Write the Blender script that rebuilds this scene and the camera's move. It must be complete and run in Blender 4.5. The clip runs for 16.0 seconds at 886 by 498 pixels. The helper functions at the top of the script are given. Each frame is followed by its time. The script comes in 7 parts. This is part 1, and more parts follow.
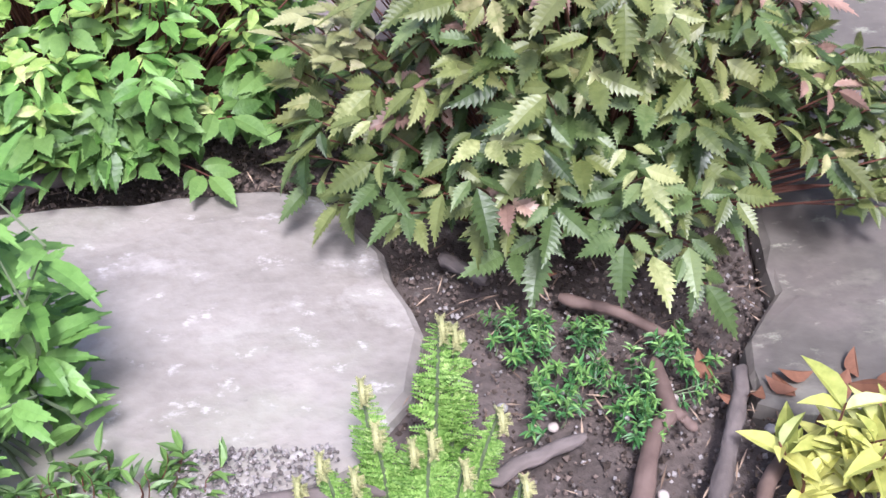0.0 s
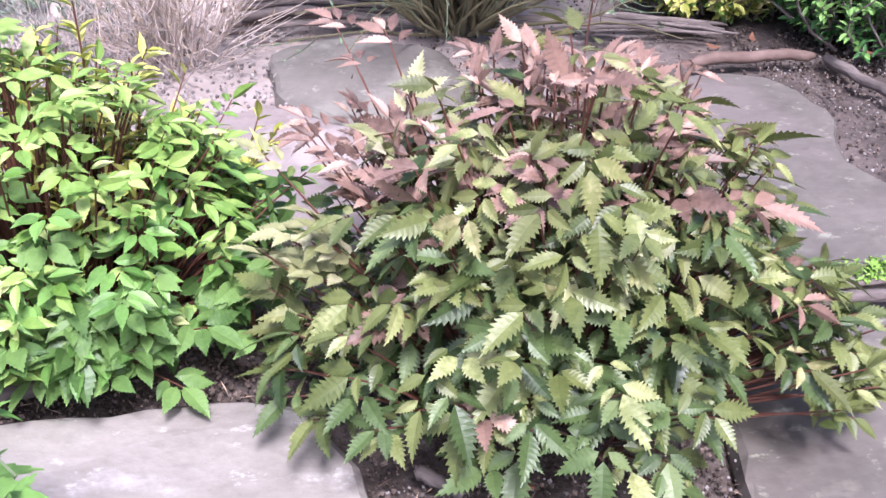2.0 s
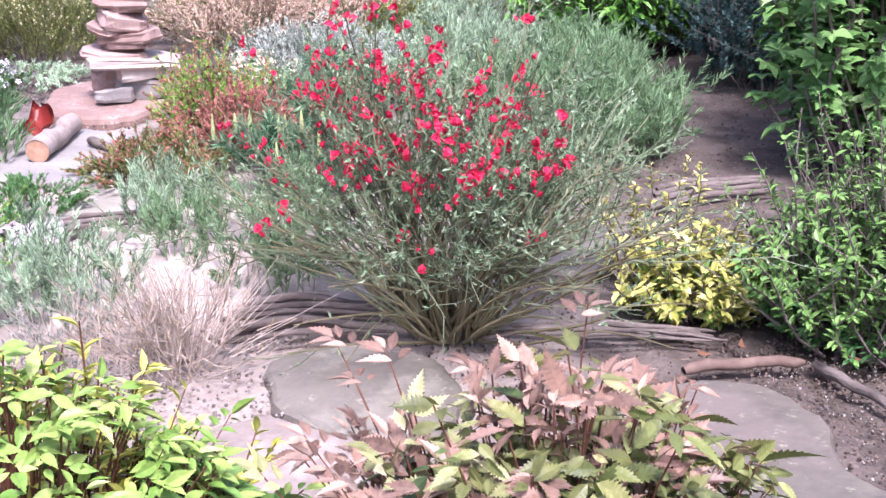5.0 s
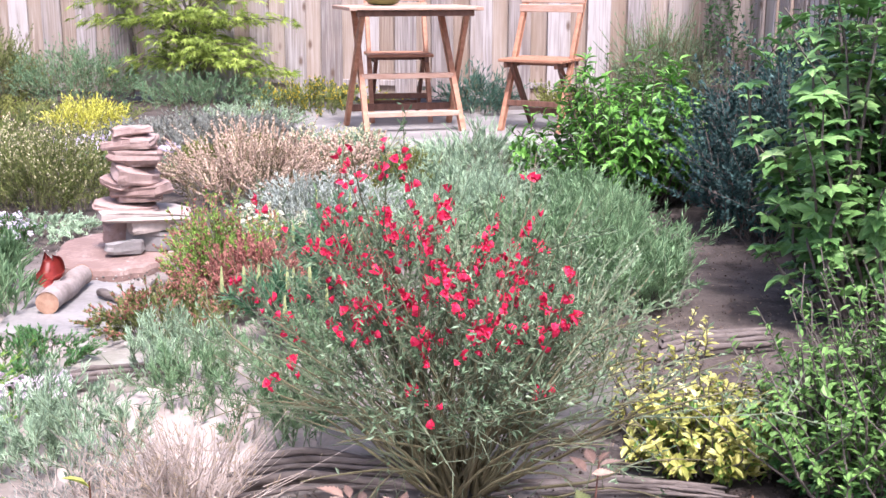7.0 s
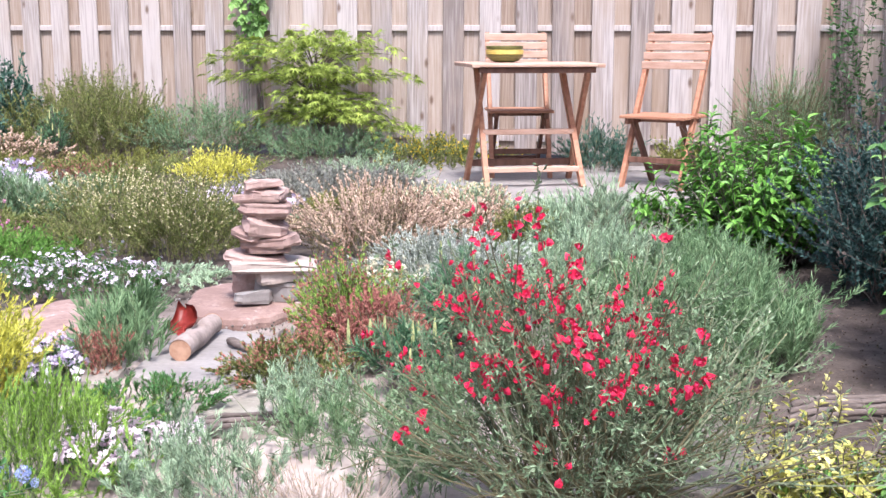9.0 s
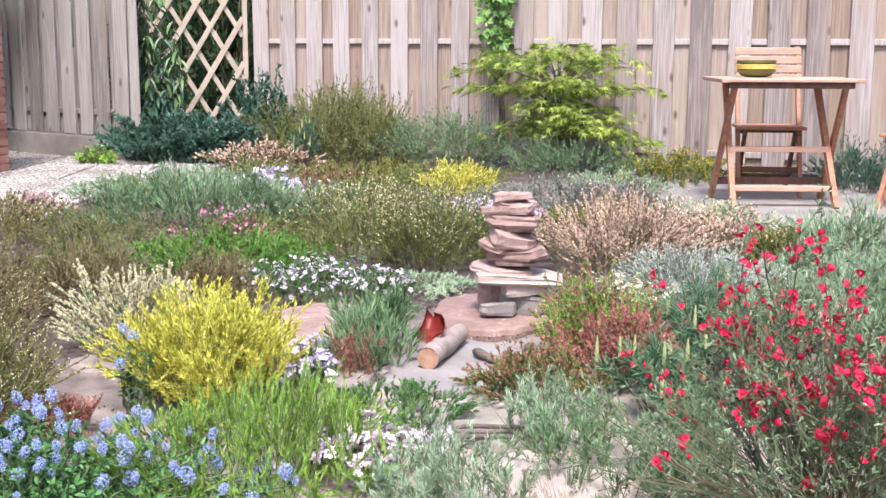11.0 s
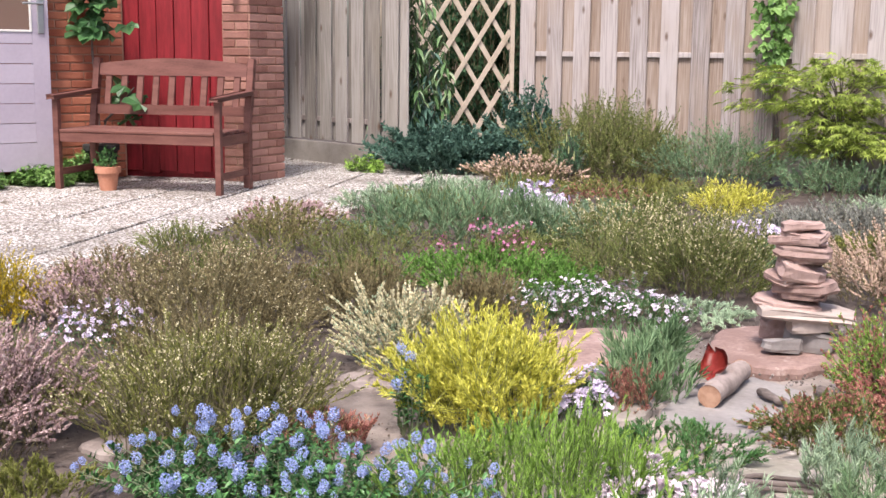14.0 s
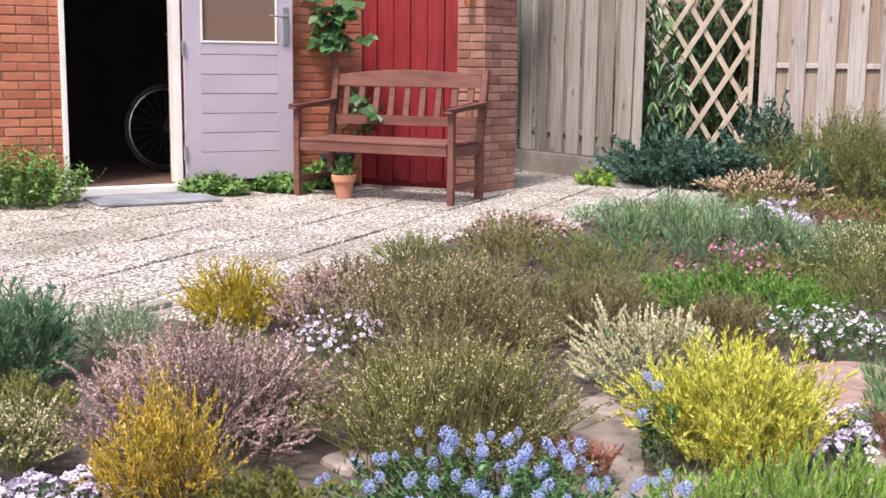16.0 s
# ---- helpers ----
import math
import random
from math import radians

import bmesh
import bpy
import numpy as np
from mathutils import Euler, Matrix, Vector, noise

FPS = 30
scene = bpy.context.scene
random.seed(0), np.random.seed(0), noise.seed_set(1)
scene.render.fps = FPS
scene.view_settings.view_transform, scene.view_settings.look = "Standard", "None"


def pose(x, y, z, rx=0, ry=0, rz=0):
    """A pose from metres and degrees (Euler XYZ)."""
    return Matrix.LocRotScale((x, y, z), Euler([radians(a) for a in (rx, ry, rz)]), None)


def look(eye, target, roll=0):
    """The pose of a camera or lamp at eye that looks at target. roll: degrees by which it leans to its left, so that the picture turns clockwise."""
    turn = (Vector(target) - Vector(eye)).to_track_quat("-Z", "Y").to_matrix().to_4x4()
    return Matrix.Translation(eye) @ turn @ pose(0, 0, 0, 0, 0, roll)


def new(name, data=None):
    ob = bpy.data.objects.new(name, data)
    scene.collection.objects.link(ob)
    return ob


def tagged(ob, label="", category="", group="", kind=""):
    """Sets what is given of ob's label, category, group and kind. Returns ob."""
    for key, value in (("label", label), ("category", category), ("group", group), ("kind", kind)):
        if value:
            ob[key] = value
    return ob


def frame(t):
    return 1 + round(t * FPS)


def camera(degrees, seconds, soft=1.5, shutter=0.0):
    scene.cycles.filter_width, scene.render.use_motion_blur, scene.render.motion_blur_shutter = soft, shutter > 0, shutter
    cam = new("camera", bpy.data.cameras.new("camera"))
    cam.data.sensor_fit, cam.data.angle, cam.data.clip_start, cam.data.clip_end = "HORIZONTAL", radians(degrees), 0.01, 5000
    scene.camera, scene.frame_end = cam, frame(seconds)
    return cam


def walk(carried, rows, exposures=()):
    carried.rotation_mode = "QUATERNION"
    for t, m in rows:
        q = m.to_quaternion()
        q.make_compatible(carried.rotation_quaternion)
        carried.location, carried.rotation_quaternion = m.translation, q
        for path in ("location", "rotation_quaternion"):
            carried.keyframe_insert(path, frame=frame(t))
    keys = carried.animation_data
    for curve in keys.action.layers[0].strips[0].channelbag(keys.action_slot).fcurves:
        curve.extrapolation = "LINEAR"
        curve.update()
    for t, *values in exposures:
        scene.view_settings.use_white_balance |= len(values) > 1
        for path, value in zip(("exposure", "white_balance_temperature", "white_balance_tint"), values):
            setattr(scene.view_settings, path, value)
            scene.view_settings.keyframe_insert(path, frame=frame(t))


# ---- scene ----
cam = camera(41.6, 16.0)
PATH = [
    (0, (0.216, -0.183, 0.846), (0.284, 1.276, -0.52), -0.9),
    (0.5, (0.216, -0.178, 0.854), (0.296, 1.328, -0.46), -0.8),
    (1, (0.217, -0.174, 0.86), (0.311, 1.381, -0.394), -0.5),
    (1.5, (0.211, -0.166, 0.868), (0.33, 1.433, -0.327), -0.1),
    (2, (0.209, -0.16, 0.876), (0.346, 1.483, -0.257), 0.2),
    (2.5, (0.207, -0.158, 0.88), (0.356, 1.53, -0.182), 0.3),
    (3, (0.206, -0.157, 0.883), (0.362, 1.575, -0.106), 0.4),
    (3.5, (0.204, -0.155, 0.886), (0.365, 1.617, -0.028), 0.4),
    (4, (0.202, -0.155, 0.89), (0.368, 1.653, 0.051), 0.4),
    (4.5, (0.202, -0.153, 0.895), (0.37, 1.688, 0.13), 0.3),
    (5, (0.199, -0.154, 0.904), (0.372, 1.715, 0.212), 0.2),
    (5.2, (0.198, -0.152, 0.904), (0.373, 1.727, 0.243), 0.3),
    (7.3, (0.189, -0.166, 0.924), (0.36, 1.779, 0.494), 0.2),
    (7.5, (0.19, -0.166, 0.924), (0.352, 1.784, 0.506), 0.1),
    (8, (0.187, -0.161, 0.922), (0.311, 1.796, 0.533), 0.0),
    (8.5, (0.17, -0.176, 0.931), (0.237, 1.788, 0.558), 0.1),
    (9, (0.156, -0.184, 0.935), (0.137, 1.783, 0.572), 0.1),
    (9.5, (0.139, -0.183, 0.937), (0.023, 1.781, 0.578), 0.1),
    (9.7, (0.133, -0.175, 0.937), (-0.021, 1.787, 0.58), -0.0),
    (11.8, (0.058, -0.15, 0.932), (-0.484, 1.746, 0.597), 0.3),
    (12, (0.049, -0.134, 0.933), (-0.521, 1.753, 0.598), 0.2),
    (12.5, (0.033, -0.121, 0.936), (-0.596, 1.748, 0.602), 0.2),
    (13, (0.02, -0.106, 0.945), (-0.667, 1.743, 0.61), 0.0),
    (13.5, (0.001, -0.092, 0.952), (-0.742, 1.735, 0.62), 0.2),
    (14, (-0.028, -0.08, 0.958), (-0.838, 1.719, 0.63), 0.6),
    (14.5, (-0.057, -0.069, 0.96), (-0.947, 1.693, 0.638), 0.8),
    (15, (-0.085, -0.056, 0.962), (-1.057, 1.663, 0.643), 1.0),
    (15.5, (-0.109, -0.053, 0.971), (-1.162, 1.617, 0.653), 0.9),
    (16, (-0.138, -0.03, 0.97), (-1.273, 1.586, 0.654), 0.7),
]
walk(cam, [(t, look(eye, target, roll)) for t, eye, target, roll in PATH], [(0.0, 0.98, 5680, 20), (1.5, 1.19, 5660, 24), (3.0, 1.22, 5680, 28), (5.0, 1.36, 5880, 28), (7.5, 1.22, 6060, 20), (9.5, 1.1, 6140, 17), (12.0, 0.95, 6400, 17), (14.0, 0.79, 6640, 17), (16.0, 0.745, 6740, 16)])
# ---- light ----
world = bpy.data.worlds.new("world")
scene.world = world
world.use_nodes = True
wn = world.node_tree.nodes
sky = wn.new("ShaderNodeTexSky")
sky.sky_type, sky.sun_disc = "NISHITA", False
sky.sun_elevation, sky.sun_rotation = radians(60), radians(172)
sky.dust_density, sky.ozone_density = 4.0, 0.6
world.node_tree.links.new(sky.outputs[0], wn["Background"].inputs[0])
wn["Background"].inputs[1].default_value = 0.135
sun = new("sun", bpy.data.lights.new("sun", "SUN"))
sun.data.energy, sun.data.angle, sun.data.color = 2.9, radians(12), (1.0, 0.97, 0.92)
sun.matrix_world = look((0.6, -4.5, 8.0), (0, 0, 0))


# ---- materials ----
def mat(name, c1, c2, rough=0.7, scale=8.0, bump=0.3, fine=60.0, metal=0.0, stops=(0.3, 0.7), spot=None, spot_scale=3.0, spot_at=0.6,
        stretch=(1, 1, 1), island=0.0, spec=0.4, vary=0.0, veils=()):
    """Two-scale surface: a broad mix of c1 and c2, a fine grain, an optional third colour in blots, and relief."""
    m = bpy.data.materials.new(name)
    m.use_nodes = True
    n, l = m.node_tree.nodes, m.node_tree.links
    b = n["Principled BSDF"]
    b.inputs["Roughness"].default_value, b.inputs["Metallic"].default_value = rough, metal
    b.inputs["Specular IOR Level"].default_value = spec
    co = n.new("ShaderNodeTexCoord")
    mp = n.new("ShaderNodeMapping")
    mp.inputs["Scale"].default_value = stretch
    l.new(co.outputs["Object"], mp.inputs[0])
    info = n.new("ShaderNodeObjectInfo")
    shift = n.new("ShaderNodeVectorMath")
    shift.operation = "MULTIPLY"
    l.new(info.outputs["Random"], shift.inputs[0])
    shift.inputs[1].default_value = (13.7, 7.1, 5.3)
    l.new(shift.outputs[0], mp.inputs["Location"])
    a = n.new("ShaderNodeTexNoise")
    a.inputs["Scale"].default_value, a.inputs["Detail"].default_value = scale, 5
    g = n.new("ShaderNodeTexNoise")
    g.inputs["Scale"].default_value, g.inputs["Detail"].default_value = fine, 3
    l.new(mp.outputs[0], a.inputs[0]), l.new(mp.outputs[0], g.inputs[0])
    mixed = n.new("ShaderNodeMath")
    mixed.operation = "MULTIPLY_ADD"
    l.new(g.outputs[0], mixed.inputs[0])
    mixed.inputs[1].default_value = 0.35
    add = n.new("ShaderNodeMath")
    add.operation = "MULTIPLY_ADD"
    l.new(a.outputs[0], add.inputs[0])
    add.inputs[1].default_value, add.inputs[2].default_value = 0.8, -0.07
    l.new(add.outputs[0], mixed.inputs[2])
    fac = mixed.outputs[0]
    if island:
        geo = n.new("ShaderNodeNewGeometry")
        more = n.new("ShaderNodeMath")
        more.operation = "MULTIPLY_ADD"
        l.new(geo.outputs["Random Per Island"], more.inputs[0])
        more.inputs[1].default_value = island
        sub = n.new("ShaderNodeMath")
        sub.operation = "SUBTRACT"
        l.new(fac, sub.inputs[0])
        sub.inputs[1].default_value = island / 2
        l.new(sub.outputs[0], more.inputs[2])
        fac = more.outputs[0]
    if vary:
        more = n.new("ShaderNodeMath")
        more.operation = "MULTIPLY_ADD"
        l.new(info.outputs["Random"], more.inputs[0])
        more.inputs[1].default_value = vary
        sub = n.new("ShaderNodeMath")
        sub.operation = "SUBTRACT"
        l.new(fac, sub.inputs[0])
        sub.inputs[1].default_value = vary / 2
        l.new(sub.outputs[0], more.inputs[2])
        fac = more.outputs[0]
    r = n.new("ShaderNodeValToRGB")
    r.color_ramp.elements[0].position, r.color_ramp.elements[1].position = stops
    r.color_ramp.elements[0].color, r.color_ramp.elements[1].color = (*c1, 1), (*c2, 1)
    l.new(fac, r.inputs[0])
    out = r.outputs[0]
    for colour, size, at, most in ([(spot, spot_scale, spot_at, 0.7)] if spot else []) + list(veils):
        s = n.new("ShaderNodeTexNoise")
        s.inputs["Scale"].default_value, s.inputs["Detail"].default_value, s.inputs["Roughness"].default_value = size, 6, 0.65
        l.new(mp.outputs[0], s.inputs[0])
        k = n.new("ShaderNodeMapRange")
        k.inputs[1].default_value, k.inputs[2].default_value, k.inputs[4].default_value = at, at + 0.1, most
        l.new(s.outputs[0], k.inputs[0])
        mx = n.new("ShaderNodeMix")
        mx.data_type = "RGBA"
        l.new(k.outputs[0], mx.inputs[0]), l.new(out, mx.inputs[6])
        mx.inputs[7].default_value = (*colour, 1)
        out = mx.outputs[2]
    l.new(out, b.inputs["Base Color"])
    if bump:
        bp = n.new("ShaderNodeBump")
        bp.inputs["Strength"].default_value, bp.inputs["Distance"].default_value = bump, 0.01
        l.new(mixed.outputs[0], bp.inputs["Height"]), l.new(bp.outputs[0], b.inputs["Normal"])
    return m


def leafy(name, c1, c2, c3=None, rough=0.5, thin=0.14, spec=0.3):
    """Foliage: each leaf its own tone between c1 and c2 (few of them c3), letting some light through."""
    m = bpy.data.materials.new(name)
    m.use_nodes = True
    n, l = m.node_tree.nodes, m.node_tree.links
    b = n["Principled BSDF"]
    b.inputs["Roughness"].default_value, b.inputs["Specular IOR Level"].default_value = rough, spec
    geo = n.new("ShaderNodeNewGeometry")
    co = n.new("ShaderNodeTexCoord")
    t = n.new("ShaderNodeTexNoise")
    t.inputs["Scale"].default_value, t.inputs["Detail"].default_value = 9.0, 3
    l.new(co.outputs["Object"], t.inputs[0])
    k = n.new("ShaderNodeMath")
    k.operation = "MULTIPLY_ADD"
    l.new(t.outputs[0], k.inputs[0])
    k.inputs[1].default_value = 0.8
    k2 = n.new("ShaderNodeMath")
    k2.operation = "MULTIPLY_ADD"
    l.new(geo.outputs["Random Per Island"], k2.inputs[0])
    k2.inputs[1].default_value = 0.7
    g = n.new("ShaderNodeTexNoise")
    g.inputs["Scale"].default_value, g.inputs["Detail"].default_value = 130.0, 3
    l.new(co.outputs["Object"], g.inputs[0])
    k3 = n.new("ShaderNodeMath")
    k3.operation = "MULTIPLY_ADD"
    l.new(g.outputs[0], k3.inputs[0])
    k3.inputs[1].default_value, k3.inputs[2].default_value = 0.5, -0.5
    l.new(k3.outputs[0], k2.inputs[2])
    bp = n.new("ShaderNodeBump")
    bp.inputs["Strength"].default_value, bp.inputs["Distance"].default_value = 0.25, 0.003
    l.new(g.outputs[0], bp.inputs["Height"]), l.new(bp.outputs[0], b.inputs["Normal"])
    l.new(k2.outputs[0], k.inputs[2])
    r = n.new("ShaderNodeValToRGB")
    r.color_ramp.elements[0].position, r.color_ramp.elements[1].position = 0.1, 0.75
    r.color_ramp.elements[0].color, r.color_ramp.elements[1].color = (*c1, 1), (*c2, 1)
    if c3:
        e = r.color_ramp.elements.new(0.92)
        e.color = (*c3, 1)
    l.new(k.outputs[0], r.inputs[0])
    l.new(r.outputs[0], b.inputs["Base Color"])
    tr = n.new("ShaderNodeBsdfTranslucent")
    l.new(r.outputs[0], tr.inputs[0])
    mx = n.new("ShaderNodeMixShader")
    mx.inputs[0].default_value = thin
    l.new(b.outputs[0], mx.inputs[1]), l.new(tr.outputs[0], mx.inputs[2])
    l.new(mx.outputs[0], n["Material Output"].inputs[0])
    return m


def cells(name, cols, scale, rough=0.85, bump=0.6, dirt=(0.12, 0.1, 0.08)):
    """Pebbly surface: small stones of several colours with darker joints and broad dirt."""
    m = bpy.data.materials.new(name)
    m.use_nodes = True
    n, l = m.node_tree.nodes, m.node_tree.links
    b = n["Principled BSDF"]
    b.inputs["Roughness"].default_value = rough
    co = n.new("ShaderNodeTexCoord")
    geo = n.new("ShaderNodeNewGeometry")
    v = n.new("ShaderNodeTexVoronoi")
    v.inputs["Scale"].default_value = scale
    l.new(geo.outputs["Position"], v.inputs["Vector"])
    sep = n.new("ShaderNodeSeparateColor")
    l.new(v.outputs["Color"], sep.inputs[0])
    r = n.new("ShaderNodeValToRGB")
    r.color_ramp.interpolation = "CONSTANT"
    while len(r.color_ramp.elements) < len(cols):
        r.color_ramp.elements.new(0.5)
    for i, c in enumerate(cols):
        r.color_ramp.elements[i].position, r.color_ramp.elements[i].color = i / len(cols), (*c, 1)
    l.new(sep.outputs[0], r.inputs[0])
    k = n.new("ShaderNodeMapRange")
    k.inputs[1].default_value, k.inputs[2].default_value = 0.35, 0.75
    l.new(v.outputs["Distance"], k.inputs[0])
    mx = n.new("ShaderNodeMix")
    mx.data_type = "RGBA"
    l.new(k.outputs[0], mx.inputs[0]), l.new(r.outputs[0], mx.inputs[6])
    mx.inputs[7].default_value = (*dirt, 1)
    t = n.new("ShaderNodeTexNoise")
    t.inputs["Scale"].default_value, t.inputs["Detail"].default_value = 1.6, 6
    l.new(geo.outputs["Position"], t.inputs[0])
    k2 = n.new("ShaderNodeMapRange")
    k2.inputs[1].default_value, k2.inputs[2].default_value, k2.inputs[4].default_value = 0.46, 0.72, 0.65
    l.new(t.outputs[0], k2.inputs[0])
    mx2 = n.new("ShaderNodeMix")
    mx2.data_type = "RGBA"
    l.new(k2.outputs[0], mx2.inputs[0]), l.new(mx.outputs[2], mx2.inputs[6])
    mx2.inputs[7].default_value = (*dirt, 1)
    l.new(mx2.outputs[2], b.inputs["Base Color"])
    bp = n.new("ShaderNodeBump")
    bp.invert = True
    bp.inputs["Strength"].default_value, bp.inputs["Distance"].default_value = bump, 0.006
    l.new(v.outputs["Distance"], bp.inputs["Height"]), l.new(bp.outputs[0], b.inputs["Normal"])
    return m


SOIL = mat("soil", (0.042, 0.033, 0.028), (0.135, 0.107, 0.095), 0.95, 14, 1.0, 120, spot=(0.22, 0.185, 0.16), spot_scale=40, spot_at=0.62)


def dust(m, centre, reach, colour):
    """Pale stone dust trodden into the soil round a stretch of the path, thinning outwards with a ragged edge."""
    n, l = m.node_tree.nodes, m.node_tree.links
    b = n["Principled BSDF"]
    old = b.inputs["Base Color"].links[0].from_socket
    geo, far, t, k, mx = n.new("ShaderNodeNewGeometry"), n.new("ShaderNodeVectorMath"), n.new("ShaderNodeTexNoise"), n.new("ShaderNodeMapRange"), n.new("ShaderNodeMix")
    far.operation = "DISTANCE"
    l.new(geo.outputs["Position"], far.inputs[0])
    far.inputs[1].default_value = centre
    t.inputs["Scale"].default_value, t.inputs["Detail"].default_value = 9.0, 8
    l.new(geo.outputs["Position"], t.inputs[0])
    add = n.new("ShaderNodeMath")
    add.operation = "MULTIPLY_ADD"
    l.new(t.outputs[0], add.inputs[0])
    add.inputs[1].default_value = reach * 1.3
    l.new(far.outputs["Value"], add.inputs[2])
    k.inputs[1].default_value, k.inputs[2].default_value, k.inputs[3].default_value, k.inputs[4].default_value = reach, reach * 1.9, 0.85, 0.0
    l.new(add.outputs[0], k.inputs[0])
    mx.data_type = "RGBA"
    l.new(k.outputs[0], mx.inputs[0]), l.new(old, mx.inputs[6])
    mx.inputs[7].default_value = (*colour, 1)
    l.new(mx.outputs[2], b.inputs["Base Color"])


dust(SOIL, (-0.45, 2.7, 0), 1.15, (0.4, 0.345, 0.31))
dust(SOIL, (0.05, 1.75, 0), 0.62, (0.36, 0.305, 0.275))
PATIO = cells("gravel_paver", [(0.54, 0.51, 0.48), (0.76, 0.75, 0.74), (0.38, 0.33, 0.28), (0.66, 0.64, 0.62), (0.2, 0.18, 0.16), (0.74, 0.72, 0.7)], 68)
STONE = mat("flagstone", (0.2, 0.178, 0.155), (0.345, 0.312, 0.278), 0.7, 6, 0.5, 60, stretch=(1, 1.35, 1), spot=(0.44, 0.4, 0.38), spot_scale=7, spot_at=0.54,
            veils=[((0.25, 0.25, 0.19), 3.5, 0.52, 0.5), ((0.55, 0.51, 0.49), 28, 0.6, 0.8), ((0.13, 0.115, 0.1), 45, 0.66, 0.6)])
DARKSTONE = mat("dark_flagstone", (0.085, 0.076, 0.065), (0.165, 0.145, 0.125), 0.6, 4, 0.4, 50, stretch=(1, 1.4, 1), spot=(0.2, 0.185, 0.15), spot_scale=6, spot_at=0.52,
                veils=[((0.2, 0.162, 0.15), 2.5, 0.5, 0.5), ((0.3, 0.3, 0.23), 40, 0.6, 0.7), ((0.07, 0.06, 0.05), 22, 0.62, 0.6)])
MIDSTONE = mat("mid_flagstone", (0.1, 0.092, 0.076), (0.2, 0.18, 0.155), 0.65, 4, 0.4, 50, spot=(0.26, 0.245, 0.205), spot_scale=7, spot_at=0.53, veils=[((0.4, 0.38, 0.33), 35, 0.6, 0.6), ((0.09, 0.08, 0.07), 20, 0.62, 0.5)])
REDSTONE = mat("red_sandstone", (0.23, 0.15, 0.13), (0.42, 0.3, 0.27), 0.8, 9, 0.6, 60, vary=0.4, spot=(0.52, 0.44, 0.4), spot_scale=14, spot_at=0.58, veils=[((0.16, 0.1, 0.09), 24, 0.6, 0.6)])
GREYSTONE = mat("grey_slate", (0.2, 0.185, 0.18), (0.33, 0.31, 0.3), 0.75, 6, 0.4, 60)
SANDSTONE = mat("dusty_sandstone", (0.17, 0.138, 0.123), (0.29, 0.243, 0.225), 0.8, 6, 0.5, 60, spot=(0.39, 0.34, 0.31), spot_scale=9, spot_at=0.54, veils=[((0.15, 0.12, 0.1), 30, 0.6, 0.7)])
PALESTONE = mat("pale_stone", (0.33, 0.27, 0.24), (0.5, 0.43, 0.39), 0.8, 7, 0.4, 60)


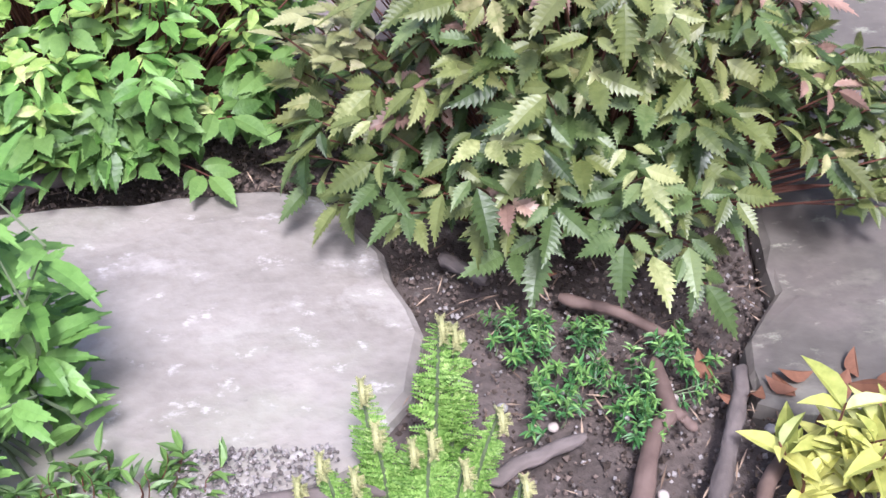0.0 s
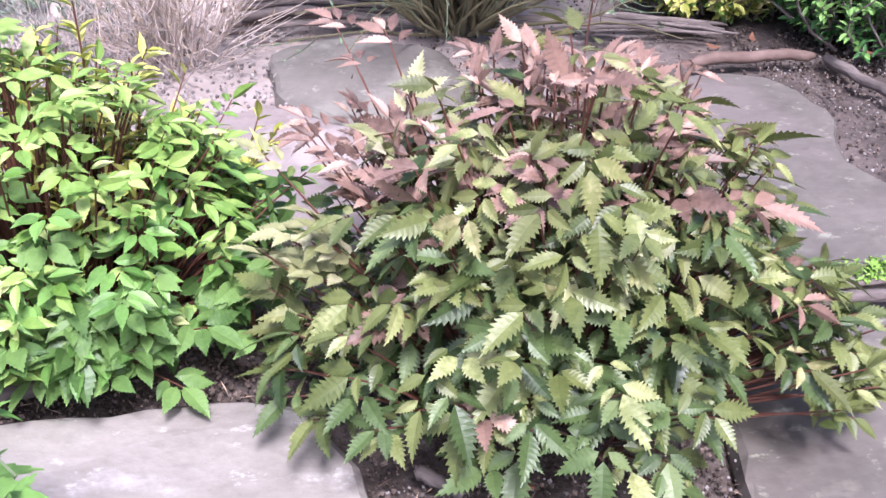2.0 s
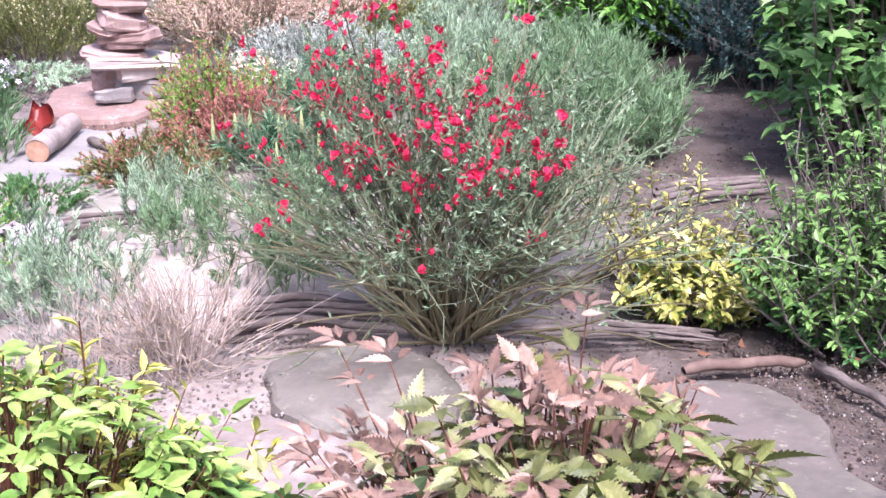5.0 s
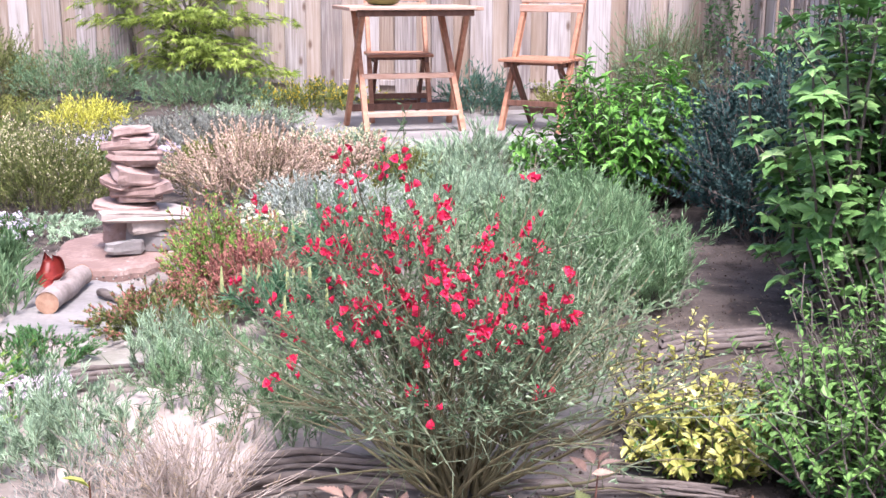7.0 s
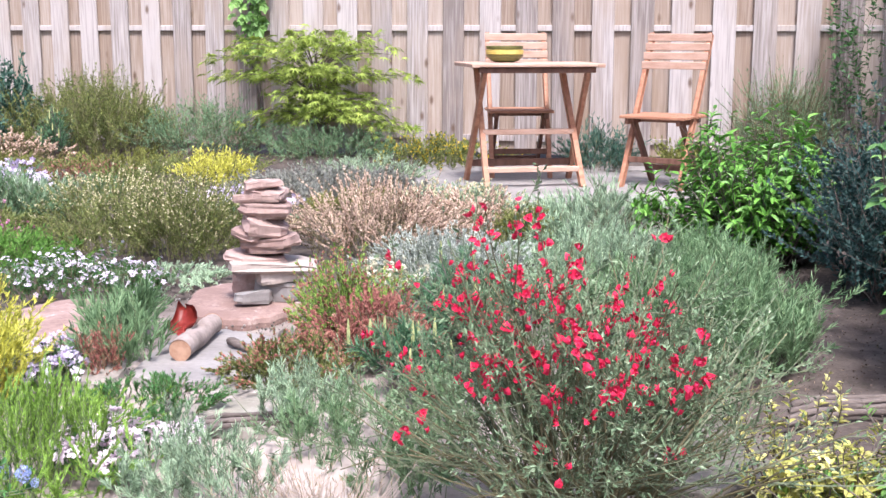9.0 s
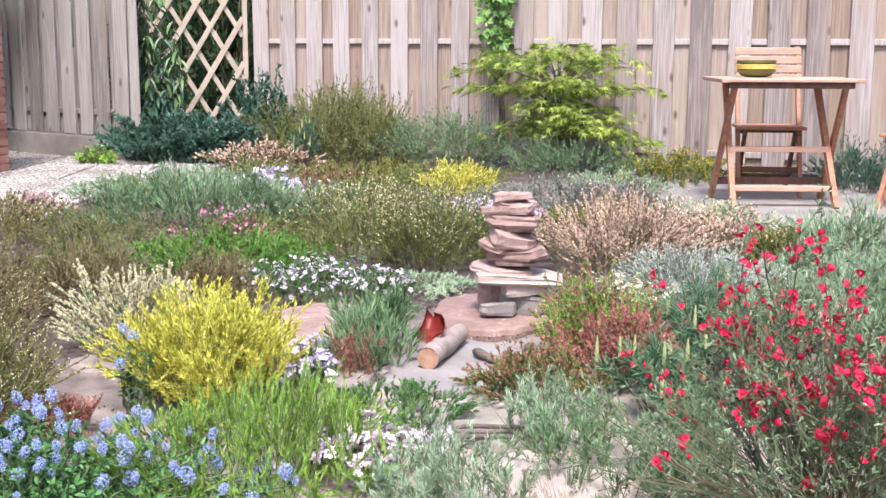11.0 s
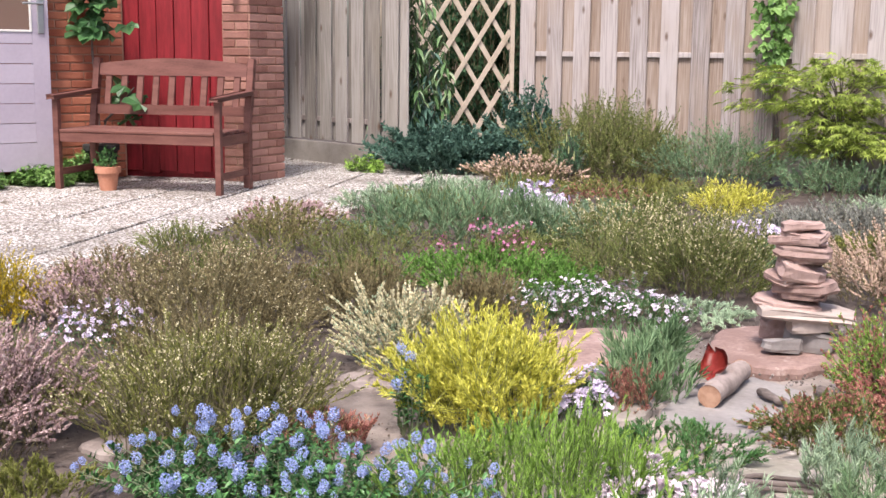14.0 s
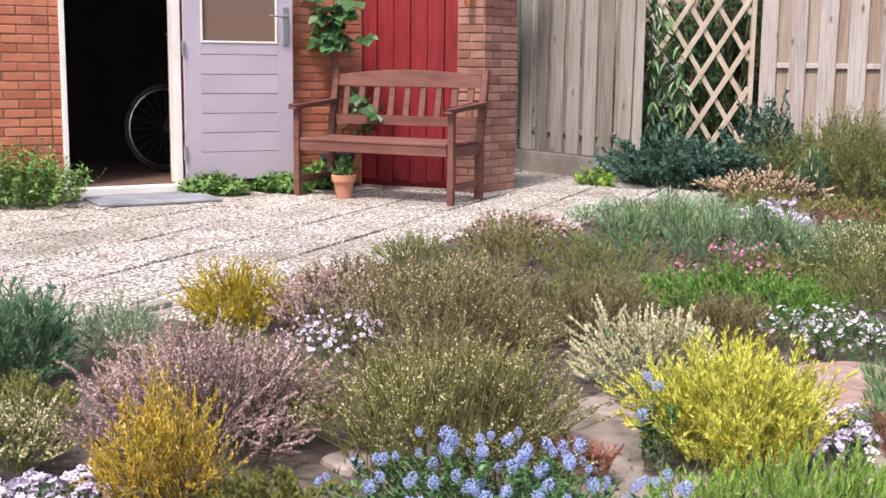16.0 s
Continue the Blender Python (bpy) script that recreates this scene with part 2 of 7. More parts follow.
def timber(name, c1, c2, c3, knot=(0.13, 0.08, 0.055)):
    """Weathered sawn board: long grain, a tone for each board, brown streaks running down, and ringed knots."""
    m = bpy.data.materials.new(name)
    m.use_nodes = True
    n, l = m.node_tree.nodes, m.node_tree.links
    b = n["Principled BSDF"]
    b.inputs["Roughness"].default_value, b.inputs["Specular IOR Level"].default_value = 0.85, 0.25
    co, info = n.new("ShaderNodeTexCoord"), n.new("ShaderNodeObjectInfo")
    shift = n.new("ShaderNodeVectorMath")
    shift.operation = "MULTIPLY"
    l.new(info.outputs["Random"], shift.inputs[0])
    shift.inputs[1].default_value = (3.7, 17.1, 45.3)

    def noisy(scale, stretch, detail):
        mp = n.new("ShaderNodeMapping")
        mp.inputs["Scale"].default_value = stretch
        l.new(co.outputs["Object"], mp.inputs[0]), l.new(shift.outputs[0], mp.inputs["Location"])
        t = n.new("ShaderNodeTexNoise")
        t.inputs["Scale"].default_value, t.inputs["Detail"].default_value = scale, detail
        l.new(mp.outputs[0], t.inputs[0])
        return t.outputs[0], mp

    def mixed(a, colour, fac):
        x = n.new("ShaderNodeMix")
        x.data_type = "RGBA"
        l.new(fac, x.inputs[0]), l.new(a, x.inputs[6])
        x.inputs[7].default_value = (*colour, 1)
        return x.outputs[2]

    def between(v, lo, hi, top):
        r = n.new("ShaderNodeMapRange")
        r.inputs[1].default_value, r.inputs[2].default_value, r.inputs[4].default_value = lo, hi, top
        l.new(v, r.inputs[0])
        return r.outputs[0]

    grain, _ = noisy(9.0, (9, 9, 0.35), 6)
    broad, _ = noisy(1.3, (3, 3, 1), 4)
    streak, _ = noisy(2.2, (7, 7, 0.5), 5)
    tone = n.new("ShaderNodeMath")
    tone.operation = "MULTIPLY_ADD"
    l.new(info.outputs["Random"], tone.inputs[0])
    tone.inputs[1].default_value = 0.45
    l.new(grain, tone.inputs[2])
    r = n.new("ShaderNodeValToRGB")
    r.color_ramp.elements[0].position, r.color_ramp.elements[1].position = 0.46, 0.92
    r.color_ramp.elements[0].color, r.color_ramp.elements[1].color = (*c1, 1), (*c2, 1)
    l.new(tone.outputs[0], r.inputs[0])
    out = mixed(r.outputs[0], c3, between(broad, 0.5, 0.68, 0.6))
    out = mixed(out, knot, between(streak, 0.62, 0.78, 0.55))
    v = n.new("ShaderNodeTexVoronoi")
    v.inputs["Scale"].default_value = 3.1
    mp = n.new("ShaderNodeMapping")
    mp.inputs["Scale"].default_value = (2.2, 0.2, 1)
    l.new(co.outputs["Object"], mp.inputs[0]), l.new(shift.outputs[0], mp.inputs["Location"]), l.new(mp.outputs[0], v.inputs["Vector"])
    ring = n.new("ShaderNodeMapRange")
    ring.inputs[1].default_value, ring.inputs[2].default_value, ring.inputs[3].default_value, ring.inputs[4].default_value = 0.05, 0.15, 0.85, 0.0
    l.new(v.outputs["Distance"], ring.inputs[0])
    out = mixed(out, knot, ring.outputs[0])
    l.new(out, b.inputs["Base Color"])
    bp = n.new("ShaderNodeBump")
    bp.inputs["Strength"].default_value, bp.inputs["Distance"].default_value = 0.5, 0.006
    l.new(grain, bp.inputs["Height"]), l.new(bp.outputs[0], b.inputs["Normal"])
    return m


FENCE = timber("weathered_board", (0.215, 0.18, 0.168), (0.5, 0.455, 0.445), (0.38, 0.305, 0.255))
FENCEDARK = timber("inner_board", (0.27, 0.2, 0.155), (0.45, 0.38, 0.335), (0.33, 0.245, 0.185))
FENCEOLD = timber("grimy_board", (0.17, 0.155, 0.14), (0.4, 0.375, 0.35), (0.27, 0.24, 0.2))
CONCRETE = mat("concrete", (0.2, 0.18, 0.16), (0.34, 0.31, 0.28), 0.9, 5, 0.4, 70)
BRICK = mat("brick", (0.31, 0.09, 0.05), (0.5, 0.19, 0.115), 0.85, 6, 0.4, 70, stops=(0.2, 0.8), vary=0.5, spot=(0.28, 0.1, 0.07), spot_scale=9, spot_at=0.64)
BRICKPALE = mat("pillar_brick", (0.2, 0.085, 0.065), (0.38, 0.2, 0.16), 0.85, 6, 0.4, 70, stops=(0.2, 0.8), vary=0.5)
MORTAR = mat("mortar", (0.3, 0.17, 0.12), (0.44, 0.27, 0.2), 0.95, 9, 0.5, 90)
REDWOOD = mat("red_paint", (0.15, 0.008, 0.012), (0.28, 0.02, 0.028), 0.55, 4, 0.2, 30, stretch=(8, 8, 0.9))
LILAC = mat("lilac_paint", (0.4, 0.35, 0.425), (0.48, 0.43, 0.51), 0.4, 2, 0.05, 40)
WHITE = mat("white_paint", (0.68, 0.66, 0.63), (0.82, 0.81, 0.79), 0.45, 4, 0.1, 60)
BENCH = mat("bench_wood", (0.1, 0.036, 0.028), (0.2, 0.085, 0.068), 0.6, 4, 0.2, 40, stretch=(1, 1, 6))
TEAK = mat("oiled_wood", (0.28, 0.12, 0.07), (0.46, 0.24, 0.15), 0.6, 4, 0.25, 40, stretch=(3, 8, 8))
TEAKPALE = mat("pale_slat_wood", (0.42, 0.25, 0.18), (0.58, 0.4, 0.32), 0.6, 4, 0.25, 40, stretch=(2, 8, 8))
TEAKDARK = mat("dark_leg_wood", (0.1, 0.045, 0.03), (0.2, 0.1, 0.07), 0.6, 4, 0.25, 40, stretch=(8, 8, 2))
LATTICE = mat("lattice_wood", (0.4, 0.33, 0.25), (0.58, 0.5, 0.41), 0.8, 6, 0.2, 40)
BARK = mat("bark", (0.075, 0.06, 0.054), (0.2, 0.165, 0.15), 0.9, 10, 0.8, 60, stretch=(1, 1, 3))
REDBARK = mat("reddish_twig", (0.095, 0.06, 0.048), (0.21, 0.145, 0.12), 0.8, 10, 0.5, 60)
BIRCH = mat("birch_bark", (0.22, 0.175, 0.16), (0.42, 0.355, 0.33), 0.8, 14, 0.5, 70, spot=(0.2, 0.13, 0.1), spot_scale=12, spot_at=0.6)
CUT = mat("cut_wood", (0.25, 0.13, 0.08), (0.42, 0.26, 0.18), 0.8, 20, 0.3, 80)
CLAY = mat("terracotta", (0.42, 0.17, 0.1), (0.55, 0.27, 0.18), 0.85, 8, 0.2, 60)
GLAZERED = mat("red_glaze", (0.22, 0.02, 0.016), (0.4, 0.06, 0.045), 0.35, 12, 0.1, 60)
BOWLY = mat("yellow_glaze", (0.55, 0.42, 0.1), (0.7, 0.58, 0.2), 0.35, 8, 0.1, 60)
BOWLG = mat("dark_green_glaze", (0.09, 0.1, 0.03), (0.18, 0.18, 0.06), 0.35, 8, 0.1, 60)
STEEL = mat("steel", (0.5, 0.5, 0.5), (0.62, 0.62, 0.62), 0.35, 8, 0.0, 60, metal=1.0)
COPPER = mat("copper", (0.4, 0.16, 0.08), (0.55, 0.26, 0.15), 0.4, 8, 0.1, 60, metal=0.8)
RUBBER = mat("rubber", (0.02, 0.02, 0.02), (0.04, 0.04, 0.04), 0.8, 8, 0.2, 60)
# Near-black: the darkness inside the shed is put into this colour.
SHEDGLOOM = mat("shed_gloom", (0.03, 0.025, 0.022), (0.06, 0.05, 0.045), 0.9, 4, 0.2, 40)
MAT = mat("door_mat_grey", (0.15, 0.165, 0.19), (0.28, 0.295, 0.33), 0.9, 5, 0.4, 90)
SHOOT = mat("woody_shoot", (0.1, 0.085, 0.045), (0.2, 0.18, 0.1), 0.8, 10, 0.2)
DEADLEAF = leafy("dead_leaf", (0.11, 0.05, 0.03), (0.26, 0.12, 0.07), (0.4, 0.26, 0.17), 0.7, 0.15)
glass = bpy.data.materials.new("frosted_glass")
glass.use_nodes = True
gb = glass.node_tree.nodes["Principled BSDF"]
gb.inputs["Base Color"].default_value = (0.36, 0.24, 0.19, 1)
gb.inputs["Roughness"].default_value, gb.inputs["Transmission Weight"].default_value = 0.25, 0.5


# ---- building helpers ----
def fastmesh(name, v, f):
    """A mesh from arrays of vertices and triangles."""
    v, f = np.asarray(v, np.float32), np.asarray(f, np.int32)
    me = bpy.data.meshes.new(name)
    me.vertices.add(len(v))
    me.vertices.foreach_set("co", v.ravel())
    me.loops.add(f.size)
    me.loops.foreach_set("vertex_index", f.ravel())
    me.polygons.add(len(f))
    me.polygons.foreach_set("loop_start", np.arange(0, f.size, 3, dtype=np.int32))
    me.polygons.foreach_set("use_smooth", np.zeros(len(f), bool))
    me.update(calc_edges=True)
    return me


def part(name, data, material, parent=None, label="", smooth=False):
    """One mesh object, under its thing where there is one. data: a bmesh, or (vertices, triangles)."""
    if isinstance(data, tuple):
        me = fastmesh(name, *data)
    elif isinstance(data, bpy.types.Mesh):
        me = data
    else:
        me = bpy.data.meshes.new(name)
        bmesh.ops.recalc_face_normals(data, faces=data.faces)
        data.to_mesh(me)
        data.free()
    if not me.materials:
        me.materials.append(material)
    if smooth:
        me.polygons.foreach_set("use_smooth", [True] * len(me.polygons))
    ob = new(name, me)
    if parent:
        ob.parent = parent
    return tagged(ob, label)


def thing(name, label, category, m=None, group="", kind=""):
    ob = tagged(new(name), label, category, group, kind)
    ob.empty_display_size = 0.1
    if m:
        ob.matrix_basis = m
    return ob


def box(bm, x0, x1, y0, y1, z0, z1, bevel=0.0, m=None):
    """Adds a box, with chamfered edges where bevel is set."""
    r = bmesh.ops.create_cube(bm, size=1)
    vs = r["verts"]
    for v in vs:
        v.co = Vector(((x0 + x1) / 2 + v.co.x * (x1 - x0), (y0 + y1) / 2 + v.co.y * (y1 - y0), (z0 + z1) / 2 + v.co.z * (z1 - z0)))
        if m:
            v.co = m @ v.co
    if bevel:
        es = list({e for v in vs for e in v.link_edges})
        bmesh.ops.bevel(bm, geom=es, offset=bevel, segments=1, affect="EDGES")
    return bm


def boxed(*a, bevel=0.003, m=None):
    return box(bmesh.new(), *a, bevel=bevel, m=m)


def beam(bm, a, b, w, d, bevel=0.003):
    """A bar of w by d from point a to point b."""
    a, b = Vector(a), Vector(b)
    q = (b - a).to_track_quat("Z", "Y").to_matrix().to_4x4()
    return box(bm, -w / 2, w / 2, -d / 2, d / 2, 0, (b - a).length, bevel, Matrix.Translation(a) @ q)


def bar(a, b, w, d, bevel=0.003):
    return beam(bmesh.new(), a, b, w, d, bevel)


def lathe(profile, n=24):
    bm = bmesh.new()
    rings = [[bm.verts.new((r * math.cos(i * math.tau / n), r * math.sin(i * math.tau / n), z)) for i in range(n)] for r, z in profile]
    for a, b in zip(rings, rings[1:]):
        for i in range(n):
            bm.faces.new((a[i], a[(i + 1) % n], b[(i + 1) % n], b[i]))
    bm.faces.new(rings[0][::-1]), bm.faces.new(rings[-1])
    return bm


def tubes(paths, radii, sides=5):
    """Tapered tubes along paths (n, k, 3) with radii (n, k) as one triangle mesh."""
    paths, radii = np.asarray(paths, float), np.asarray(radii, float)
    n, k, _ = paths.shape
    d = np.gradient(paths, axis=1)
    d /= np.linalg.norm(d, axis=2, keepdims=True) + 1e-9
    ref = np.where(np.abs(d[..., 2:3]) > 0.9, np.array([1.0, 0, 0]), np.array([0, 0, 1.0]))
    u = np.cross(d, ref)
    u /= np.linalg.norm(u, axis=2, keepdims=True) + 1e-9
    w = np.cross(d, u)
    an = np.arange(sides) * math.tau / sides
    v = paths[:, :, None] + radii[:, :, None, None] * (np.cos(an)[:, None] * u[:, :, None] + np.sin(an)[:, None] * w[:, :, None])
    idx = np.arange(n * k * sides).reshape(n, k, sides)
    a, b = idx[:, :-1], idx[:, 1:]
    a2, b2 = np.roll(a, -1, 2), np.roll(b, -1, 2)
    f = np.concatenate([np.stack([a, a2, b2], -1).reshape(-1, 3), np.stack([a, b2, b], -1).reshape(-1, 3)])
    return v.reshape(-1, 3), f


def blade(width=0.2, fold=0.06, droop=0.08, seg=3, belly=0.45):
    """A pointed leaf along +z, one long, lying square to y: a strip with a folded midrib."""
    s = np.linspace(0, 1, seg + 1)
    half = width / 2 * np.sin(np.pi * np.clip(s, 0, 1) ** (math.log(0.5) / math.log(belly))) + 0.004
    half[0], half[-1] = width * 0.06, 0.002
    mid = np.stack([0 * s, -droop * s * s, s], 1)
    left = np.stack([-half, fold * half / width * 2 - droop * s * s, s], 1)
    right = left * (-1, 1, 1)
    v = np.concatenate([mid, left, right])
    k, f = seg + 1, []
    for i in range(seg):
        f += [(i, k + i, k + i + 1), (i, k + i + 1, i + 1), (i, i + 1, 2 * k + i + 1), (i, 2 * k + i + 1, 2 * k + i)]
    return v, np.array(f)


def serrate(width=0.5, teeth=9, deep=0.2, fold=0.25, droop=0.2, belly=0.38):
    """A pointed leaf along +z with finely sawn edges and pleated side veins."""
    u = np.linspace(0, 1, teeth + 1)

    def half(x):
        w = np.sin(np.pi * np.clip(x, 0, 1) ** (math.log(0.5) / math.log(belly)))
        return width / 2 * np.where(x > belly, w ** 1.4, w) + 0.003

    v = [(0, -droop * z * z, z) for z in u]
    f = []
    for side in (-1, 1):
        k = len(v)
        for i in range(teeth + 1):
            x = float(half(u[i])) * (1 - deep)
            v.append((side * x, fold * x + 0.006 - droop * u[i] ** 2, u[i]))
            z = min(u[i] + 1.2 / teeth, 1.0)
            x = float(half(min(u[i] + 0.6 / teeth, 1.0))) * (1 + deep * 0.5)
            v.append((side * x, fold * x - 0.008 - droop * z ** 2, z))
        for i in range(teeth):
            n0, t0, n1 = k + 2 * i, k + 2 * i + 1, k + 2 * i + 2
            tri = [(i, n0, t0), (i, t0, i + 1), (t0, n1, i + 1)]
            f += tri if side < 0 else [(a, c, b) for a, b, c in tri]
    return np.array(v, float), np.array(f)


def pinna(pairs=8):
    """A finely cut fern pinna along +z: a rachis with pairs of small rounded lobes."""
    v, f = [], []
    for k in range(pairs):
        z, ln = 0.08 + 0.92 * k / pairs, 0.24 * (1 - 0.8 * k / pairs) + 0.03
        for side in (-1, 1):
            i = len(v)
            v += [(0, 0, z - 0.05), (side * ln * 0.6, 0.02, z - 0.06), (side * ln, -0.03, z + 0.06), (side * ln * 0.4, 0.015, z + 0.07)]
            f += [(i, i + 1, i + 2), (i, i + 2, i + 3)]
    return np.array(v, float), np.array(f)


def lobed(lobes=5, deep=0.5, width=1.0):
    """A palmate leaf, stalk at the origin, its middle lobe along +z."""
    v, f = [(0, 0, 0.02)], []
    an = np.linspace(-1.9, 1.9, lobes)
    for i, a in enumerate(an):
        r = 1.0 - 0.22 * abs(a)
        w = 3.4 / lobes * 0.5
        v += [(math.sin(a - w) * r * (1 - deep) * width, 0.03, math.cos(a - w) * r * (1 - deep)), (math.sin(a) * r * width, -0.12, math.cos(a) * r),
              (math.sin(a + w) * r * (1 - deep) * width, 0.03, math.cos(a + w) * r * (1 - deep))]
        k = 1 + 3 * i
        f += [(0, k, k + 1), (0, k + 1, k + 2)]
        if i:
            f.append((0, k - 1, k))
    return np.array(v, float), np.array(f)


def rosette(petals=5, width=0.5, cup=0.25):
    """A small open flower facing +z, of radius one."""
    v, f = [(0, 0, 0)], []
    for i in range(petals):
        a = i * math.tau / petals
        w = math.pi / petals * width * 1.6
        k = len(v)
        v += [(0.75 * math.cos(a - w), 0.75 * math.sin(a - w), cup * 0.7), (math.cos(a), math.sin(a), cup), (0.75 * math.cos(a + w), 0.75 * math.sin(a + w), cup * 0.7)]
        f += [(0, k, k + 1), (0, k + 1, k + 2)]
    return np.array(v, float), np.array(f)


def bead():
    """A small eight-sided bud of radius one."""
    v = np.array([(1, 0, 0), (0, 1, 0), (-1, 0, 0), (0, -1, 0), (0, 0, 1.3), (0, 0, -1)], float)
    return v, np.array([(0, 1, 4), (1, 2, 4), (2, 3, 4), (3, 0, 4), (1, 0, 5), (2, 1, 5), (3, 2, 5), (0, 3, 5)])


def bell():
    """A tiny three-sided bud, for heather flowers."""
    v = np.array([(1, 0, -0.5), (-0.5, 0.87, -0.5), (-0.5, -0.87, -0.5), (0, 0, 1.2)], float)
    return v, np.array([(0, 1, 3), (1, 2, 3), (2, 0, 3)])


def sliver(width=0.2):
    """A needle along +z, one long, slightly keeled."""
    w = width / 2
    return np.array([(0, 0, 0), (-w, 0.05, 0.45), (w, 0.05, 0.45), (0, -0.05, 1.0)]), np.array([(0, 1, 3), (0, 3, 2)])


def unit(a):
    return a / (np.linalg.norm(a, axis=-1, keepdims=True) + 1e-9)


def scatter(shape, pos, way, size, rng, up=None, stretch=1.0):
    """Copies of a shape at pos, its z along way, its y turned towards up (or at random), as one triangle mesh."""
    tv, tf = shape
    pos, way = np.asarray(pos, float), unit(np.asarray(way, float))
    n = len(pos)
    if up is None:
        up = rng.normal(size=(n, 3))
    x = unit(np.cross(np.broadcast_to(up, (n, 3)), way))
    y = np.cross(way, x)
    size = np.broadcast_to(np.asarray(size, float), (n,))
    v = pos[:, None] + size[:, None, None] * (tv[None, :, 0:1] * x[:, None] + tv[None, :, 1:2] * y[:, None] + stretch * tv[None, :, 2:3] * way[:, None])
    f = tf[None] + (np.arange(n) * len(tv))[:, None, None]
    return v.reshape(-1, 3), f.reshape(-1, 3)


def sprigs(rng, n, rx, ry, h, base=0.35, lean=0.8, wild=0.25, steps=6):
    """Curved shoots from a base patch out to a mound's surface: (n, steps, 3)."""
    a = rng.uniform(0, math.tau, n)
    r = np.sqrt(rng.uniform(0, 1, n))
    f1, f2, f3 = rng.uniform(0, math.tau, 3)
    lobe = 1 + 0.16 * np.sin(2 * a + f1) + 0.13 * np.sin(3 * a + f2) + 0.08 * np.sin(5 * a + f3)
    lump = 1 + 0.2 * np.sin(9 * r * np.cos(a - f1) + f2) * r
    tip = np.stack([rx * r * lobe * np.cos(a), ry * r * lobe * np.sin(a), h * (1 - 0.55 * r ** 2.2) * lump * rng.uniform(0.62, 1.1, n)], 1)
    tip[:, :2] += rng.normal(scale=0.07 * rx, size=(n, 2))
    foot = np.stack([rx * base * r * np.cos(a), ry * base * r * np.sin(a), 0 * a], 1)
    s = np.linspace(0, 1, steps)[None, :, None]
    bow = (s ** (1 + lean))
    p = foot[:, None] * (1 - s) + tip[:, None] * s
    p[..., :2] = (foot[:, None] * (1 - bow) + tip[:, None] * bow)[..., :2]
    p += rng.normal(scale=wild * 0.05 * h, size=(n, 1, 3)) * s * (1, 1, 0.3)
    p += rng.normal(scale=0.055 * h, size=(n, 1, 3)) * np.sin(math.pi * s) * (1, 1, 0.4)
    p += rng.normal(scale=0.035 * h, size=(n, 1, 3)) * np.sin(2 * math.pi * s) * (1, 1, 0.2)
    return p


def along(rng, p, m, lo=0.25, hi=1.0):
    """m points and directions on every shoot."""
    n, k, _ = p.shape
    s = rng.uniform(lo, hi, (n, m)) * (k - 1)
    i = np.minimum(s.astype(int), k - 2)
    fr = (s - i)[..., None]
    rows = np.arange(n)[:, None]
    a, b = p[rows, i], p[rows, i + 1]
    return (a + (b - a) * fr).reshape(-1, 3), unit(b - a).reshape(-1, 3), (s / (k - 1)).reshape(-1)


def plumes(rng, p, per=5, spread=0.05, lo=0.25, hi=0.7):
    """Gathers shoots into plumes: the first of each keeps its path, the others branch from it and fan out a little."""
    n, k, _ = p.shape
    c = max(3, n // per)
    lead, u = p[:c], np.linspace(0, 1, k)[None, :, None]
    j = rng.integers(0, c, n - c)
    s0 = rng.uniform(lo, hi, n - c) * (k - 1)
    i = np.minimum(s0.astype(int), k - 2)
    fr = (s0 - i)[:, None]
    foot = lead[j, i] + (lead[j, i + 1] - lead[j, i]) * fr
    reach = (lead[j, -1] - foot) * rng.uniform(0.55, 1.05, (n - c, 1))
    side = rng.normal(size=(n - c, 3)) * (1, 1, 0.5) * spread
    q = foot[:, None] + reach[:, None] * u + side[:, None] * u ** 0.7
    return np.concatenate([lead, q])


COUNT = [100]


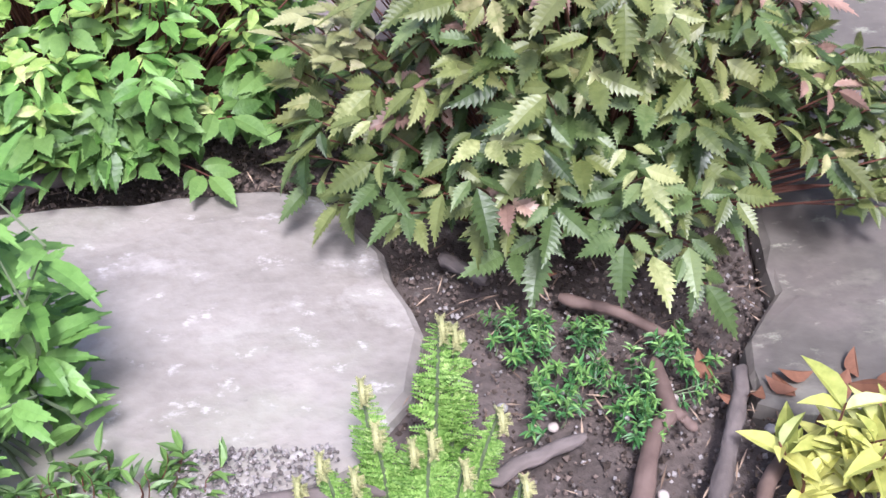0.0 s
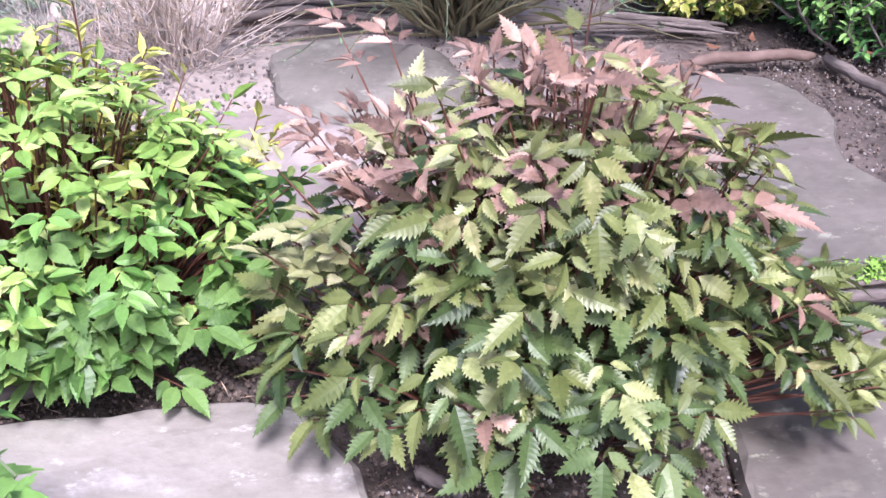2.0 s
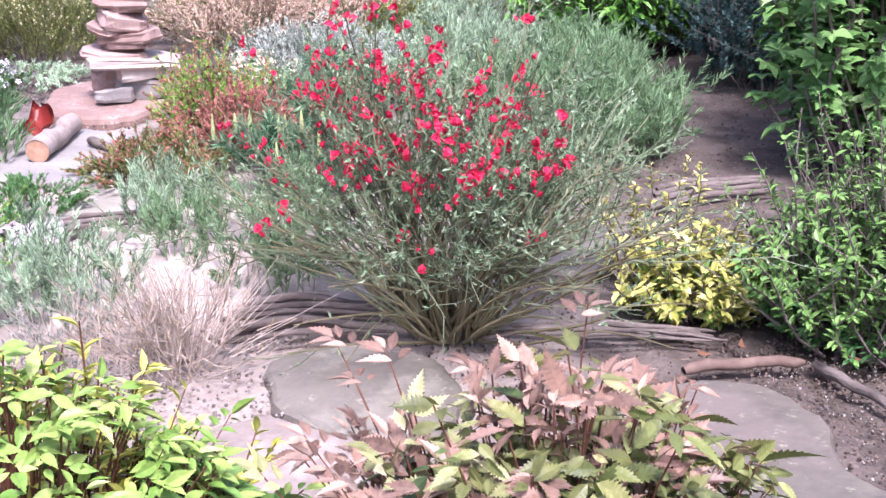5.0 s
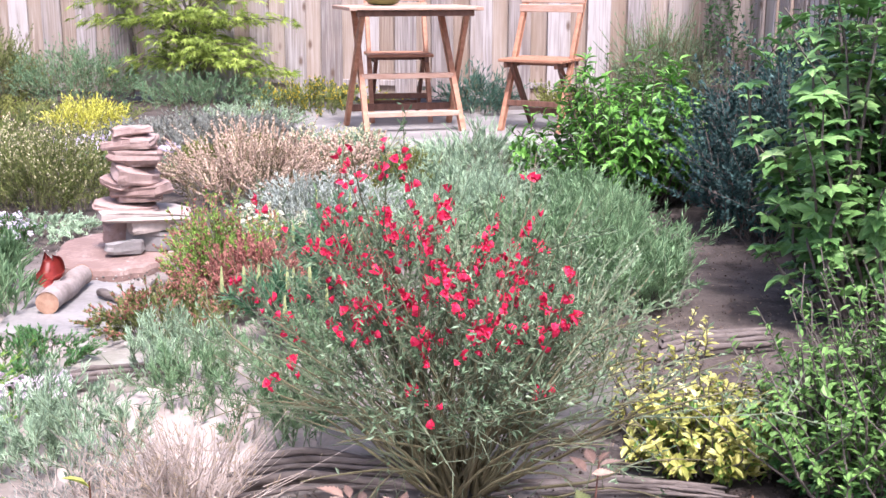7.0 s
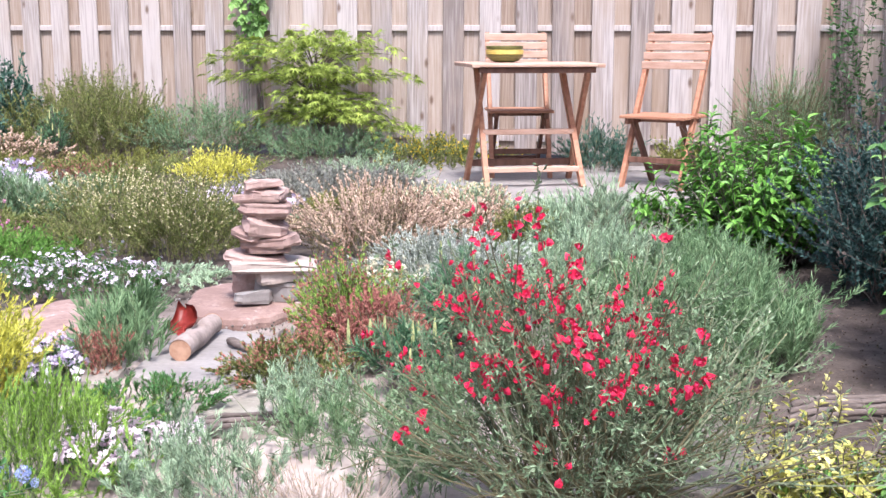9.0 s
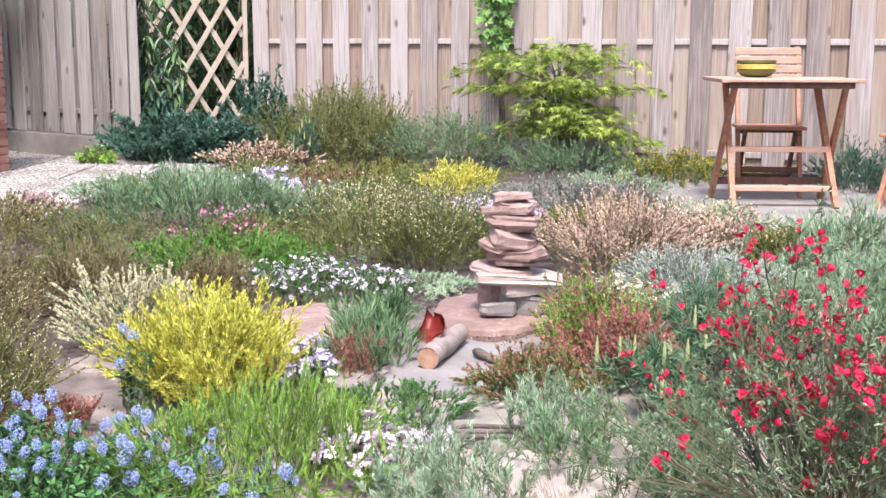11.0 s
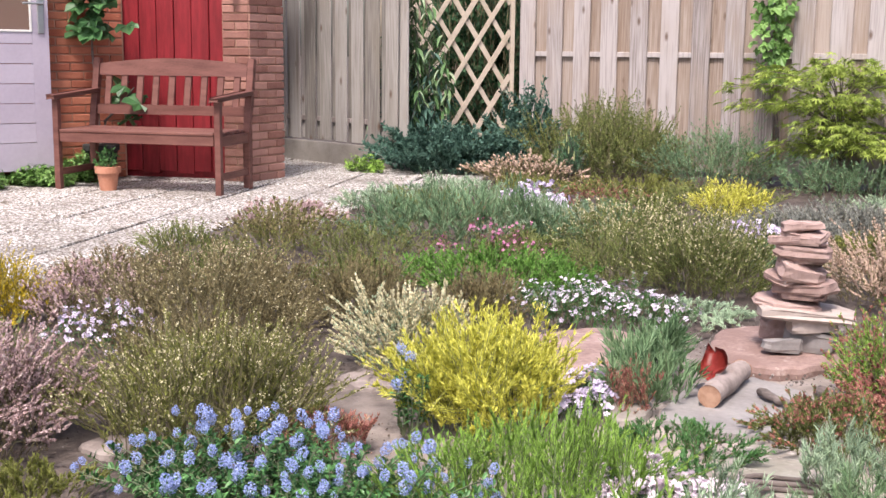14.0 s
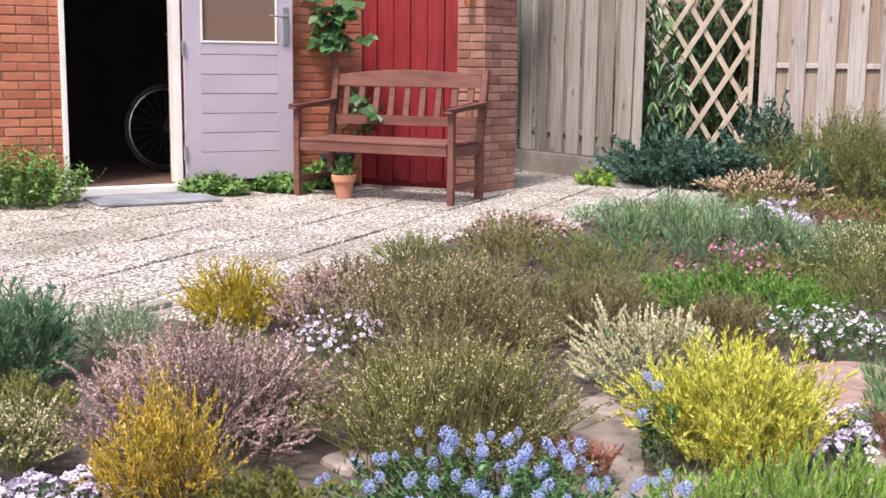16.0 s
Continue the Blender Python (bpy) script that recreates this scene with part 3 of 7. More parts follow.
def heath(name, label, category, x, y, rx, h, leaf, n=220, m=34, needle=0.014, wide=0.22, splay=0.7, ry=None, tip=None, tips=10, tip_from=0.78,
          tip_shape=None, tip_size=0.006, stem=SHOOT, base=0.35, lean=0.8, turn=0.0, group="garden shrubs", wild=1.3, low=0.06, thick=0.0012, per=3, fan=0.14):
    """A bushy plant of many fine shoots with needles, and buds or flowers towards the tips."""
    COUNT[0] += 1
    rng = np.random.default_rng(COUNT[0])
    t = thing(name, label, category, pose(x, y, 0, 0, 0, turn), group)
    far = math.hypot(x, y)
    rx, base = rx * 1.14, base * 0.6 + 0.36
    n = int(n * (1.5 if far < 3.2 else 1.45))
    p = plumes(rng, sprigs(rng, n, rx, ry * 1.12 if ry else rx, h, base, lean, wild), per, fan * h)
    radii = np.linspace(thick, thick * 0.4, p.shape[1])[None].repeat(n, 0)
    part("stem", tubes(p[:, (0, 2, 5)], radii[:, (0, 2, 5)], 3), stem, t)["kind"] = "stuff"
    m = int(m * (1.25 if far < 3.2 else 0.9 if far < 5 else 0.55))
    wide = wide * (1.2 if far < 3.2 else 1.4 if far < 5 else 1.5)
    needle = needle * (0.8 if far < 3.2 else 0.9)
    pos, d, s = along(rng, p, m, low, 1.0)
    way = d + splay * unit(rng.normal(size=d.shape)) + (0, 0, 0.15)
    part("foliage", scatter(sliver(wide), pos, way, needle * rng.uniform(0.7, 1.3, len(pos)), rng), leaf, t)["kind"] = "stuff"
    if tip:
        pos, d, s = along(rng, p, tips, tip_from, 1.0)
        way = d + 0.6 * unit(rng.normal(size=d.shape))
        part("blossom", scatter(tip_shape or bell(), pos + 0.004 * unit(way), way, tip_size * rng.uniform(0.7, 1.3, len(pos)), rng), tip, t)["kind"] = "stuff"
    return t
# ---- ground and paving ----
def ground_sheet():
    xs = np.concatenate([[-400, -120, -40, -16], np.arange(-9, -1.2, 0.08), np.arange(-1.2, 1.6, 0.03), np.arange(1.6, 4, 0.08), [5, 8, 16, 40, 120, 400]])
    ys = np.concatenate([[-400, -120, -40, -12, -4, -1.5], np.arange(-0.6, 0.2, 0.08), np.arange(0.2, 2.3, 0.03), np.arange(2.3, 11, 0.08), [12, 16, 40, 120, 400]])
    X, Y = np.meshgrid(xs, ys)
    near = (np.abs(X) < 9) & (Y > -0.6) & (Y < 11)
    z = np.zeros_like(X)
    it = np.nditer([X, Y, near], flags=["multi_index"])
    for a, b, c in it:
        if c:
            z[it.multi_index] = 0.02 * noise.noise((a * 2.3, b * 2.3, 0)) + 0.012 * noise.noise((a * 11, b * 11, 3)) + 0.006 * noise.noise((a * 37, b * 37, 7))
    z = z - 0.018
    z[(X < -3.5)] = -0.014
    ny, nx = X.shape
    i = np.arange(nx * ny).reshape(ny, nx)
    a, b, c, d = i[:-1, :-1].ravel(), i[:-1, 1:].ravel(), i[1:, 1:].ravel(), i[1:, :-1].ravel()
    f = np.concatenate([np.stack([a, b, c], 1), np.stack([a, c, d], 1)])
    g = part("ground", (np.stack([X.ravel(), Y.ravel(), z.ravel()], 1), f), SOIL, smooth=True)
    return tagged(g, "dark crumbly garden soil with fine grit", "ground", kind="structure")


GROUND = ground_sheet()


def slab(name, label, corners, z, thick, material, rough=0.012, group="flagstones", seed=0, parent=None):
    """A flat stone with an uneven outline and worn, split edges."""
    rng = np.random.default_rng(seed + 900)
    pts = [Vector((*c, 0)) for c in corners]
    ring = []
    for a, b in zip(pts, pts[1:] + pts[:1]):
        k = max(2, int((b - a).length / 0.035))
        ring += [a.lerp(b, i / k) for i in range(k)]
    mid = sum(ring, Vector()) / len(ring)
    n = len(ring)
    smooth = [(ring[i - 1] + ring[i] * 2 + ring[(i + 1) % n]) / 4 for i in range(n)]
    smooth = [p + Vector((*rng.normal(scale=rough * 0.3, size=2), 0)) for p in smooth]
    bm = bmesh.new()
    rows = []
    for inset, zz in ((0.0, -thick), (-0.004, -thick * 0.45), (0.0, -0.006), (0.008, 0.0), (0.06, 0.002)):
        row = []
        for p in smooth:
            d = (mid - p)
            q = p + d.normalized() * min(inset, d.length * 0.5)
            row.append(bm.verts.new((q.x, q.y, z + zz + (0.004 * noise.noise((q.x * 9, q.y * 9, seed)) if zz > -0.003 else 0.006 * noise.noise((q.x * 30, q.y * 30, seed + 5))))))
        rows.append(row)
    for a, b in zip(rows, rows[1:]):
        for i in range(n):
            bm.faces.new((a[i], a[(i + 1) % n], b[(i + 1) % n], b[i]))
    bm.faces.new(rows[-1]), bm.faces.new(rows[0][::-1])
    ob = part(name, bm, material, parent)
    return ob if parent else tagged(ob, label, "flagstone", group)


slab("flagstone", "large pale grey flagstone with streaky wear beside the ferns", [(-0.34, 0.8), (-0.16, 0.815), (0.08, 0.835), (0.18, 0.77), (0.21, 0.67), (0.235, 0.59), (0.22, 0.52), (0.17, 0.44), (0.05, 0.4), (-0.2, 0.4)], 0.005, 0.05, STONE, seed=1)
slab("flagstone", "dark weathered flagstone with lichen under the astilbe edge", [(0.62, 0.925), (0.86, 0.92), (0.9, 0.7), (0.86, 0.47), (0.65, 0.465), (0.525, 0.475), (0.54, 0.56), (0.585, 0.62)], 0.012, 0.05, DARKSTONE, seed=2)
slab("flagstone", "broad brown-grey flagstone with a rounded side", [(0.6, 1.5), (0.76, 1.585), (0.9, 1.57), (0.955, 1.44), (0.92, 1.28), (1.0, 1.16), (1.02, 1.02), (0.86, 0.985), (0.7, 0.985), (0.58, 1.1)], 0.012, 0.05, DARKSTONE, seed=3)
slab("flagstone", "dark wet-looking flagstone beside piled sticks", [(0.06, 1.73), (0.2, 1.785), (0.36, 1.72), (0.4, 1.58), (0.36, 1.46), (0.22, 1.44), (0.09, 1.53)], 0.01, 0.05, MIDSTONE, seed=4)
slab("flagstone", "pale pinkish flagstone dusted with sand", [(-0.08, 1.43), (0.06, 1.535), (0.2, 1.43), (0.38, 1.43), (0.42, 1.2), (0.2, 1.12), (-0.03, 1.2)], 0.012, 0.05, SANDSTONE, seed=5)
slab("flagstone", "pale bleached flagstone showing through grey grass", [(-0.36, 1.92), (-0.38, 2.3), (-0.22, 2.46), (-0.02, 2.35), (0.02, 1.95), (-0.18, 1.82)], 0.01, 0.05, PALESTONE, seed=6)
slab("flagstone", "brown flagstone half hidden behind the broom", [(0.52, 2.15), (0.6, 2.6), (0.86, 2.64), (0.86, 2.2), (0.7, 2.08)], 0.01, 0.05, DARKSTONE, seed=7)
slab("flagstone", "reddish flat sandstone before the phlox cushion", [(-1.32, 3.5), (-1.18, 3.74), (-0.95, 3.68), (-0.84, 3.3), (-0.9, 3.15), (-1.1, 3.1)], 0.035, 0.09, REDSTONE, seed=8)
slab("flagstone", "small pale stepping stone below the red sandstone", [(-1.02, 3.04), (-0.82, 3.12), (-0.76, 2.95), (-0.8, 2.82), (-0.96, 2.84)], 0.012, 0.05, STONE, seed=9)
slab("flagstone", "grey slate slab under the birch log", [(-0.74, 2.9), (-0.74, 3.22), (-0.6, 3.42), (-0.4, 3.33), (-0.36, 3.05), (-0.43, 2.88), (-0.58, 2.84)], 0.012, 0.06, GREYSTONE, seed=10)
slab("flagstone", "round-edged pinkish slab under the stone stack", [(-0.76, 3.62), (-0.78, 3.95), (-0.6, 4.15), (-0.38, 4.0), (-0.33, 3.7), (-0.5, 3.5), (-0.66, 3.52)], 0.022, 0.05, REDSTONE, seed=11)
slab("flagstone", "pale cracked path stone with gravel", [(-0.52, 2.5), (-0.5, 2.82), (-0.34, 2.84), (-0.2, 2.66), (-0.28, 2.46)], 0.006, 0.05, STONE, seed=12)
slab("flagstone", "brown stone between the heathers", [(-1.68, 2.84), (-1.64, 3.04), (-1.52, 3.02), (-1.46, 2.86), (-1.56, 2.76)], 0.02, 0.06, SANDSTONE, seed=13)
slab("flagstone", "small grey stone at the patio planting", [(-2.62, 4.05), (-2.6, 4.3), (-2.42, 4.3), (-2.4, 4.05)], 0.05, 0.09, GREYSTONE, seed=14)
slab("flagstone", "flat grey paving stone below the garden table", [(-0.1, 6.5), (-0.1, 8.4), (2.6, 8.0), (2.6, 6.4), (1.2, 6.2)], 0.004, 0.05, GREYSTONE, seed=15)
slab("flagstone", "small grey stone among the heathers", [(-1.96, 2.03), (-1.93, 2.15), (-1.8, 2.12), (-1.82, 2.0)], 0.015, 0.07, SANDSTONE, seed=16)

# patio of washed-gravel pavers, one object each
W1, W2 = radians(65), radians(13)
DOOR_HINGE = Vector((-6.61, 5.82, 0))
CORNER = Vector((-5.99, 7.16, 0))
patio = tagged(new("pavement"), "pale washed-gravel paving slabs with dark joints", "pavement", kind="structure")
paver_bm = boxed(-0.238, 0.238, -0.238, 0.238, -0.05, 0.0, bevel=0.006)
paver_me = bpy.data.meshes.new("paver")
paver_bm.to_mesh(paver_me)
paver_me.materials.append(PATIO)
rng0 = np.random.default_rng(5)
edge_y, edge_x = [0, 2.3, 3.0, 3.9, 5.5, 6.2, 8.1, 12], [-3.9, -3.86, -3.75, -3.75, -3.75, -3.7, -3.8, -3.9]
for i in range(-30, 12):
    for j in range(-16, 26):
        p = Vector((-4.5, 5.0, 0)) + Matrix.Rotation(W2, 3, "Z") @ Vector((i * 0.5, j * 0.5, 0))
        if not (-8.6 < p.x < float(np.interp(p.y, edge_y, edge_x)) + 0.22 and 0.2 < p.y < 9.6):
            continue
        if (p - DOOR_HINGE).dot(Vector((-math.sin(W1), math.cos(W1), 0))) > 0.25 and p.y < 7.4:
            continue
        o = new("paver", paver_me)
        o.parent = patio
        o.matrix_basis = pose(p.x, p.y, 0.002 + rng0.normal() * 0.0015, rng0.normal() * 0.25, rng0.normal() * 0.25, math.degrees(W2) + rng0.normal() * 0.3)
kerb = part("kerb", boxed(-3.66, -3.6, 1.2, 3.05, -0.08, 0.03, bevel=0.006), CONCRETE)
tagged(kerb, "narrow grey concrete edging along the patio", "kerb", kind="structure")


# ---- fences ----
def fence(name, label, a, b, height, front, gap, rail_z, plank=0.0, z0=0.03, seed=0, face=None):
    """Hit-and-miss board fence from a to b: front boards, rails behind them, and back boards behind the gaps."""
    rng = np.random.default_rng(seed)
    a, b = Vector((*a, 0)), Vector((*b, 0))
    d = b - a
    t = thing(name, label, "fence", Matrix.Translation(a) @ Matrix.Rotation(math.atan2(d.y, d.x), 4, "Z"), kind="structure")
    x, n = 0.0, d.length
    base = plank if plank else z0
    fm, gm = [], []
    for k in range(6):
        for width, keep, mt in ((front, fm, face or FENCE), (gap + 0.05, gm, face or FENCEDARK)):
            bm = boxed(0, width, 0, 0.017, base, height, bevel=0.003)
            me = bpy.data.meshes.new("board")
            for v in bm.verts:
                v.co.x += 0.002 * noise.noise((v.co.z * 3, k, 1))
            bm.to_mesh(me)
            me.materials.append(mt)
            keep.append(me)
    while x < n:
        o = new("board", fm[rng.integers(6)])
        o.parent = t
        o.matrix_basis = pose(x, -0.02 + rng.normal() * 0.002, rng.normal() * 0.004, 0, rng.normal() * 0.25, 0)
        o = new("board", gm[rng.integers(6)])
        o.parent = t
        o.matrix_basis = pose(x + front - 0.025, 0.022 + rng.normal() * 0.002, rng.normal() * 0.004, 0, rng.normal() * 0.2, 0)
        x += front + gap
    for z in rail_z:
        part("rail", boxed(0, n, -0.002, 0.021, z, z + 0.045, bevel=0.004), FENCE, t)
    if plank:
        part("base_plank", boxed(0, n, -0.025, 0.045, -0.06, plank - 0.02, bevel=0.005), CONCRETE, t, "grey concrete base plank")
    k = 0.0
    while k <= n:
        part("post", boxed(k - 0.035, k + 0.035, 0.045, 0.115, -0.1, height + 0.04, bevel=0.004), FENCE, t)
        k += 1.8
    return t


fence("fence_right", "weathered grey-brown hit-and-miss board fence", (-3.84, 10.09), (3.15, 8.1), 1.85, 0.165, 0.125, (0.12, 0.955, 1.65), seed=1)
fence("fence_left", "grey board fence on a concrete base plank", (-7.6, 9.95), (-4.5, 8.72), 1.85, 0.15, 0.07, (0.36, 1.6), plank=0.2, seed=2, face=FENCEOLD)
fence("fence_return", "weathered board fence closing the side of the garden", (3.17, 8.1), (3.4, -4.0), 1.85, 0.14, 0.1, (0.12, 0.975, 1.65), seed=3)


def trellis(a, b, height):
    a, b = Vector((*a, 0)), Vector((*b, 0))
    d = b - a
    n = d.length
    t = thing("trellis", "pale wooden diamond trellis panel beside the juniper", "trellis", Matrix.Translation(a) @ Matrix.Rotation(math.atan2(d.y, d.x), 4, "Z"))
    part("side_frame", boxed(-0.04, 0.0, -0.02, 0.02, 0.0, height, bevel=0.003), LATTICE, t)
    part("side_frame", boxed(n, n + 0.04, -0.02, 0.02, 0.0, height, bevel=0.003), LATTICE, t)
    part("top_frame", boxed(0, n, -0.02, 0.02, height - 0.04, height, bevel=0.003), LATTICE, t)
    step, s = 0.25, 1.6
    for k in range(-12, 14):
        for sign, y in ((1, -0.012), (-1, 0.006)):
            x0 = k * step
            pts = []
            for z in (0.1, height - 0.04):
                pts.append((x0 + sign * (z - 0.1) / s, z))
            (xa, za), (xb, zb) = pts
            lo, hi = 0.0, 1.0
            for edge in (0.0, n):
                u = (edge - xa) / (xb - xa)
                if (xb > xa) == (edge == 0.0):
                    lo = max(lo, u)
                else:
                    hi = min(hi, u)
            if hi - lo > 0.05:
                p = [(xa + (xb - xa) * u, y, za + (zb - za) * u) for u in (lo, hi)]
                part("lath", bar(p[0], p[1], 0.012, 0.042, 0.002), LATTICE, t)
    return t


trellis((-4.85, 9.28), (-3.92, 10.0), 1.9)
part("wall_far", boxed(-5.6, -3.0, 11.2, 11.4, -0.1, 2.2, bevel=0.0), FENCEDARK)["kind"] = "structure"

# ---- house ----
house = thing("house", "red brick shed with a lilac door and red boards", "house", kind="structure")


def wall_brick(a, ang, length, z0, z1, depth, material, name, skip=None, near=(0.0, 1.35)):
    """A brick wall along ang from a: a mortar body with courses of single bricks standing a little proud."""
    m = Matrix.Translation(a) @ Matrix.Rotation(ang, 4, "Z")
    spans = [(0, length)] if not skip else [(0, skip[0]), (skip[1], length)]
    body = bmesh.new()
    for s in spans:
        box(body, s[0], s[1], 0.006, depth, z0, z1)
    if skip:
        box(body, skip[0], skip[1], 0.006, depth, skip[2], z1)
    w = part(name, body, MORTAR, house)
    w.matrix_basis = m
    full = bpy.data.meshes.new("brick")
    boxed(0, 0.2, 0, 0.02, 0, 0.052, bevel=0.004).to_mesh(full)
    half = bpy.data.meshes.new("brick")
    boxed(0, 0.095, 0, 0.02, 0, 0.052, bevel=0.004).to_mesh(half)
    full.materials.append(material), half.materials.append(material)
    rng = np.random.default_rng(int(length * 100))
    rest = bmesh.new()
    row, z = 0, z0
    while z < z1 - 0.05:
        for lo, hi in ([(0, length)] if not skip or z > skip[2] else spans):
            x = lo
            first = row % 2
            while x < hi - 0.05:
                me = half if first or hi - x < 0.19 else full
                wd = 0.095 if me is half else 0.2
                first = 0
                y = -0.004 + rng.normal() * 0.001
                if near[0] <= z < near[1]:
                    o = new("brick", me)
                    o.parent = w
                    o.matrix_basis = pose(x + 0.005, y, z, 0, 0, rng.normal() * 0.3)
                else:
                    box(rest, x + 0.005, min(x + wd, hi) + 0.005, y, 0.02, z, z + 0.052)
                x += wd + 0.01
        z += 0.0625
        row += 1
    if len(rest.verts):
        r = part("upper_bricks", rest, material, w)
        r["kind"] = "stuff"
    else:
        rest.free()
    return w


wdir = Vector((math.cos(W1), math.sin(W1), 0))
wall_brick(DOOR_HINGE - wdir * 3.3, W1, 4.78, -0.06, 2.4, 0.22, BRICK, "wall", skip=(2.48, 3.3, 2.02), near=(0.0, 1.3))
xdir = Vector((math.cos(W2), math.sin(W2), 0))
pill = CORNER + xdir * 0.84 + Vector((0.03, -0.1, 0))
wall_brick(pill, W2, 0.21, -0.06, 2.4, 0.3, BRICKPALE, "pillar", near=(-0.1, 1.3))
wall_brick(pill + xdir * 0.21 - Vector((0, 0, 0)), W2 + radians(72), 0.4, -0.06, 2.4, 0.2, BRICKPALE, "pillar_return", near=(-0.1, 1.3))
red = thing("shed_boarding", "weathered dark red painted vertical boards", "boarding", Matrix.Translation(CORNER + xdir * 0.0) @ Matrix.Rotation(W2, 4, "Z"), kind="structure")
for i in range(7):
    part("board", boxed(-0.02 + i * 0.142, 0.116 + i * 0.142, 0.03 + 0.004 * (i % 2), 0.06, 0.03 if i % 2 else 0.05, 2.3, bevel=0.004), REDWOOD, red)
part("backing", boxed(-0.1, 1.1, 0.06, 0.12, 0.0, 2.4, bevel=0.0), REDWOOD, red)
# Inner walls and roof wear the near-black that stands in for interior shade.
back = part("wall_back", boxed(0, 4.9, 0, 0.15, -0.06, 2.4, bevel=0.0, m=Matrix.Translation(DOOR_HINGE - wdir * 3.4 + Vector((-2.2, 1.0, 0))) @ Matrix.Rotation(W1, 4, "Z")), SHEDGLOOM, house)
part("side_wall", boxed(0, 3, 0, 0.15, -0.06, 2.4, bevel=0.0, m=Matrix.Translation(DOOR_HINGE - wdir * 3.3) @ Matrix.Rotation(W1 + math.pi / 2, 4, "Z")), SHEDGLOOM, house)
part("side_wall", boxed(0, 3, 0, 0.15, -0.06, 2.4, bevel=0.0, m=Matrix.Translation(CORNER + xdir * 0.1 + Vector((0, 0.25, 0))) @ Matrix.Rotation(W1 + math.pi / 2, 4, "Z")), SHEDGLOOM, house)
inner = Matrix.Translation(DOOR_HINGE) @ Matrix.Rotation(W1, 4, "Z")
part("shed_floor", boxed(-3.2, 1.4, 0.02, 2.6, -0.06, 0.08, bevel=0.0, m=inner), mat("brown_lino", (0.1, 0.06, 0.045), (0.16, 0.1, 0.08), 0.6), house)
part("roof", boxed(-3.6, 2.9, -0.02, 3.0, 2.4, 2.5, bevel=0.0, m=inner), SHEDGLOOM, house)

# door frame and door
frame_t = thing("door_frame", "white painted wooden door frame", "door frame", inner, kind="structure")
part("jamb", boxed(-0.035, 0.02, -0.03, 0.09, 0.05, 2.02), WHITE, frame_t)
part("jamb", boxed(-0.82, -0.785, -0.03, 0.09, 0.05, 2.02), WHITE, frame_t)
part("head", boxed(-0.82, 0.02, -0.03, 0.09, 1.96, 2.02), WHITE, frame_t)
part("sill", boxed(-0.84, 0.03, -0.06, 0.1, 0.005, 0.07, bevel=0.008), WHITE, frame_t)
door = thing("door_1", "pale lilac half-glazed door standing wide open", "door", inner @ pose(0.03, -0.05, 0, 0, 0, -2), kind="structure")
dw, dz = 0.82, 0.1
part("stile", boxed(0, 0.12, -0.04, 0, dz, 2.0, bevel=0.0), LILAC, door)
part("stile", boxed(dw - 0.12, dw, -0.04, 0, dz, 2.0, bevel=0.0), LILAC, door)
part("top_rail", boxed(0.12, dw - 0.12, -0.04, 0, 1.88, 2.0), LILAC, door)
part("lower_panel", boxed(0.12, dw - 0.12, -0.04, -0.004, dz, 0.3, bevel=0.0), LILAC, door)
for k in range(5):
    part("panel_board", boxed(0.12, dw - 0.12, -0.04, -0.004, 0.304 + k * 0.141, 0.304 + (k + 1) * 0.141 - 0.005, bevel=0.001), LILAC, door)
part("middle_rail", boxed(0.12, dw - 0.12, -0.04, 0, 1.008, 1.09), LILAC, door)
part("pane", boxed(0.13, dw - 0.13, -0.022, -0.016, 1.09, 1.88, bevel=0.0), glass, door)
for a in ((0.12, 0.135, 1.09, 1.88), (dw - 0.135, dw - 0.12, 1.09, 1.88), (0.135, dw - 0.135, 1.09, 1.105), (0.135, dw - 0.135, 1.865, 1.88)):
    part("glazing_bead", boxed(a[0], a[1], -0.046, -0.03, a[2], a[3], bevel=0.002), WHITE, door)
hb = boxed(dw - 0.08, dw - 0.035, -0.052, -0.04, 1.08, 1.36, bevel=0.004)
plate = part("handle_plate", hb, STEEL, door)
hb = bar((dw - 0.058, -0.05, 1.29), (dw - 0.058, -0.1, 1.29), 0.02, 0.02, 0.004)
beam(hb, (dw - 0.05, -0.1, 1.29), (dw - 0.2, -0.1, 1.29), 0.02, 0.016, 0.005)
part("handle", hb, STEEL, door)
for z in (0.25, 1.0, 1.75):
    part("hinge", boxed(-0.018, 0.002, -0.06, -0.03, z, z + 0.1, bevel=0.004), STEEL, door)
dm = part("door_mat", boxed(-0.74, 0.1, -0.66, -0.1, 0.004, 0.026, bevel=0.006, m=inner), MAT)
tagged(dm, "flat blue-grey slab step before the door", "step")
tube = part("copper_pipe", bar(pill + Vector((0.13, -0.05, 1.38)), pill + Vector((0.13, -0.05, 1.95)), 0.03, 0.03, 0.006), COPPER)
tagged(tube, "small copper wind chime tubes on the brick pillar", "wind chime")
part("striker", bar(pill + Vector((0.1, -0.05, 1.4)), pill + Vector((0.1, -0.05, 1.95)), 0.008, 0.008, 0.002), COPPER, tube)


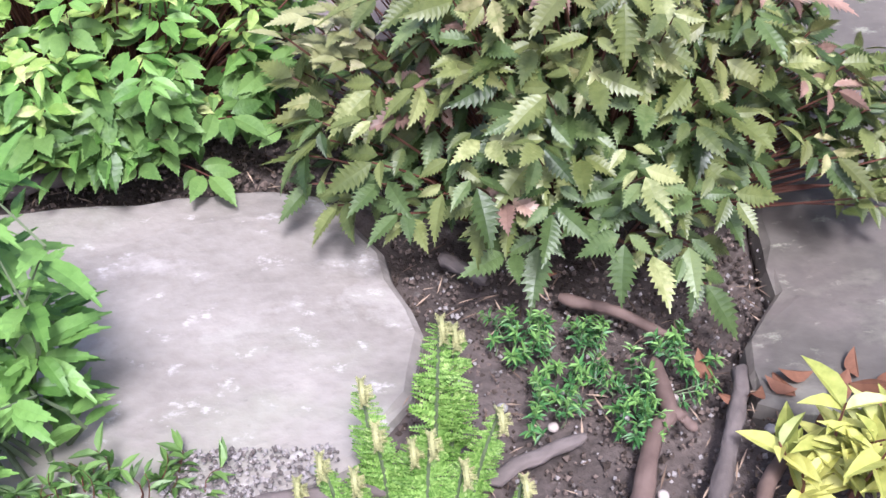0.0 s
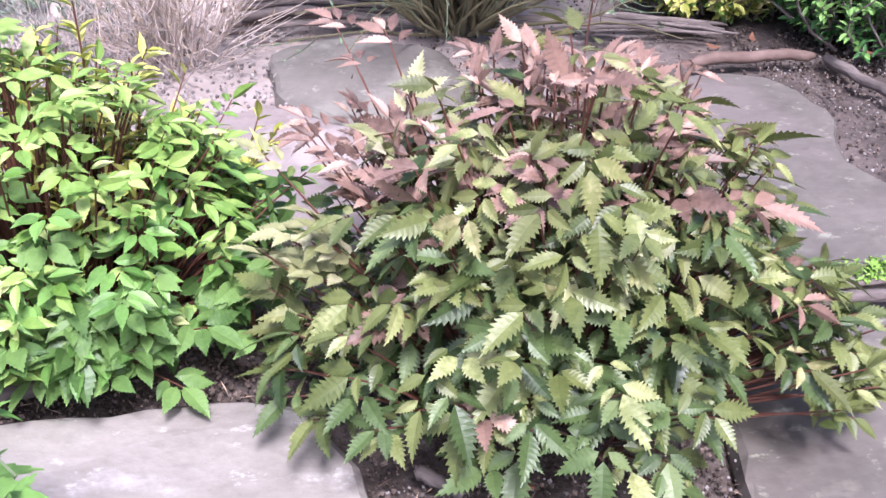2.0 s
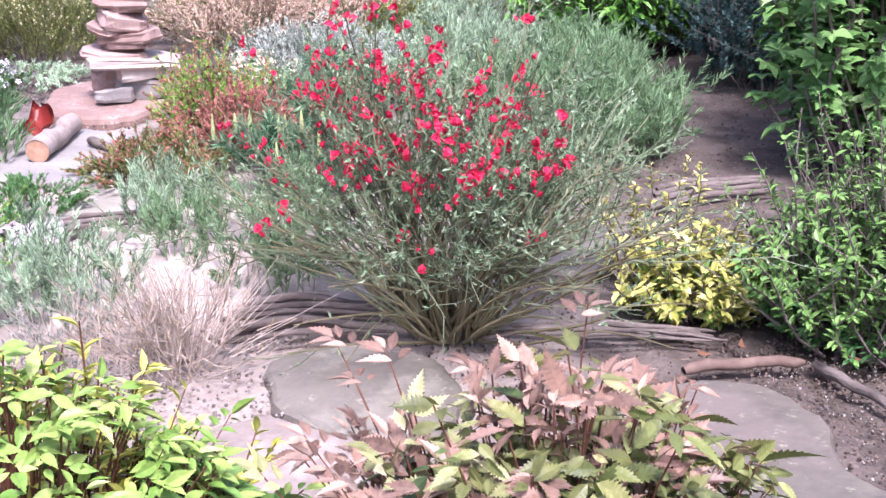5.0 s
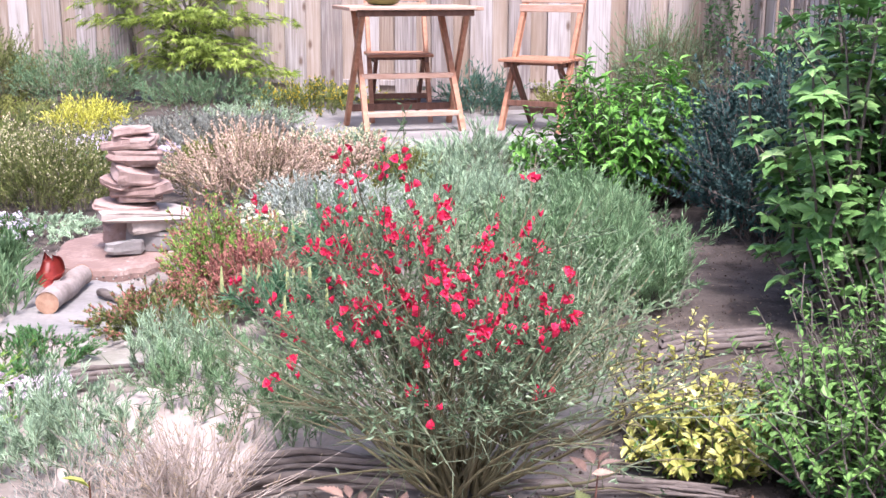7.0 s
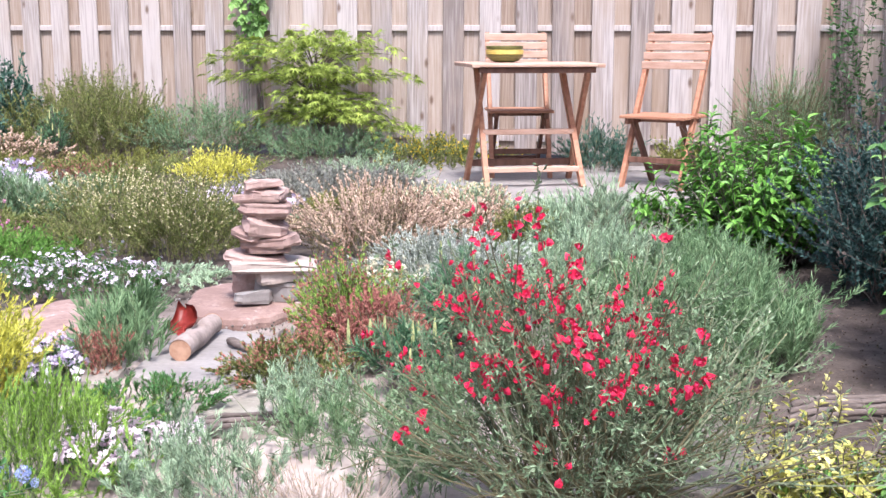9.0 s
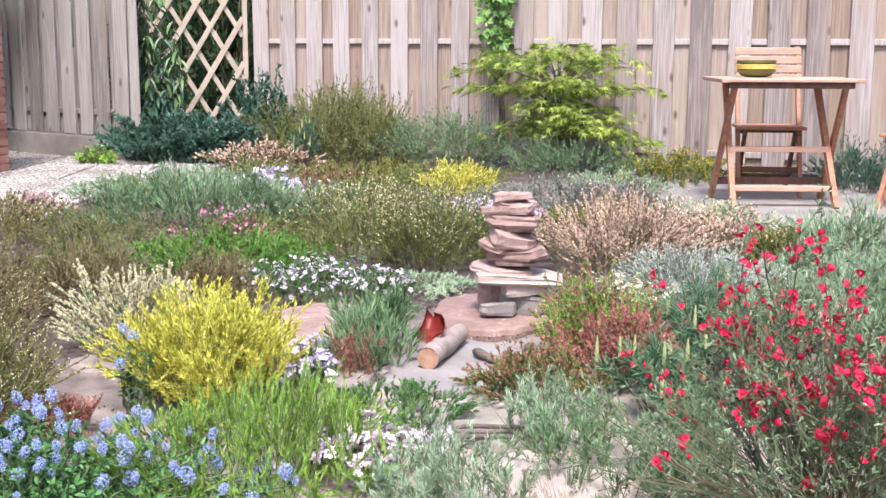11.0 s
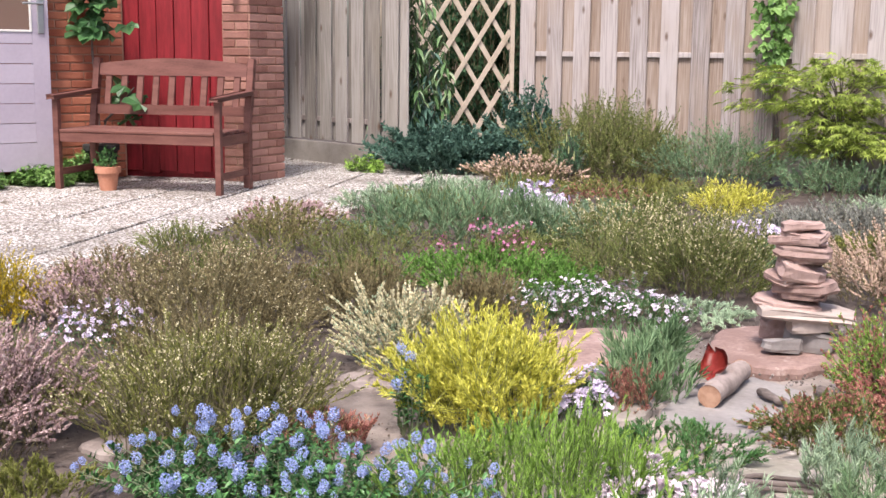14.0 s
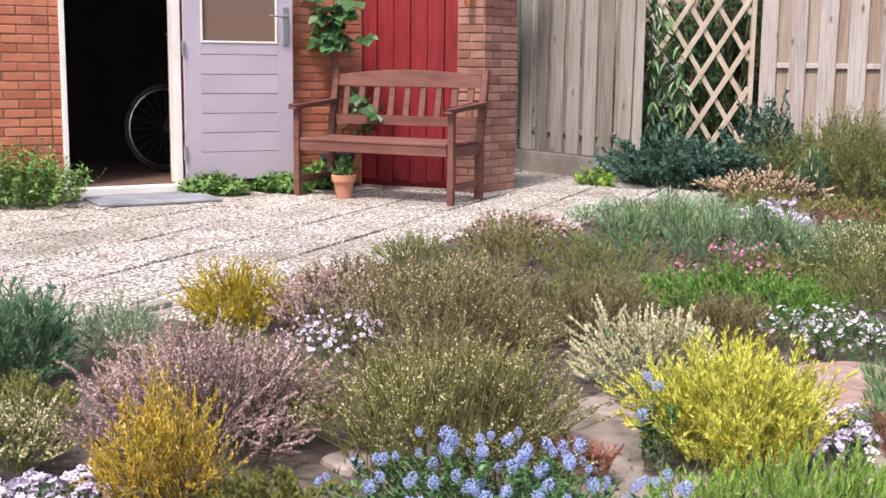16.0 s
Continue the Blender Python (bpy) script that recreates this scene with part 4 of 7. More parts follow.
# ---- furniture ----
def bench():
    right, left = Vector((-4.64, 6.46, 0)), Vector((-5.85, 6.25, 0))
    ang = math.atan2(right.y - left.y, right.x - left.x)
    w = (right - left).length + 0.05
    t = thing("garden_bench", "dark red-brown wooden two-seat bench with slatted back", "bench", Matrix.Translation(left - Vector((0.02, 0.02, 0))) @ Matrix.Rotation(ang, 4, "Z"))
    dp = 0.5
    for x in (0.0, w - 0.055):
        part("front_leg", boxed(x + 0.007, x + 0.05, 0, 0.045, 0, 0.63), BENCH, t)
        bm = bar((x + 0.0275, dp, 0), (x + 0.0275, dp + 0.0, 0.42), 0.045, 0.05)
        beam(bm, (x + 0.0275, dp, 0.42), (x + 0.0275, dp + 0.1, 0.91), 0.045, 0.045)
        part("back_leg", bm, BENCH, t)
        bm = bar((x + 0.0275, -0.04, 0.645), (x + 0.0275, dp + 0.04, 0.68), 0.06, 0.024, 0.006)
        part("armrest", bm, BENCH, t)
        part("side_rail", boxed(x + 0.01, x + 0.045, 0.055, dp - 0.02, 0.33, 0.4), BENCH, t)
        part("stretcher", boxed(x + 0.012, x + 0.042, 0.055, dp - 0.02, 0.1, 0.145), BENCH, t)
    for k in range(6):
        y0 = 0.0 + k * 0.079
        part("seat_slat", boxed(0.03 if k else 0.055, w - (0.03 if k else 0.055), y0, y0 + 0.064, 0.4, 0.425, bevel=0.006), BENCH, t)
    part("apron", boxed(0.055, w - 0.055, 0.005, 0.03, 0.335, 0.4), BENCH, t)
    up = lambda z: dp + 0.1 * (z - 0.42) / 0.49
    bm = bmesh.new()
    k = 12
    lo = [bm.verts.new((0.055 + (w - 0.11) * i / k, up(0.79) - 0.015, 0.79)) for i in range(k + 1)]
    hi = [bm.verts.new((0.055 + (w - 0.11) * i / k, up(0.89) - 0.015, 0.875 + 0.04 * math.sin(math.pi * i / k))) for i in range(k + 1)]
    for i in range(k):
        bm.faces.new((lo[i], lo[i + 1], hi[i + 1], hi[i]))
    r = bmesh.ops.extrude_face_region(bm, geom=bm.faces[:])
    bmesh.ops.translate(bm, vec=(0, 0.03, 0), verts=[v for v in r["geom"] if isinstance(v, bmesh.types.BMVert)])
    part("top_rail", bm, BENCH, t)
    part("lower_rail", bar((0.055, up(0.545), 0.545), (w - 0.055, up(0.545), 0.545), 0.03, 0.07), BENCH, t)
    for i in range(9):
        x = 0.13 + (w - 0.26) * i / 8
        part("back_slat", bar((x, up(0.57), 0.57), (x, up(0.8), 0.8), 0.045, 0.014, 0.003), BENCH, t)
    return t


bench()


def folding_table(m):
    t = thing("garden_table", "folding slatted wooden table with crossed legs", "table", m)
    w, d, h = 0.82, 0.6, 0.755
    for k in range(7):
        y0 = -d / 2 + k * d / 7
        part("top_slat", boxed(-w / 2 + 0.03, w / 2 - 0.03, y0 + 0.004, y0 + d / 7 - 0.004, h - 0.018, h, bevel=0.003), TEAKPALE, t)
    part("top_batten", boxed(-w / 2, -w / 2 + 0.045, -d / 2, d / 2, h - 0.022, h + 0.001), TEAKPALE, t)
    part("top_batten", boxed(w / 2 - 0.045, w / 2, -d / 2, d / 2, h - 0.022, h + 0.001), TEAKPALE, t)
    part("top_rail", boxed(-w / 2 + 0.05, w / 2 - 0.05, -d / 2 + 0.03, -d / 2 + 0.06, h - 0.055, h - 0.02), TEAKDARK, t)
    for s in (-1, 1):
        part("leg", bar((s * 0.28, 0.24, h - 0.03), (s * 0.3, -0.24, 0.0), 0.026, 0.045), TEAK, t)
        part("leg", bar((s * 0.32, -0.24, h - 0.03), (s * 0.34, 0.24, 0.0), 0.026, 0.045), TEAK, t)
    for z in (0.33, 0.11):
        y = -0.24 + 0.48 * z / (h - 0.03)
        part("rung", bar((-0.29, y, z), (0.29, y, z), 0.06, 0.03), TEAKPALE, t)
    y = 0.24 - 0.48 * 0.12 / (h - 0.03)
    part("rung", bar((-0.33, y, 0.12), (0.33, y, 0.12), 0.022, 0.045), TEAKDARK, t)
    return t


def folding_chair(m, label):
    t = thing("garden_chair", label, "chair", m, group="chairs at the garden table")
    w = 0.42
    for s in (-1, 1):
        part("back_post", bar((s * 0.19, -0.2, 0.0), (s * 0.19, 0.24, 0.93), 0.022, 0.04), TEAK, t)
        part("leg", bar((s * 0.155, -0.12, 0.42), (s * 0.155, 0.22, 0.0), 0.022, 0.04), TEAKDARK, t)
        part("seat_rail", boxed(s * 0.165 - 0.012, s * 0.165 + 0.012, -0.2, 0.16, 0.39, 0.425), TEAKDARK, t)
    for k in range(6):
        part("seat_slat", boxed(-w / 2, w / 2, -0.21 + k * 0.065, -0.155 + k * 0.065, 0.425, 0.443), TEAK, t)
    for k in range(4):
        z = 0.715 + k * 0.057
        y = -0.2 + 0.44 * (z + 0.025) / 0.93
        part("back_slat", bar((-w / 2, y - 0.03, z + 0.025), (w / 2, y - 0.03, z + 0.025), 0.014, 0.046), TEAKPALE, t)
    part("rung", bar((-0.155, 0.14, 0.1), (0.155, 0.14, 0.1), 0.018, 0.035), TEAKDARK, t)
    part("rung", bar((-0.19, -0.12, 0.17), (0.19, -0.12, 0.17), 0.018, 0.035), TEAKDARK, t)
    part("rung", bar((-0.19, 0.0, 0.41), (0.19, 0.0, 0.41), 0.018, 0.03), TEAKDARK, t)
    return t


folding_table(pose(0.61, 7.15, 0.004, 0, 0, 10))
folding_chair(pose(1.45, 7.05, 0.004, 0, 0, -32), "folding slatted wooden chair standing apart from the table")
folding_chair(pose(0.58, 7.62, 0.004, 0, 0, 4), "folding slatted wooden chair pushed behind the table")
bowl = thing("bowl_stack", "stack of yellow and green striped glazed bowls", "bowls", pose(0.47, 7.25, 0.7605))
part("bowl", lathe([(0.06, 0), (0.09, 0.01), (0.115, 0.035), (0.12, 0.045), (0.1, 0.045)]), BOWLG, bowl, "dark green bowl")
part("bowl", lathe([(0.1, 0.045), (0.118, 0.05), (0.12, 0.075), (0.1, 0.08)]), BOWLY, bowl, "yellow bowl")
part("bowl", lathe([(0.1, 0.08), (0.115, 0.084), (0.118, 0.1), (0.108, 0.102), (0.09, 0.07)]), BOWLG, bowl, "green rimmed bowl")
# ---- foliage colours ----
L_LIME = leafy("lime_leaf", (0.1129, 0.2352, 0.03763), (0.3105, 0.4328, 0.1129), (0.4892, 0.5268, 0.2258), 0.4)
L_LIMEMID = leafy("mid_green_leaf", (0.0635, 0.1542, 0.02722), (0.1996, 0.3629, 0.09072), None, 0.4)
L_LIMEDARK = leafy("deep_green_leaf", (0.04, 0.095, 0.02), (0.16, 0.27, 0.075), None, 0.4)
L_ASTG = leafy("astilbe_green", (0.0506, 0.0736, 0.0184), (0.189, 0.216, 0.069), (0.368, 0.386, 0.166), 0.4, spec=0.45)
L_ASTDARK = leafy("astilbe_shaded", (0.028, 0.05, 0.014), (0.1, 0.15, 0.048), (0.17, 0.22, 0.085), 0.4, spec=0.45)
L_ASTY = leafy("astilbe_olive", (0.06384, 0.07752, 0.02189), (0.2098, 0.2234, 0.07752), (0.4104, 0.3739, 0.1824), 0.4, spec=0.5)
L_ASTR = leafy("astilbe_bronze", (0.11, 0.064, 0.046), (0.36, 0.225, 0.172), (0.5, 0.36, 0.27), 0.45, spec=0.5)
L_TEAL = leafy("teal_needles", (0.062, 0.124, 0.062), (0.23, 0.37, 0.2), None, 0.6)
L_OLIVE = leafy("olive_needles", (0.075, 0.09, 0.02), (0.27, 0.29, 0.075), None, 0.6)
L_OLIVEG = leafy("green_olive_needles", (0.06, 0.09, 0.024), (0.24, 0.28, 0.085), None, 0.6)
L_BROWN = leafy("brown_needles", (0.09, 0.07, 0.035), (0.28, 0.235, 0.115), (0.32, 0.31, 0.15), 0.7)
L_GREEN = leafy("green_needles", (0.0434, 0.124, 0.0186), (0.18, 0.38, 0.07), None, 0.6)
L_BRIGHT = leafy("bright_green_needles", (0.0992, 0.198, 0.0248), (0.32, 0.52, 0.1), None, 0.6)
L_YELLOW = leafy("yellow_needles", (0.34, 0.34, 0.03), (0.8, 0.78, 0.17), None, 0.6)
L_YELOLIVE = leafy("golden_needles", (0.29, 0.23, 0.012), (0.64, 0.49, 0.04), None, 0.6)
L_ORANGE = leafy("amber_needles", (0.34, 0.25, 0.025), (0.74, 0.54, 0.09), None, 0.6)
L_CREAM = leafy("cream_tips", (0.31, 0.279, 0.149), (0.75, 0.69, 0.46), None, 0.7)
L_SILVER = leafy("silver_needles", (0.23, 0.265, 0.235), (0.58, 0.63, 0.57), None, 0.8)
L_GREYG = leafy("grey_green_needles", (0.1322, 0.2053, 0.1322), (0.4484, 0.59, 0.4012), None, 0.7)
L_PINK = leafy("dusky_pink_bells", (0.236, 0.149, 0.149), (0.6, 0.44, 0.44), (0.72, 0.62, 0.58), 0.7)
L_PINKPALE = leafy("pale_pink_bells", (0.341, 0.223, 0.174), (0.75, 0.58, 0.46), None, 0.7)
L_RUST = leafy("rusty_red_tips", (0.17, 0.055, 0.045), (0.48, 0.2, 0.165), (0.55, 0.38, 0.25), 0.7)
L_MAUVE = leafy("mauve_needles", (0.124, 0.136, 0.124), (0.33, 0.34, 0.3), None, 0.7)
L_DARK = leafy("dark_needles", (0.0124, 0.0372, 0.0186), (0.06, 0.14, 0.06), None, 0.6)
L_BLUEDARK = leafy("blue_dark_needles", (0.013, 0.0346, 0.0324), (0.0612, 0.126, 0.115), None, 0.6)
L_JUNIPER = leafy("juniper_needles", (0.0217, 0.0589, 0.0434), (0.11, 0.22, 0.165), None, 0.6)
L_PINE = leafy("pine_needles", (0.0372, 0.0992, 0.0558), (0.16, 0.32, 0.17), None, 0.5)
L_CANDLE = leafy("pine_candles", (0.217, 0.248, 0.0868), (0.5, 0.54, 0.26), None, 0.6)
L_MAPLE = leafy("maple_leaf", (0.118, 0.18, 0.0248), (0.38, 0.48, 0.1), None, 0.5)
L_IVY = leafy("vine_leaf", (0.0558, 0.136, 0.0279), (0.2, 0.36, 0.1), None, 0.45)
L_SHRUB = leafy("shrub_leaf", (0.0434, 0.146, 0.0163), (0.175, 0.394, 0.07), None, 0.4)
L_CURRANT = leafy("currant_leaf", (0.056, 0.152, 0.04), (0.208, 0.384, 0.12), (0.32, 0.464, 0.192), 0.4)
L_SMALL = leafy("small_leaf", (0.0217, 0.0806, 0.0217), (0.11, 0.27, 0.085), None, 0.4)
L_LIMETIP = leafy("lime_shoot_tip", (0.26, 0.29, 0.04), (0.58, 0.58, 0.16), None, 0.4)
L_VARG = leafy("variegated_heart", (0.0744, 0.149, 0.0248), (0.24, 0.38, 0.08), None, 0.4)
L_FERN = leafy("fern_frond", (0.08, 0.18, 0.025), (0.25, 0.41, 0.095), (0.4, 0.5, 0.18), 0.5)
L_DEAD = leafy("dry_stalks", (0.186, 0.136, 0.0806), (0.5, 0.4, 0.27), None, 0.8)
L_TWIG = mat("dry_twigs", (0.28, 0.225, 0.19), (0.5, 0.42, 0.37), 0.9, 10, 0.2)
L_GSTEM = mat("green_stem", (0.085, 0.115, 0.055), (0.17, 0.21, 0.115), 0.7, 10, 0.1)
L_BSTEM = mat("broom_stem", (0.085, 0.11, 0.06), (0.2, 0.225, 0.14), 0.7, 10, 0.1)
L_RSTEM = mat("red_stem", (0.07, 0.026, 0.018), (0.16, 0.065, 0.042), 0.6, 10, 0.1)
F_WHITE = leafy("white_petals", (0.52, 0.44, 0.58), (0.76, 0.69, 0.8), None, 0.6)
F_CREAM = leafy("cream_petals", (0.62, 0.58, 0.42), (0.82, 0.79, 0.66), None, 0.6)
F_LILAC = leafy("lilac_petals", (0.55, 0.46, 0.66), (0.78, 0.7, 0.84), None, 0.6)
F_PINK = leafy("pink_petals", (0.72, 0.58, 0.68), (0.88, 0.78, 0.85), None, 0.6)
F_MAGENTA = leafy("magenta_petals", (0.42, 0.12, 0.25), (0.6, 0.27, 0.42), None, 0.6)
F_RED = leafy("red_petals", (0.5, 0.008, 0.04), (0.76, 0.03, 0.1), (0.85, 0.14, 0.36), 0.45)
F_BLUE = leafy("blue_florets", (0.22, 0.3, 0.6), (0.46, 0.54, 0.84), None, 0.6)

L_BROOM = leafy("broom_leaf", (0.06, 0.1, 0.05), (0.2, 0.3, 0.17), (0.36, 0.44, 0.3), 0.5)
L_FIG = leafy("fig_leaf", (0.0186, 0.062, 0.0186), (0.085, 0.21, 0.075), None, 0.4)
L_EUON = leafy("cream_yellow_leaf", (0.24, 0.26, 0.05), (0.64, 0.6, 0.19), (0.82, 0.79, 0.45), 0.4)
L_FEATHER = leafy("feathery_green", (0.0632, 0.133, 0.0575), (0.25, 0.39, 0.204), None, 0.6)
L_SHRUBD = leafy("glossy_climber_leaf", (0.035, 0.085, 0.03), (0.15, 0.27, 0.11), (0.36, 0.42, 0.27), 0.35)
L_LILY = leafy("lily_leaf", (0.248, 0.285, 0.062), (0.68, 0.66, 0.2), None, 0.4)
# ---- middle and far beds ----
PHL = rosette(5, 0.5, 0.15)
heath("lavender", "broad teal-green mound of young lavender", "lavender", -2.35, 5.45, 0.62, 0.32, L_TEAL, n=520, m=30, needle=0.036, wide=0.12, splay=0.45, ry=0.45, base=0.8, lean=0.2, turn=10)
heath("lavender", "small grey-teal lavender tuft beside pale phlox", "lavender", -1.95, 5.55, 0.25, 0.24, L_GREYG, n=200, m=26, needle=0.032, wide=0.12, splay=0.45, base=0.8, lean=0.2)
heath("thrift", "pink flowering thrift at the edge of the paving", "flowers", -3.55, 5.55, 0.3, 0.13, L_OLIVE, n=160, m=16, needle=0.024, tip=L_PINK, tips=5, tip_from=0.9, tip_size=0.011, base=0.9, lean=0.1)
heath("heather", "olive heather with brownish shoots by the paving", "heather", -3.05, 4.75, 0.26, 0.25, L_OLIVE, n=240, m=34, base=0.6, tip=L_BROWN, tips=6)
heath("heather", "low green-grey heather beside the lavender", "heather", -2.6, 4.75, 0.3, 0.2, L_OLIVEG, n=240, m=34, base=0.7)
heath("creeping_juniper", "fresh green low mat with magenta flowers", "ground cover", -1.8, 4.4, 0.42, 0.17, L_GREEN, n=420, m=34, needle=0.018, ry=0.28, base=0.85, lean=0.3)
heath("dianthus", "small clump of magenta pinks in bloom", "flowers", -1.98, 4.75, 0.2, 0.27, L_BROWN, n=90, m=12, needle=0.02, tip=F_MAGENTA, tips=3, tip_from=0.9, tip_shape=PHL, tip_size=0.0075, base=0.9, lean=0.1)
heath("heather", "brown twiggy mound of heather", "heather", -1.98, 3.55, 0.2, 0.27, L_BROWN, n=260, m=34, base=0.5)
heath("heather", "large olive heather with cream flower tips", "heather", -1.72, 2.25, 0.32, 0.33, L_OLIVE, n=480, m=44, needle=0.013, base=0.55, tip=L_CREAM, tips=5, tip_from=0.75, tip_size=0.0026, thick=0.002)
heath("heather", "tall brownish-green heather behind the cream-tipped one", "heather", -2.3, 3.05, 0.38, 0.34, L_BROWN, n=480, m=40, base=0.65, tip=L_CREAM, tips=2, tip_size=0.003)
heath("heather", "rusty low heather at the foot of the blue shrub", "heather", -1.42, 2.32, 0.13, 0.1, L_RUST, n=120, m=24, base=0.6)
heath("heather", "pale heather with cream shoot tips", "heather", -1.56, 3.1, 0.22, 0.26, L_GREYG, n=260, m=30, needle=0.013, base=0.45, tip=L_CREAM, tips=40, tip_from=0.5, tip_size=0.0038)
heath("heather", "bright yellow heather with upright feathery shoots", "heather", -1.14, 2.68, 0.21, 0.32, L_YELLOW, n=420, m=50, needle=0.02, wide=0.2, base=0.5, stem=L_GSTEM)
heath("heather", "fresh bright green low heather", "heather", -0.8, 2.12, 0.27, 0.23, L_BRIGHT, n=460, m=44, needle=0.016, wide=0.15, splay=0.4, base=0.85, lean=0.1, stem=L_GSTEM)
heath("phlox", "white flowering creeping phlox cushion", "phlox", -1.24, 3.98, 0.31, 0.15, L_SMALL, n=420, m=22, needle=0.014, ry=0.22, base=0.9, lean=0.3, tip=F_WHITE, tips=1, tip_from=0.95, tip_shape=PHL, tip_size=0.009)
heath("phlox", "small lilac phlox at the edge of the yellow heather", "phlox", -0.93, 2.82, 0.1, 0.13, L_SMALL, n=110, m=20, needle=0.012, base=0.8, tip=F_LILAC, tips=2, tip_from=0.9, tip_shape=PHL, tip_size=0.011)
heath("heather", "dark olive heather behind the stone stack", "heather", -1.0, 4.72, 0.32, 0.36, L_OLIVEG, n=420, m=42, needle=0.016, base=0.45, tip=L_CREAM, tips=3, tip_size=0.004)
heath("heather", "yellow-green heather with pale tips", "heather", -1.5, 5.4, 0.36, 0.3, L_OLIVEG, n=340, m=36, needle=0.018, base=0.5, tip=L_CREAM, tips=4, tip_size=0.0045)
heath("heather", "light green heather between two others", "heather", -1.35, 4.75, 0.25, 0.25, L_OLIVEG, n=240, m=34, base=0.5)
heath("stonecrop", "orange-brown patch of low stonecrop", "ground cover", -2.2, 7.2, 0.3, 0.17, L_RUST, n=160, m=24, needle=0.02, base=0.9, tip=L_OLIVEG, tips=10)
heath("phlox", "lilac phlox cushion far in the bed", "phlox", -2.5, 6.75, 0.18, 0.16, L_SMALL, n=160, m=12, base=0.9, tip=F_LILAC, tips=3, tip_from=0.9, tip_shape=PHL, tip_size=0.018)
heath("heather", "dry pinkish heather under the fence shrub", "heather", -3.1, 8.3, 0.4, 0.22, L_BROWN, n=220, m=26, needle=0.024, base=0.7, tip=L_PINKPALE, tips=8, tip_size=0.008)
heath("heather", "golden green heather low under the fence shrub", "heather", -2.1, 7.9, 0.4, 0.14, L_OLIVE, n=220, m=26, needle=0.024, base=0.8)
heath("golden_shrub", "small bright yellow dwarf shrub", "shrub", -1.33, 7.05, 0.22, 0.24, L_YELLOW, n=240, m=30, needle=0.022, base=0.6)
heath("golden_shrub", "low yellow-green dwarf shrub", "shrub", -1.75, 6.6, 0.24, 0.2, L_OLIVEG, n=160, m=30, needle=0.022, base=0.6)
heath("creeping_juniper", "grey-mauve creeping mat of foliage", "ground cover", -0.55, 6.6, 0.52, 0.17, L_MAUVE, n=640, m=40, needle=0.022, ry=0.5, base=0.9, lean=0.1)
heath("phlox", "pale lilac phlox by the stone stack", "phlox", -1.02, 5.95, 0.24, 0.13, L_SMALL, n=160, m=12, base=0.9, tip=F_LILAC, tips=4, tip_from=0.85, tip_shape=PHL, tip_size=0.016)
heath("heather", "heather covered in pale pink flowers", "heather", -0.2, 4.85, 0.36, 0.34, L_BROWN, n=420, m=24, needle=0.014, base=0.5, tip=L_PINKPALE, tips=34, tip_from=0.4, tip_size=0.0042)
heath("santolina", "rounded silver-grey santolina bush", "shrub", 0.12, 4.25, 0.27, 0.2, L_SILVER, n=380, m=40, needle=0.015, base=0.7, stem=L_GSTEM)
heath("phlox", "small white flowers at the foot of the santolina", "phlox", -0.08, 4.0, 0.12, 0.12, L_GREYG, n=90, m=14, base=0.9, tip=F_CREAM, tips=3, tip_from=0.85, tip_shape=PHL, tip_size=0.01)
heath("heather", "green heather behind the red one", "heather", -0.16, 3.35, 0.2, 0.27, L_BRIGHT, n=260, m=36, base=0.5, tip=L_RUST, tips=5, tip_size=0.004)
heath("heather", "small rusty red heather bush", "heather", -0.07, 3.12, 0.17, 0.2, L_RUST, n=260, m=36, base=0.55, tip=L_RUST, tips=14, tip_size=0.004)
heath("heather", "low olive heather with russet tips", "heather", -0.27, 2.92, 0.19, 0.13, L_OLIVEG, n=260, m=34, base=0.8, tip=L_RUST, tips=4, tip_size=0.004)
heath("grass_tuft", "grey-green tuft of soft narrow leaves beside the birch log", "tuft", -0.8, 3.06, 0.12, 0.2, L_FEATHER, n=60, m=16, needle=0.05, wide=0.09, splay=0.4, base=0.6, lean=0.4, stem=L_GSTEM)
heath("grass_tuft", "fresh green tuft behind the red leaf dish", "tuft", -0.86, 3.36, 0.13, 0.16, L_FEATHER, n=70, m=14, needle=0.05, wide=0.09, splay=0.4, base=0.6, lean=0.4, stem=L_GSTEM)
heath("heather", "small dying heather with reddish-brown dry shoots", "heather", -0.82, 2.95, 0.08, 0.15, L_RUST, n=70, m=18, base=0.5, lean=0.5)
heath("candytuft", "pink-white flowering cushion beside the path", "flowers", -0.59, 2.24, 0.15, 0.11, L_SMALL, n=170, m=16, needle=0.016, base=0.9, tip=F_PINK, tips=4, tip_from=0.8, tip_shape=PHL, tip_size=0.012)
heath("candytuft", "low green cushion with few pink flowers", "ground cover", -0.62, 2.62, 0.17, 0.08, L_SMALL, n=240, m=20, needle=0.014, base=0.9)
heath("stonecrop", "grey-green low mat around the stone stack", "ground cover", -0.95, 4.15, 0.22, 0.06, L_GREYG, n=200, m=18, needle=0.016, base=0.95)
for i, (gx, gy, gr) in enumerate(((-0.1, 2.3, 0.13), (-0.3, 1.98, 0.12), (0.05, 2.12, 0.12), (-0.2, 2.5, 0.1), (0.1, 2.45, 0.12), (-0.42, 2.05, 0.1))):
    heath("lavender", "grey-green young lavender with soft upright shoots", "lavender", gx, gy, gr, 0.19, L_GREYG if i % 2 else L_FEATHER, n=60, m=26, needle=0.026, wide=0.09, splay=0.7, base=0.85, lean=0.15, wild=0.8, stem=L_GSTEM, group="grey lavender clumps")
